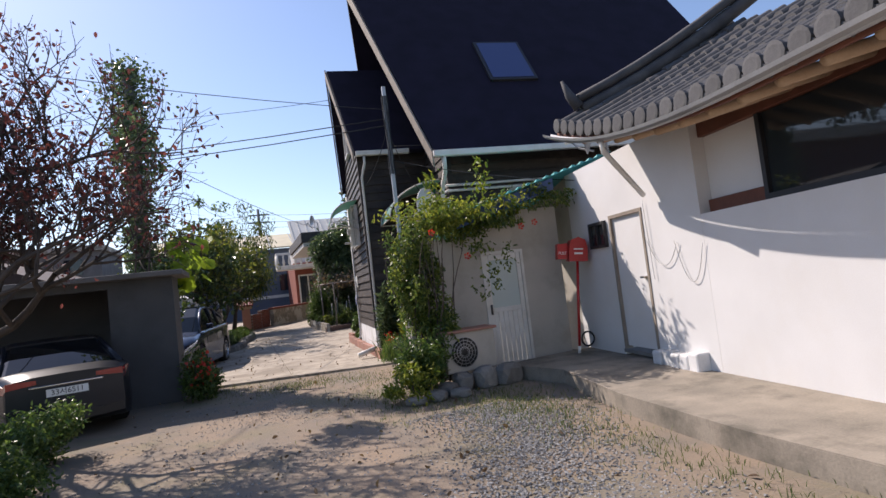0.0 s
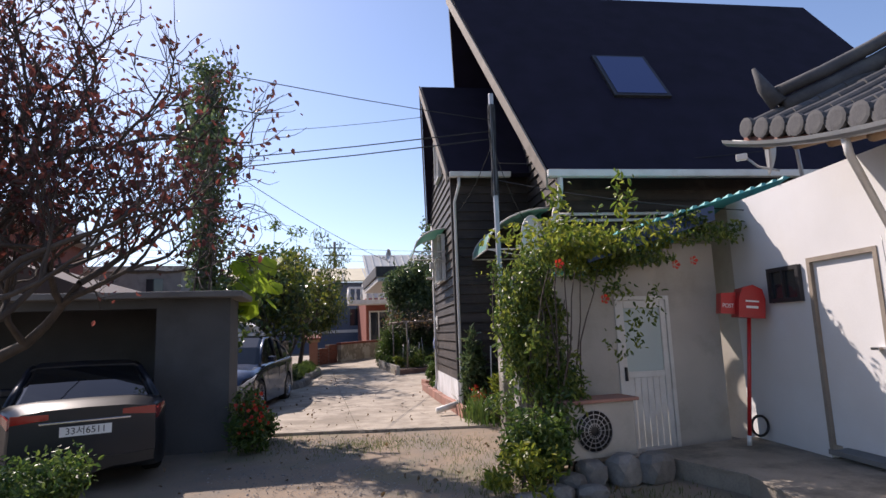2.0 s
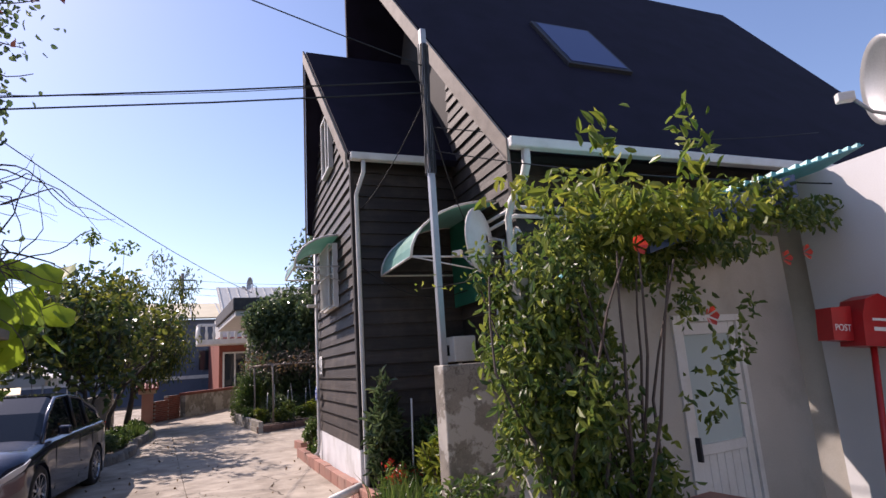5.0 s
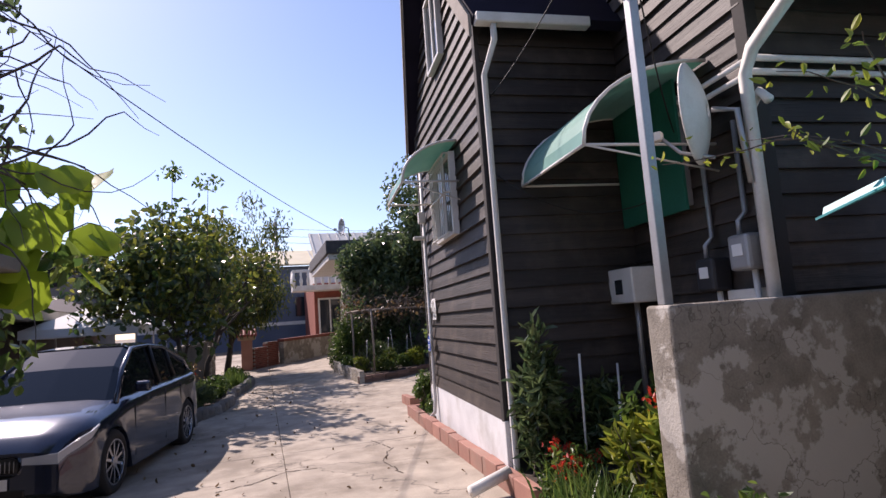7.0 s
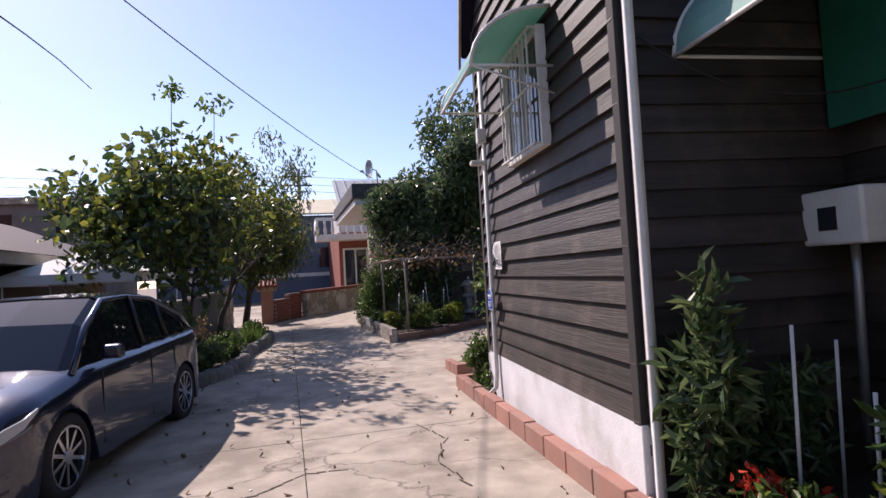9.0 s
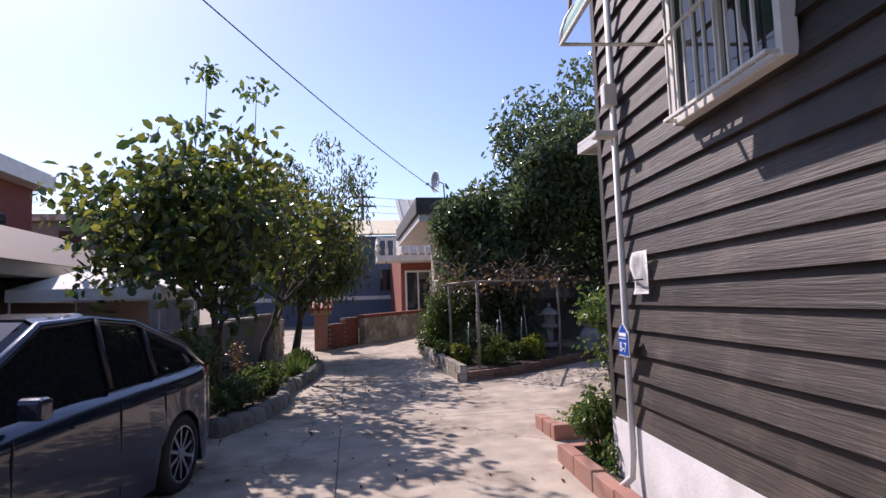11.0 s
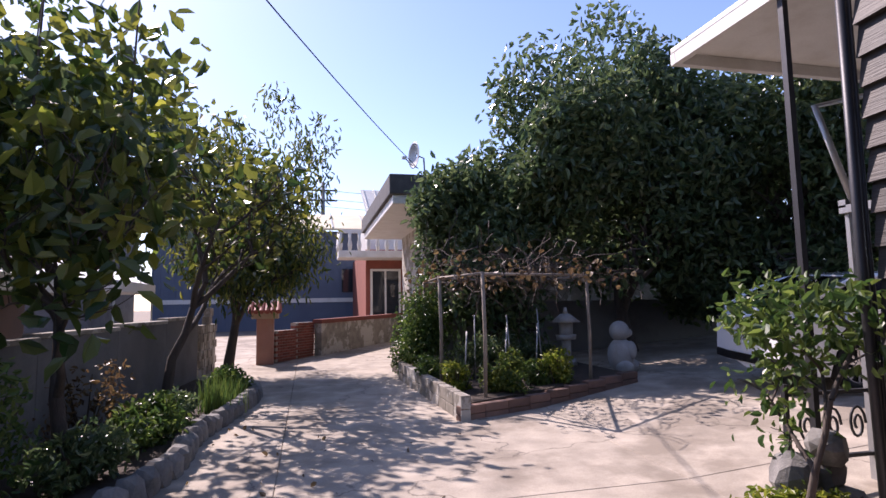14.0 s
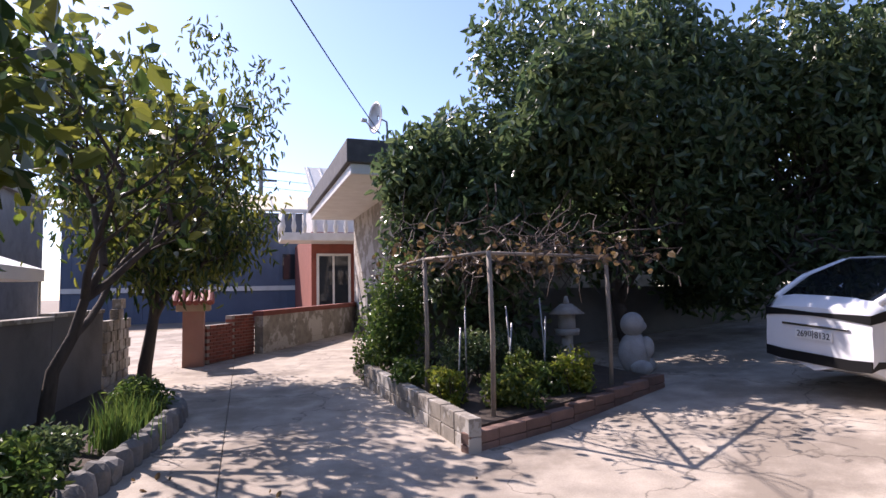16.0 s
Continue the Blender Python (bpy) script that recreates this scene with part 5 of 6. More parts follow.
# ---- trees and shrubs ----
def tree(name, label, base, way, length, radius, levels, kids, leaf, leaf_size, per_tip, seed, shape=0.5, jitter=0.16, rise=0.25, bend=0.3, shrink=0.68, extra=None, droop=0.3, bark="bark"):
    """Trunk, limbs and single leaves round the twigs; extra: more leaf points (n, centre, radius)."""
    t = thing(name, label, "tree", pose(*base))
    r = np.random.default_rng(seed)
    out, tips = [], []
    grow(r, (0, 0, -0.05), way, length, radius, levels, out, tips, kids, bend, rise, shrink)
    limbs_mesh("trunk", out, M[bark], t)
    tp = np.array([tuple(p) for p in tips])
    pts = np.repeat(tp, per_tip, axis=0) if per_tip >= 1 else tp[r.uniform(size=len(tp)) < per_tip]
    pts = pts + r.normal(size=pts.shape) * jitter
    if extra:
        ex = [cloud(r, n, c, rad, lumps=lm, lump_size=ls) for n, c, rad, lm, ls in extra]
        pts = np.concatenate([pts] + ex)
    if len(pts):
        leaf_mesh("crown", pts, leaf_size, M[leaf], t, "", seed, shape, droop)["kind"] = "stuff"
    return t


# reddish, half-bare tree before the carport
tree("plum_tree", "half-bare tree with sparse dark red leaves", (-3.7, 9.2, -0.05), (0.27, 0.0, 1), 2.6, 0.13, 5, 4, "leaf_red", 0.075, 0.45, 11, 0.55, 0.06, 0.34, 0.3, 0.74)
tree("plum_tree", "half-bare tree with sparse dark red leaves", (-3.5, 7.2, -0.05), (0.12, 0.1, 1), 2.2, 0.1, 5, 4, "leaf_red", 0.085, 0.4, 12, 0.55, 0.06, 0.38, 0.3, 0.73)
# ivy-clad pole behind the carport
ip = thing("ivy_pole", "old utility pole overgrown with ivy", "pole", pose(-1.95, 14.2, 2.42 - 2.47))
tubep("pole", [(0, 0, 0), (0, 0, 7.2)], 0.13, M["greyconc"], ip)
rng4 = np.random.default_rng(44)
a_ = rng4.uniform(0, 6.28, 4800)
z_ = rng4.uniform(2.0, 7.5, 4800)
q_ = 0.12 + np.abs(rng4.normal(0, 0.13, 4800)) * (1 + 0.9 * np.sin(z_ * 2.1) ** 2) * np.where(z_ > 5.5, 1.5, 1.0)
leaf_mesh("ivy", np.column_stack([q_ * np.cos(a_), q_ * np.sin(a_), z_]), 0.09, M["leaf_dark"], ip, "dark ivy leaves", 4, 0.8)["kind"] = "stuff"


def shrub(name, label, centre, radius, leaf, size, n, seed, shape=0.5, lumps=12, lump_size=0.45, stems=6, droop=0.2, category="shrub", group=""):
    s = thing(name, label, category, pose(centre[0], centre[1], 0), group)
    r = np.random.default_rng(seed)
    bm = bmesh.new()
    for k in range(stems):
        e = Vector((r.normal() * radius[0] * 0.4, r.normal() * radius[1] * 0.4, centre[2] + radius[2] * r.uniform(0.2, 0.7)))
        tube(bm, [(r.normal() * 0.06, r.normal() * 0.06, 0.0), e * 0.5 + Vector((0, 0, 0.05)), e], [0.016, 0.011, 0.005], 4, cap=False)
    part("stem", bm, M["bark"], s)
    leaf_mesh("foliage", cloud(r, n, (0, 0, centre[2]), radius, 0.2, lumps, lump_size), size, M[leaf], s, "", seed, shape, droop)["kind"] = "stuff"
    return s


shrub("hedge", "clipped dark green hedge in shade", (-2.55, 6.6, 0.22), (0.7, 1.0, 0.42), "leaf_mid", 0.055, 9000, 21, 0.5, 20, 0.5)
shrub("hedge", "clipped dark green hedge in shade", (-2.5, 8.3, 0.22), (0.6, 0.8, 0.42), "leaf_mid", 0.055, 7000, 22, 0.5, 20, 0.5)
shrub("flowering_shrub", "low green shrub with orange-red flowers at the carport corner", (-0.85, 11.65, 0.38), (0.32, 0.4, 0.5), "leaf_mid", 0.075, 1800, 23)
leaf_mesh("flower_head", cloud(np.random.default_rng(24), 60, (-0.75, 11.55, 0.5), (0.3, 0.35, 0.4)), 0.06, M["flower"], None, "", 24, 0.9)
tagged(bpy.data.objects["flower_head"], "orange-red flower heads on the corner shrub", "flower", kind="stuff")

# broad-leaved vine and bare twigs hanging over the carport roof
bv = thing("broad_leaf_vine", "climbing vine with broad sunlit lime-green leaves and bare twigs", "vine", pose(-1.6, 13.3, 0))
r5 = np.random.default_rng(51)
bm = bmesh.new()
for k in range(46):
    p = Vector((r5.uniform(-0.5, 0.5), r5.uniform(-1.0, 0.7), r5.uniform(2.7, 4.0)))
    d = Vector((r5.uniform(0.2, 1), r5.uniform(-1.0, 0.6), r5.uniform(-0.1, 0.8))).normalized()
    line = [p]
    for i in range(9):
        d = (d + Vector(r5.normal(size=3)) * 0.28 - Vector((0, 0, 0.09))).normalized()
        line.append(line[-1] + d * 0.17)
    tube(bm, line, [0.011 - 0.001 * i for i in range(10)], 4, cap=False)
for x, y in ((0.3, 0.5), (-0.2, 0.2), (0.1, -0.1)):
    tube(bm, [(x, y, 0), (x - 0.1, y, 1.4), (x - 0.2, y - 0.1, 2.6), (x - 0.1, y - 0.2, 3.3)], [0.03, 0.025, 0.02, 0.012], 6, cap=False)
part("twig", bm, M["twig"], bv, "bare curling twigs", smooth=True)


def broad_leaf(m, s, seed):
    """A rounded lobed leaf with a fold along its rib."""
    bm = bmesh.new()
    ring = []
    for k in range(18):
        a = 2 * math.pi * k / 18
        rr = s * (0.5 + 0.05 * math.sin(5 * a + seed) - 0.12 * max(0, math.cos(a)) ** 6)
        ring.append(bm.verts.new((rr * math.sin(a), -rr * math.cos(a) * 1.05 - s * 0.4, abs(math.sin(a)) * s * 0.1)))
    c = bm.verts.new((0, -s * 0.4, -0.01))
    for k in range(18):
        bm.faces.new((ring[k], ring[(k + 1) % 18], c))
    ob = part("leaf", bm, M["leaf_lime"], bv, smooth=True)
    ob.matrix_local = m


for k in range(26):
    broad_leaf(pose(r5.uniform(0.25, 1.1), r5.uniform(-0.3, 0.6), r5.uniform(2.25, 3.25), r5.uniform(40, 100), r5.uniform(-30, 30), r5.uniform(-60, 100)), r5.uniform(0.26, 0.4), k)
leaf_mesh("foliage", cloud(r5, 450, (0.1, 0.4, 2.2), (0.8, 0.9, 0.65)), 0.14, M["leaf_mid"], bv, "", 52, 0.7)["kind"] = "stuff"
# leafy branch overhead
leaf_mesh("foliage", cloud(r5, 500, (0.1, -2.2, 4.6), (0.45, 0.6, 0.7), 0.3, 6), 0.12, M["leaf_dark"], bv, "", 53, 0.6)["kind"] = "stuff"

# persimmon-like tree and peach tree on the left, beyond the car
tree("persimmon_tree", "garden tree with large glossy yellow-green leaves", (-1.0, 22.9, 0.1), (-0.05, 0.1, 1), 2.1, 0.085, 4, 5, "leaf_garden", 0.19, 0.7, 31, 0.6, 0.16, 0.34, 0.32, 0.7, [(900, (-0.5, 0.4, 3.5), (2.3, 2.0, 1.5), 22, 0.33)])
tree("persimmon_tree", "slender garden tree with yellowing leaves", (-0.9, 26.4, 0.15), (-0.15, 0.05, 1), 2.1, 0.09, 4, 4, "leaf_garden", 0.17, 0.8, 32, 0.6, 0.16, 0.34, 0.32, 0.7, [(250, (-0.6, 0.2, 4.0), (1.7, 1.6, 1.4), 18, 0.34)])
leaf_mesh("yellow_leaf", cloud(np.random.default_rng(33), 300, (-1.3, 24.0, 3.4), (1.5, 2.4, 1.2), 0.3, 22), 0.18, M["leaf_yel"], None, "", 33, 0.62)
tagged(bpy.data.objects["yellow_leaf"], "scattered yellowing leaves in the tree crown", "leaf", kind="stuff")
for x, y, h in ((-1.3, 22.6, 5.7), (-0.55, 22.8, 5.5), (-1.6, 23.2, 5.0)):
    sh = thing("water_shoot", "thin upright shoot with a tuft of leaves", "shoot", pose(x, y, 0), "shoots")
    tubep("stem", [(0, 0, 2.6), (0.05, 0, 4.0), (0.1, 0.02, h)], [0.018, 0.012, 0.005], M["twig"], sh, "", 5)
    leaf_mesh("foliage", np.random.default_rng(int(h * 10)).normal((0.1, 0, h - 0.1), (0.14, 0.14, 0.1), (46, 3)), 0.13, M["leaf_mid"], sh, "", 5, 0.5)["kind"] = "stuff"
tree("peach_tree", "tree with long narrow drooping leaves", (-0.55, 30.4, 0.2), (0.12, 0.0, 1), 2.0, 0.13, 4, 5, "leaf_garden", 0.17, 3, 34, 0.26, 0.24, 0.28, 0.35, 0.7, [(2600, (0.6, 0.3, 5.0), (1.9, 1.5, 1.9), 22, 0.34)], 0.9)
# far side shrubs, onions and bedding along the left kerb
for k, (x, y, z, rx, ry, rz, lf, sz, n_) in enumerate(((-1.25, 21.6, 0.7, 0.6, 0.7, 0.75, "leaf_mid", 0.07, 2200), (-0.75, 22.6, 0.4, 0.4, 0.5, 0.35, "leaf_dark", 0.08, 1400), (-0.6, 24.0, 0.42, 0.4, 0.7, 0.4, "leaf_mid", 0.08, 1800), (-0.5, 25.0, 0.35, 0.35, 0.5, 0.3, "leaf_dark", 0.07, 1300), (-0.2, 27.4, 0.4, 0.4, 0.5, 0.35, "leaf_mid", 0.07, 1300), (-1.3, 24.3, 0.55, 0.5, 0.8, 0.6, "leaf_brown", 0.07, 700))):
    shrub("garden_shrub", "low leafy garden shrub behind the edging stones", (x, y, z), (rx, ry, rz), lf, sz, n_, 60 + k, 0.5, group="edging shrubs")


def blades(name, label, pts, h, material, width=0.012, seed=1, lean=0.35, category="grass"):
    """Upright blades: tapering bent strips."""
    r = np.random.default_rng(seed)
    v, f = [], []
    for x, y, z in pts:
        a = r.uniform(0, 6.28)
        hh = h * r.uniform(0.6, 1.2)
        l = r.uniform(0, lean) * hh
        dx, dy = math.cos(a), math.sin(a)
        b = r.uniform(0, 6.28)
        wx, wy = math.cos(b) * width / 2, math.sin(b) * width / 2
        i = len(v)
        v += [(x - wx, y - wy, z), (x + wx, y + wy, z), (x + dx * l * 0.35 + wx * 0.8, y + dy * l * 0.35 + wy * 0.8, z + hh * 0.6), (x + dx * l * 0.35 - wx * 0.8, y + dy * l * 0.35 - wy * 0.8, z + hh * 0.6), (x + dx * l, y + dy * l, z + hh)]
        f += [(i, i + 1, i + 2, i + 3), (i + 3, i + 2, i + 4)]
    return tagged(raw(name, v, f, material), label, category, kind="stuff")


r6 = np.random.default_rng(66)
blades("spring_onion", "clump of upright green onion leaves", np.column_stack([r6.normal(-0.15, 0.14, 420), r6.uniform(25.6, 27.0, 420), np.full(420, 0.2)]), 0.42, M["leaf_mid"], 0.016, 7, 0.4, "vegetable")

# big dark trees behind the bed
tree("broadleaf_tree", "dense dark evergreen tree", (5.2, 29.2, 0.1), (0.05, -0.05, 1), 1.5, 0.12, 3, 5, "leaf_dark", 0.19, 2, 71, 0.45, 0.3, 0.25, 0.35, 0.7, [(10000, (0.15, -0.2, 3.3), (2.0, 1.6, 1.8), 26, 0.42), (2200, (-1.2, 0.5, 2.3), (0.8, 0.8, 1.3), 10, 0.5)])
tree("broadleaf_tree", "tall dense dark evergreen tree", (8.75, 29.2, 0.1), (0.0, 0.0, 1), 2.4, 0.2, 3, 5, "leaf_dark", 0.2, 2, 72, 0.45, 0.3, 0.25, 0.35, 0.7, [(21000, (-0.2, -0.4, 5.1), (3.2, 2.3, 3.3), 34, 0.38), (6000, (1.9, 0.3, 2.5), (2.6, 0.9, 1.2), 16, 0.45), (5000, (-2.5, -1.5, 4.5), (1.4, 1.2, 1.1), 12, 0.45)])
tree("broadleaf_tree", "tall dense dark evergreen tree", (12.6, 28.0, 0.1), (0.0, 0.0, 1), 2.4, 0.2, 3, 5, "leaf_dark", 0.21, 2, 73, 0.45, 0.3, 0.25, 0.35, 0.7, [(20000, (0, 0, 4.9), (3.2, 2.6, 3.6), 34, 0.4), (6500, (-1.9, 0.3, 2.7), (2.1, 1.0, 1.4), 18, 0.45)])
tree("broadleaf_tree", "tall dense dark evergreen tree", (15.0, 23.5, 0.1), (0.0, 0.0, 1), 2.4, 0.2, 3, 5, "leaf_dark", 0.18, 3, 74, 0.45, 0.3, 0.25, 0.35, 0.7, [(16000, (0, 0, 4.4), (2.6, 3.2, 3.6), 30, 0.4)])
shrub("round_shrub", "rounded yellow-green shrub at the end of the bed", (3.5, 28.6, 1.25), (0.7, 0.75, 1.15), "leaf_mid", 0.07, 7500, 75, 0.55, 20, 0.5)
bwl = boxp("boundary_wall", 3.4, 16.5, 30.3, 30.5, 0, 1.75, M["greyconc"])
tagged(bwl, "grey rendered wall behind the trees", "wall", kind="structure")
for k, (x, y, z, rx, ry, rz, lf, n_) in enumerate(((3.55, 25.9, 0.55, 0.3, 0.6, 0.28, "leaf_yel", 1500), (4.2, 25.5, 0.62, 0.42, 0.35, 0.45, "leaf_vine", 1900), (4.9, 25.9, 0.5, 0.32, 0.3, 0.3, "leaf_mid", 1300), (5.2, 25.75, 0.6, 0.33, 0.3, 0.42, "leaf_yel", 1000), (3.3, 27.2, 0.55, 0.25, 0.6, 0.3, "leaf_mid", 1300), (4.4, 27.2, 0.7, 0.7, 0.6, 0.55, "leaf_dark", 1900), (5.5, 27.6, 0.6, 0.6, 0.5, 0.45, "leaf_dark", 1500))):
    shrub("bedding_plant", "leafy vegetable plants in the raised bed", (x, y, z), (rx, ry, rz), lf, 0.075, n_, 80 + k, 0.5, group="bed plants")

# trumpet vine over the lean-to
tv = thing("trumpet_vine", "lush trumpet vine with red flowers covering the lean-to", "vine", pose(2.9, 8.6, 0))
r7 = np.random.default_rng(77)
pts = np.concatenate([cloud(r7, 3600, (-0.15, 0.0, 1.65), (0.45, 0.38, 0.95), 0.2, 18, 0.42), cloud(r7, 2300, (0.65, 0.1, 2.5), (1.15, 0.6, 0.28), 0.2, 18, 0.42), cloud(r7, 1700, (-0.36, 0.42, 1.8), (0.28, 0.3, 0.85), 0.2, 18, 0.42), cloud(r7, 700, (1.9, 0.0, 2.9), (0.9, 0.4, 0.25), 0.2, 8, 0.5), cloud(r7, 900, (0.0, -0.1, 0.75), (0.4, 0.35, 0.7), 0.2, 10, 0.4), cloud(r7, 260, (0.9, 0.0, 1.9), (0.7, 0.18, 0.7), 0.2, 14, 0.22)])
leaf_mesh("foliage", pts, 0.07, M["leaf_vine"], tv, "green pinnate leaves", 78, 0.45, 0.5)["kind"] = "stuff"
# top layer of the vine: sunlight put in as a brighter yellow-green leaf colour
leaf_mesh("foliage", cloud(r7, 1300, (0.5, -0.1, 2.75), (1.3, 0.6, 0.3), 0.3, 16, 0.4), 0.085, M["leaf_yel"], tv, "top leaves in a brighter yellow-green to look sunlit", 79, 0.45, 0.4)["kind"] = "stuff"
bm = bmesh.new()
for k in range(22):
    p = Vector((r7.uniform(-0.35, 0.15), r7.uniform(-0.1, 0.2), 0.0))
    line = [p]
    d = Vector((r7.normal() * 0.2, r7.normal() * 0.1, 1))
    for i in range(8):
        d = (d + Vector(r7.normal(size=3)) * 0.13 + (Vector((0.05, 0, -0.02)) if i > 6 else Vector((0, 0, 0.2)))).normalized()
        line.append(line[-1] + d * 0.3)
    tube(bm, line, [0.016 - 0.0013 * i for i in range(9)], 4, cap=False)
part("stem", bm, M["twig"], tv, "woody twining stems")
for x, y, z in ((-0.1, -0.5, 2.35), (0.45, -0.45, 1.95), (1.5, -0.3, 2.35), (1.75, -0.3, 2.4)):
    bm = bmesh.new()
    for k in range(5):
        a = 2 * math.pi * k / 5
        loft(bm, [[(0.01 * math.cos(a), 0, 0.01 * math.sin(a))] * 3, [(0.05 * math.cos(a - 0.5), -0.03, 0.05 * math.sin(a - 0.5)), (0.06 * math.cos(a), -0.035, 0.06 * math.sin(a)), (0.05 * math.cos(a + 0.5), -0.03, 0.05 * math.sin(a + 0.5))]], closed=False, caps=False)
    fl = part("flower", bm, M["flower"], tv, "red trumpet flower")
    fl.location = (x, y, z)
for x, z0 in ((0.15, 2.9), (1.0, 3.0)):
    leaf_mesh("shoot", r7.normal((x, -0.1, z0 + 0.18), (0.07, 0.07, 0.17), (60, 3)), 0.11, M["leaf_yel"], tv, "upright yellow-green shoot", 80, 0.35, -0.2)["kind"] = "stuff"
shrub("garden_shrub", "tangled low bush beside the outdoor unit", (2.45, 8.35, 0.55), (0.42, 0.5, 0.62), "leaf_mid", 0.07, 3200, 90, group="wall shrubs")
shrub("garden_shrub", "low yellow-green weeds along the wall foot", (2.25, 8.0, 0.25), (0.45, 0.45, 0.3), "leaf_yel", 0.07, 1100, 91, group="wall shrubs")
shrub("garden_shrub", "overgrown shrub by the old concrete wall", (3.2, 11.0, 0.35), (0.5, 0.3, 0.4), "leaf_mid", 0.08, 700, 92, group="wall shrubs")
# planter by the house corner
shrub("tall_oleander", "tall dark narrow-leaved shrub at the house corner", (3.28, 13.7, 0.95), (0.3, 0.28, 0.75), "leaf_dark", 0.15, 1500, 93, 0.2, 14, 0.4, droop=-0.3)
shrub("variegated_shrub", "pale-edged strap-leaved shrub by the kerb", (3.6, 12.35, 0.55), (0.4, 0.36, 0.45), "leaf_yel", 0.16, 900, 94, 0.2, 12, 0.45, droop=-0.2)
shrub("variegated_shrub", "yellow-green strap-leaved shrub by the boards", (3.95, 12.6, 0.65), (0.4, 0.36, 0.5), "leaf_mid", 0.14, 900, 95, 0.25, 12, 0.45, droop=-0.2)
shrub("garden_shrub", "dark leafy plant against the boards", (3.9, 13.8, 0.6), (0.5, 0.25, 0.5), "leaf_dark", 0.12, 900, 96, 0.3)
blades("iris_clump", "clump of narrow green leaves", np.column_stack([r6.normal(3.2, 0.16, 300), r6.normal(12.65, 0.25, 300), np.full(300, 0.0)]), 0.5, M["leaf_mid"], 0.018, 8, 0.7, "plant")
fl2 = leaf_mesh("red_salvia", np.concatenate([cloud(r6, 260, (3.3, 13.2, 0.42), (0.3, 0.3, 0.2), 0.1, 9, 0.4), cloud(r6, 120, (3.95, 12.7, 0.85), (0.4, 0.3, 0.3), 0.1, 9, 0.3)]), 0.05, M["flower"], None, "", 97, 0.6, -0.4)
tagged(fl2, "bright red salvia flower spikes", "flower", kind="stuff")
shrub("salvia_leaf", "low green leaves under the red flowers", (3.3, 13.2, 0.28), (0.36, 0.35, 0.25), "leaf_mid", 0.07, 900, 98, 0.45)
for x, y, h in ((3.55, 13.3, 1.35), (4.1, 13.5, 1.2), (3.75, 13.0, 1.0)):
    tagged(tubep("garden_stake", [(x, y, 0.1), (x + 0.03, y, h)], 0.012, M["whitepaint"], seg=6), "thin pale plant stake", "stake", "kerb stakes")
# corner planters past the house
shrub("garden_shrub", "leafy shrub in the corner planter", (3.5, 18.4, 0.42), (0.3, 0.42, 0.4), "leaf_mid", 0.06, 2600, 99, group="corner shrubs")
shrub("garden_shrub", "leafy shrub in the pink-edged planter", (4.3, 20.15, 0.26), (0.6, 0.3, 0.18), "leaf_yel", 0.06, 900, 100, group="corner shrubs")
tree("small_tree", "small bushy garden tree on a rockery", (4.3, 20.05, 0.0), (-0.05, 0, 1), 1.15, 0.035, 3, 3, "leaf_mid", 0.085, 2, 101, 0.55, 0.1, 0.1, 0.3, 0.55, [(600, (0, 0, 1.5), (0.7, 0.7, 0.4), 14, 0.35)])
rk = thing("rockery", "small pile of grey garden rocks", "rocks", pose(4.65, 20.2, 0.0))
for k, (x, y, z, s) in enumerate(((0, 0, 0.12, 0.34), (0.25, 0.1, 0.14, 0.4), (-0.05, 0.2, 0.42, 0.3), (0.2, 0.2, 0.45, 0.28), (0.1, 0.05, 0.65, 0.24), (-0.25, -0.1, 0.08, 0.25), (0.4, -0.15, 0.08, 0.26))):
    blob("rock", (s, s * 0.9, s), M["stone"], rk, pose(x, y, z, k * 20, k * 31, k * 50), 200 + k)

# rocks below the outdoor unit
for k, (x, y, s, sz) in enumerate(((3.05, 8.15, 0.3, 0.3), (3.4, 8.1, 0.34, 0.36), (3.78, 8.1, 0.5, 0.34), (2.75, 8.05, 0.3, 0.2), (2.5, 7.8, 0.26, 0.16), (2.2, 7.75, 0.2, 0.12), (2.85, 7.75, 0.24, 0.14))):
    tagged(blob("rock", (s, 0.32, sz), M["stone"], None, pose(x, y, sz * 0.36 - 0.04, 0, 0, k * 13), 220 + k), "rough grey rock at the wall foot", "rock", "wall rocks")

# ---- outdoor unit ----
ac = thing("outdoor_unit", "dusty white outdoor air-conditioning unit on rocks", "air conditioner", pose(3.28, 8.42, 0.2, 0, 0, 4))
boxp("casing", -0.42, 0.42, -0.15, 0.15, 0, 0.6, M["cream"], ac, bevel=0.015)
bm = bmesh.new()
for r_ in (0.08, 0.13, 0.18, 0.225):
    tube(bm, [(-0.12 + r_ * math.cos(t), -0.165, 0.3 + r_ * math.sin(t)) for t in [2 * math.pi * k / 24 for k in range(25)]], 0.006, 4, cap=False)
for k in range(16):
    a = 2 * math.pi * k / 16
    tube(bm, [(-0.12 + 0.05 * math.cos(a), -0.165, 0.3 + 0.05 * math.sin(a)), (-0.12 + 0.23 * math.cos(a), -0.16, 0.3 + 0.23 * math.sin(a))], 0.004, 4, cap=False)
part("fan_guard", bm, M["greymetal"], ac, "round wire fan guard")
tubep("fan_opening", [(-0.12, -0.152, 0.3), (-0.12, -0.156, 0.3)], 0.225, M["blackplastic"], ac, "dark fan opening", 28)
boxp("top_cover", -0.46, 0.46, -0.2, 0.2, 0.6, 0.64, M["pink"], ac, "faded brown board laid on top", 0.01)
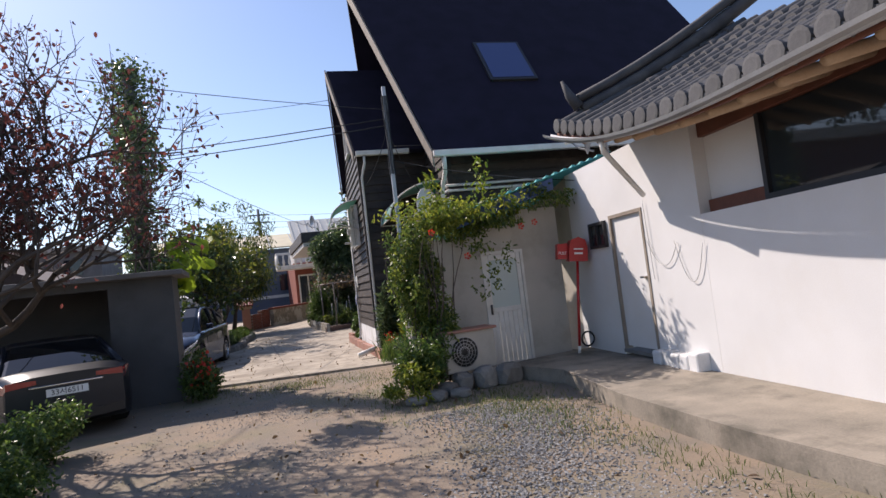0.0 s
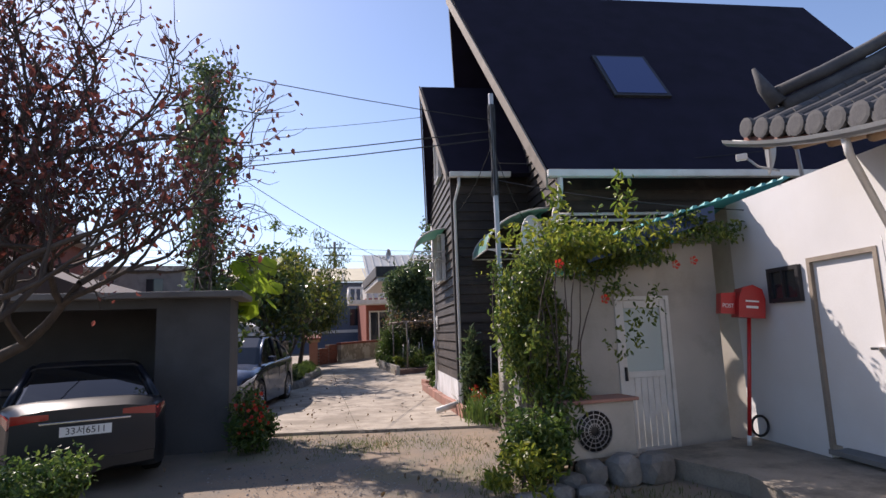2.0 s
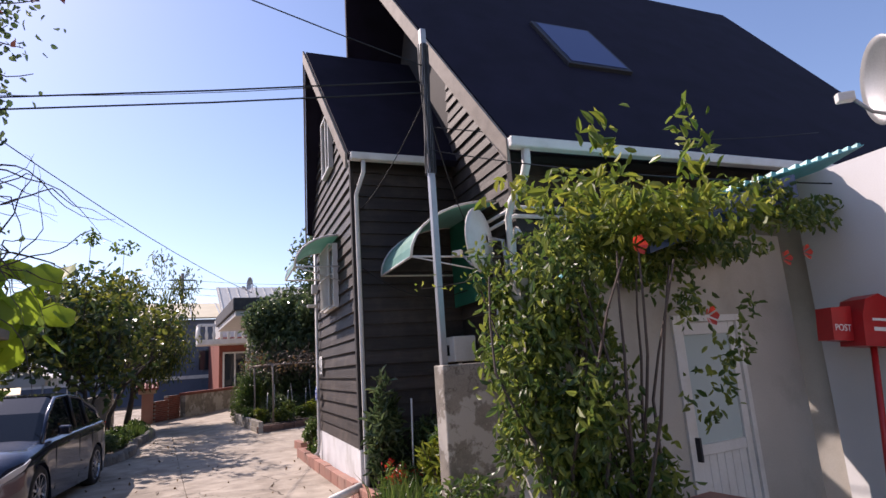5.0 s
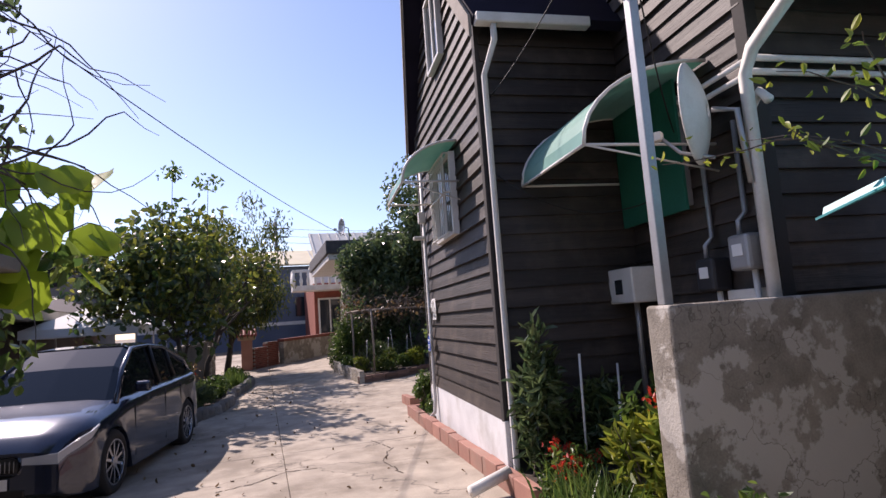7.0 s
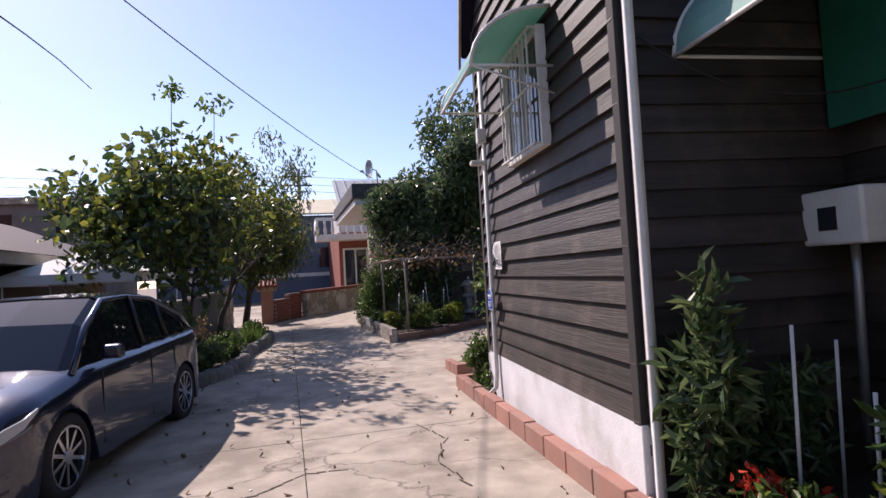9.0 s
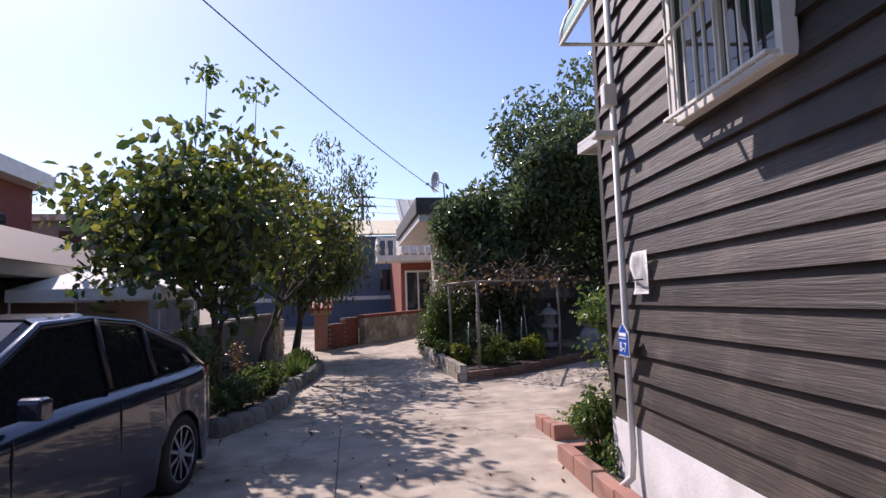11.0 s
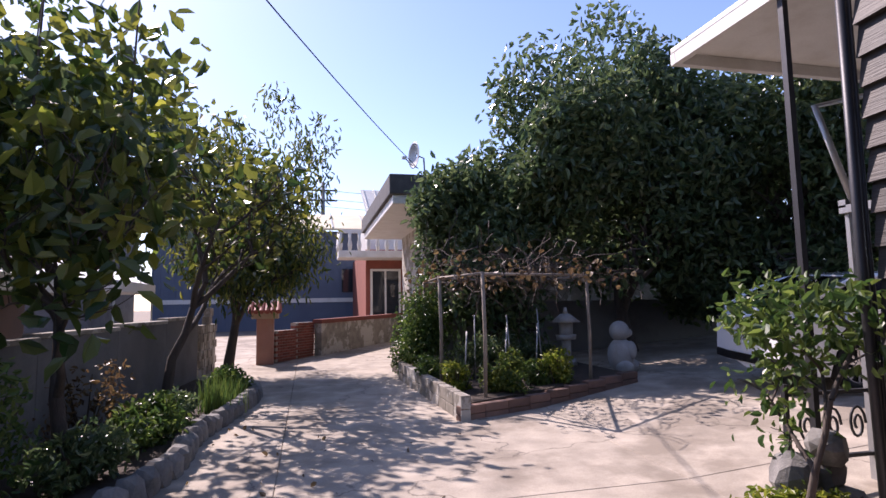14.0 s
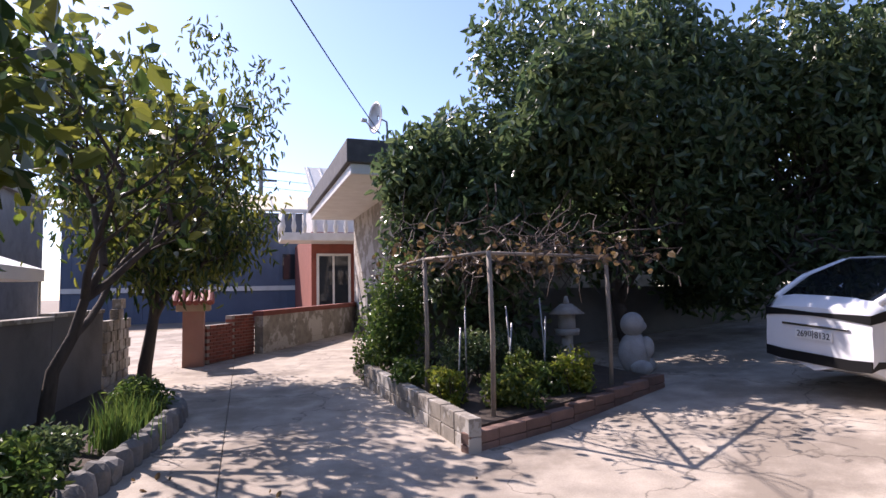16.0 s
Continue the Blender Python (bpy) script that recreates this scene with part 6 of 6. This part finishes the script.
for k in range(7):
    boxp("side_slot", -0.428, -0.418, -0.1, 0.1, 0.12 + k * 0.06, 0.15 + k * 0.06, M["blackplastic"], ac)

# ---- red postbox ----
pb = thing("postbox", "red house-shaped metal postbox on a slim post", "postbox", pose(5.27, 8.42, 0.14, 0, 6, -18) @ Matrix.Diagonal((0.78, 0.8, 0.97, 1)))
tubep("post", [(0, 0, 0.12), (0, 0, 1.6)], 0.03, M["red"], pb, "red post", 10)
tubep("post_foot", [(0, 0, 0), (0, 0, 0.14)], 0.034, M["whitepaint"], pb, "white painted foot", 10)
bm = bmesh.new()
prism(bm, [(-0.2, -0.12, 1.6), (0.2, -0.12, 1.6), (0.2, -0.12, 1.84), (0.15, -0.12, 1.97), (0, -0.12, 2.02), (-0.15, -0.12, 1.97), (-0.2, -0.12, 1.84)], (0, 0.3, 0))
part("box", bm, M["red"], pb)
prismp("side_box", [(-0.43, 0.0, 1.64), (-0.205, 0.0, 1.64), (-0.205, 0.0, 1.92), (-0.43, 0.0, 1.9)], (0, 0.2, 0), M["red"], pb)
text("lettering", "POST", 0.075, M["plate"], pb, pose(-0.318, -0.004, 1.74, 90, 0, 0))
boxp("mail_slot", -0.1, 0.1, -0.126, -0.119, 1.8, 1.82, M["plate"], pb)
boxp("label_bar", -0.09, 0.09, -0.126, -0.119, 1.72, 1.75, M["plate"], pb)
tagged(tubep("hose_reel", [(5.52 + 0.12 * math.cos(t), 8.5, 0.36 + 0.12 * math.sin(t)) for t in [2 * math.pi * k / 20 for k in range(41)]], 0.016, M["blackplastic"]), "coiled black hose leaning on the wall", "hose")

# ---- slim pole with cables, meters, dish ----
up = thing("utility_pole", "slim weathered grey square pole with cable bundles", "pole", pose(3.28, 11.6, 0))
boxp("pole", -0.037, 0.037, -0.037, 0.037, 1.77, 5.9, M["greymetal"], up, bevel=0.008)
bm = bmesh.new()
for k in range(14):
    a = k * 0.45
    bm = bmesh.new()
    tube(bm, [(0.052 * math.cos(a + z * 0.7) * (1 + 0.25 * math.sin(z * 5 + k)), 0.052 * math.sin(a + z * 0.7), z) for z in [4.0 + 0.13 * i for i in range(14)]], 0.008, 4, cap=False)
    part("cable", bm, M["wire"], up)
for k, (a, b, s) in enumerate((((3.28, 11.6, 5.2), (-30, 24, 7.4), 0.9), ((3.28, 11.6, 5.05), (-30, 22.5, 6.9), 1.0), ((3.28, 11.6, 5.4), (-14, 6.0, 6.6), 0.5), ((3.28, 11.6, 4.6), (9.5, 10.6, 4.9), 0.15), ((3.28, 11.6, 4.3), (6.0, 8.2, 3.0), 0.1), ((3.28, 11.6, 5.0), (3.2, 14.3, 4.2), 0.15), ((3.28, 11.6, 4.9), (4.8, 13.0, 3.4), 0.4), ((3.3, 14.4, 3.9), (3.35, 16.2, 4.0), 0.05), ((4.1, 32.0, 5.45), (-7.5, 6.0, 8.2), 0.7), ((3.0, 15.5, 7.0), (-14, 24, 9.5), 0.6), ((3.2, 14.0, 3.3), (4.9, 13.2, 3.0), 0.35))):
    tagged(tubep("overhead_cable", sag(a, b, s), 0.011 if k in (0, 1, 8) else 0.007, M["wire"], seg=5), "thin black overhead cable", "cable", "cables")

HM = HOUSE
mb = thing("meter_box", "pale grey meter cabinet with a small window", "meter", HM @ pose(W0 - 0.225, -0.3, 1.8))
boxp("cabinet", -0.18, 0.18, -0.25, 0.25, 0, 0.38, M["whitepaint"], mb, bevel=0.02)
boxp("glass_panel", -0.186, -0.178, -0.05, 0.1, 0.1, 0.26, M["glass"], mb)
tubep("conduit", [(0, 0, 0), (0, 0, -0.25), (0.02, 0.05, -1.5)], 0.03, M["greymetal"], mb)
for v, z, lab, mt_ in ((-1.5, 1.85, "dark grey gas meter with pipes", "darkmetal"), (-1.95, 2.0, "pale plastic electricity meter", "greymetal")):
    g = thing("meter", lab, "meter", HM @ pose(W0 - 0.15, v, z))
    boxp("body", -0.1, 0.1, -0.12, 0.12, 0, 0.3, M[mt_], g, bevel=0.03)
    boxp("dial", -0.108, -0.1, -0.06, 0.06, 0.12, 0.22, M["plate"], g, bevel=0.005)
    tubep("pipe", [(0, 0.07, 0.3), (0, 0.07, 0.42), (0.08, 0.07, 0.5), (0.08, 0.07, 1.3)], 0.022, M["greymetal"], g)
    tubep("pipe", [(0, -0.05, 0), (0, -0.05, -1.2)], 0.025, M["whitepaint"], g)
sp = thing("vent_pipe", "white bent vent pipe on the boards", "pipe", HM @ pose(W0 - 0.12, -2.15, 0))
tubep("pipe", [(0, 0, 1.9), (0, 0, 2.6), (0, 0.05, 3.0), (0, 0.0, 3.3), (0, -0.12, 3.4), (0, -0.2, 3.3)], 0.04, M["whitepaint"], sp)
dish("satellite_dish", "round white satellite dish on a wall bracket", HM @ pose(W0 - 0.45, -2.05, 3.32, 0, 0, -140), 0.4, "whitepaint")
dish("satellite_dish", "grey-green dish standing on the white wall top", pose(5.72, 7.95, 3.8, 0, 0, -130), 0.34)
ib = thing("junction_box", "white electrical junction box", "box", HM @ pose(W0 - 0.06, WV0 + 0.3, 1.35))
boxp("box", -0.06, 0.06, -0.2, 0.2, 0, 0.5, M["whitepaint"], ib, bevel=0.012)

# signs on the boards
sgn = thing("house_number_sign", "blue house-shaped address plate with white figures", "sign", HM @ pose(-0.135, 3.44, 1.25) @ Matrix.Diagonal((1, 0.7, 0.7, 1)))
prismp("plate", [(-0.0, -0.16, 0), (0, 0.16, 0), (0, 0.16, 0.28), (0, 0, 0.4), (0, -0.16, 0.28)], (-0.006, 0, 0), M["plate"], sgn, "white border")
prismp("face", [(-0.006, -0.145, 0.015), (-0.006, 0.145, 0.015), (-0.006, 0.145, 0.272), (-0.006, 0, 0.38), (-0.006, -0.145, 0.272)], (-0.004, 0, 0), M["signblue"], sgn)
text("number", "8-7", 0.16, M["plate"], sgn, pose(-0.0115, 0, 0.1, 90, 0, -90))
boxp("street_bar", -0.013, -0.0105, -0.11, 0.11, 0.235, 0.275, M["plate"], sgn)
boxp("street_bar", -0.013, -0.0105, -0.11, 0.11, 0.205, 0.215, M["plate"], sgn)
kb = thing("paper_board", "crumpled white board with small black lettering", "sign", HM @ pose(-0.06, 3.17, 1.76))
bm = bmesh.new()
g_ = [[bm.verts.new((-0.02 + 0.02 * math.sin(i * 1.3) * math.sin(j * 1.1), -0.15 + 0.3 * i / 6, 0.0 + 0.34 * j / 6)) for i in range(7)] for j in range(7)]
for j in range(6):
    for i in range(6):
        bm.faces.new((g_[j][i], g_[j][i + 1], g_[j + 1][i + 1], g_[j + 1][i]))
bmesh.ops.solidify(bm, geom=bm.faces[:], thickness=0.006)
part("board", bm, M["paper"], kb, smooth=True)
text("lettering", "ki", 0.09, M["ink"], kb, pose(-0.066, 0.09, 0.15, 90, 0, -90))
boxp("letter_bar", -0.058, -0.045, -0.12, 0.06, 0.105, 0.118, M["ink"], kb)
wl_ = thing("wall_lamp", "small white security camera under the eave", "lamp", HM @ pose(-0.12, 3.5, 3.4))
boxp("body", -0.06, 0.06, -0.05, 0.05, 0, 0.2, M["whitepaint"], wl_, bevel=0.015)
boxp("hood", -0.16, 0.04, -0.06, 0.06, -0.28, -0.22, M["whitepaint"], wl_, bevel=0.015)

# ---- side canopy and stair rail past the house ----
cp = thing("entrance_canopy", "flat white sheet canopy on thin steel posts", "canopy")
boxp("sheet", 4.79, 8.2, 18.35, 21.77, 4.2, 4.26, M["whitepaint"], cp, bevel=0.01)
boxp("edge_beam", 4.79, 8.2, 21.7, 21.77, 4.08, 4.197, M["whitepaint"], cp)
boxp("edge_beam", 4.79, 4.86, 18.35, 21.695, 4.08, 4.197, M["whitepaint"], cp)
for x, y in ((4.86, 20.43), (7.9, 21.3)):
    boxp("post", x - 0.025, x + 0.025, y - 0.025, y + 0.025, gz(y), 4.2, M["darkmetal"], cp)
sr = thing("stair_landing", "metal stair landing with railings beside the house", "stairs")
boxp("deck", 5.9, 8.0, 19.0, 21.0, 1.5, 1.58, M["greymetal"], sr)
for x in (5.95, 6.5, 7.1):
    boxp("baluster", x - 0.02, x + 0.02, 20.95, 20.99, 1.58, 2.5, M["greymetal"], sr)
for y in [19.05 + 0.2 * k for k in range(10)]:
    boxp("baluster", 5.9, 5.925, y, y + 0.025, 1.58, 2.45, M["greymetal"], sr)
boxp("handrail", 5.88, 5.95, 19.0, 21.0, 2.45, 2.52, M["greymetal"], sr)
boxp("handrail", 5.88, 8.0, 20.93, 21.0, 2.5, 2.57, M["greymetal"], sr)
for x, y in ((5.95, 20.9), (7.9, 20.9), (5.95, 19.1)):
    boxp("leg", x - 0.04, x + 0.04, y - 0.04, y + 0.04, 0, 1.5, M["greymetal"], sr)
tubep("brace", [(5.95, 20.9, 2.5), (5.6, 20.9, 3.4), (6.4, 20.9, 3.6)], 0.03, M["greymetal"], sr)
fe = thing("iron_fence", "low black wrought-iron scroll fence", "fence")
for k in range(9):
    x = 5.25 + k * 0.26
    tubep("scroll", [(x + 0.09 * math.cos(t) * (1 - t / 14), 20.9, 0.62 + 0.16 * math.sin(t) * (1 - t / 14)) for t in [0.5 * i for i in range(22)]], 0.012, M["darkmetal"], fe, "", 5)
for z in (0.35, 0.88):
    boxp("rail", 5.05, 7.5, 20.88, 20.92, z, z + 0.03, M["darkmetal"], fe)
for x in (5.05, 6.3, 7.5):
    boxp("post", x - 0.02, x + 0.02, 20.88, 20.92, 0.0, 0.98, M["darkmetal"], fe)
ds = thing("power_pole", "distant concrete power pole with cross-arms", "pole", pose(2.2, 62, 0))
tubep("mast", [(0, 0, 0), (0, 0, 11.5)], [0.2, 0.14], M["greyconc"], ds)
for z in (10.0, 10.8):
    boxp("cross_arm", -1.1, 1.1, -0.06, 0.06, z, z + 0.12, M["darkmetal"], ds)
for k, z in enumerate((10.2, 10.9, 9.6)):
    tagged(tubep("overhead_cable", sag((2.2, 62, z), (-30, 58, z + 0.5), 0.8), 0.02, M["wire"], seg=4), "distant black power line", "cable", "far cables")
    tagged(tubep("overhead_cable", sag((2.2, 62, z), (30, 66, z + 1.5), 0.8), 0.02, M["wire"], seg=4), "distant black power line", "cable", "far cables")

# ---- gravel, weeds and litter on the yard ----
r9 = np.random.default_rng(91)
def stones(n, box_, seed, smin, smax):
    r = np.random.default_rng(seed)
    x0, x1, y0, y1 = box_
    base = np.array([(1, 0, 0), (-1, 0, 0), (0, 1, 0), (0, -1, 0), (0, 0, 0.6), (0, 0, -0.6)])
    tri = np.array([(0, 2, 4), (2, 1, 4), (1, 3, 4), (3, 0, 4), (2, 0, 5), (1, 2, 5), (3, 1, 5), (0, 3, 5)])
    mx = (r.uniform(0, 1, n) + r.uniform(0, 1, n) + r.uniform(0, 1, n)) / 3
    c = np.column_stack([x0 + (x1 - x0) * mx, r.uniform(y0, y1, n), np.full(n, -0.045)])
    c[:, 0] += 0.35 * np.sin(c[:, 1] * 1.3)
    s = r.uniform(smin, smax, n) ** 1.0
    v = base[None] * s[:, None, None] * r.uniform(0.6, 1.3, (n, 6, 1)) + r.normal(size=(n, 6, 3)) * s[:, None, None] * 0.2
    v += c[:, None]
    f = (tri[None] + (np.arange(n) * 6)[:, None, None]).reshape(-1, 3)
    return v.reshape(-1, 3).tolist(), f.tolist()
for k, (n_, bx, a, b) in enumerate(((13000, (1.2, 3.8, 1.6, 7.0), 0.006, 0.018), (5000, (-2.5, 3.4, 3.0, 12.5), 0.005, 0.014))):
    v, f = stones(n_, bx, 300 + k, a, b)
    tagged(raw("gravel", v, f, M["pebble"]), "loose grey gravel on the packed earth", "gravel", kind="stuff")
def patch(n, cx, cy, sx, sy):
    return np.column_stack([r9.normal(cx, sx, n), r9.normal(cy, sy, n), np.full(n, -0.045)])
gp = np.concatenate([patch(1500, 3.2, 6.6, 0.4, 0.8), patch(900, 0.9, 11.4, 0.5, 0.35), patch(800, 2.2, 8.6, 0.4, 0.5), patch(700, 3.3, 4.2, 0.2, 1.2), patch(500, -0.6, 12.3, 0.35, 0.5), patch(500, 2.3, 10.5, 0.4, 0.8), patch(500, 2.6, 7.4, 0.7, 0.5)])
blades("grass", "thin short grass and weeds on the yard", gp, 0.06, M["grass"], 0.007, 9, 1.0)
lv = np.column_stack([r9.uniform(-2, 3.6, 500), r9.uniform(3, 25, 500), np.zeros(500)])
lv[:, 2] = [gz(y) + 0.006 if y > 13 else -0.03 for y in lv[:, 1]]
tagged(leaf_mesh("fallen_leaf", lv, 0.06, M["leaf_brown"], None, "", 92, 0.6, 0.0), "scattered dry fallen leaves", "leaf", kind="stuff")

# leaves inside the garden crowns, the shade there put in as a dark green
tagged(leaf_mesh("inner_leaf", cloud(np.random.default_rng(34), 900, (-1.5, 23.4, 3.0), (1.9, 1.7, 1.2), 0.3, 20, 0.35), 0.18, M["leaf_dark"], None, "", 35, 0.6), "inner leaves of the garden tree, dark green for crown shade", "leaf", kind="stuff")
# bare arching twigs over the lean-to roof
at = thing("arching_twig", "bare brown arching twigs with few yellow leaves", "vine", pose(3.8, 10.2, 2.0))
r10 = np.random.default_rng(110)
tl = []
for k in range(15):
    p = Vector((r10.uniform(-0.1, 0.9), r10.uniform(-0.2, 0.2), r10.uniform(0.0, 0.4)))
    d = Vector((r10.uniform(-1.0, 0.6), r10.uniform(-0.4, 0.3), r10.uniform(0.1, 1.0))).normalized()
    line = [p]
    for i in range(9):
        d = (d + Vector(r10.normal(size=3)) * 0.16 - Vector((0, 0, 0.06))).normalized()
        line.append(line[-1] + d * 0.14)
    tubep("twig", line, [0.009 - 0.0008 * i for i in range(10)], M["twig"], at, "", 4)
    tl += [tuple(q) for q in line[4:]]
tl = np.repeat(np.array(tl), 3, axis=0)
leaf_mesh("foliage", tl + r10.normal(size=tl.shape) * 0.05, 0.06, M["leaf_yel"], at, "small yellow-green leaves", 111, 0.4)["kind"] = "stuff"
# bush beside the parked dark car
shrub("garden_shrub", "low green bush at the carport edge", (-0.75, 12.55, 0.3), (0.32, 0.35, 0.38), "leaf_mid", 0.07, 1500, 112)
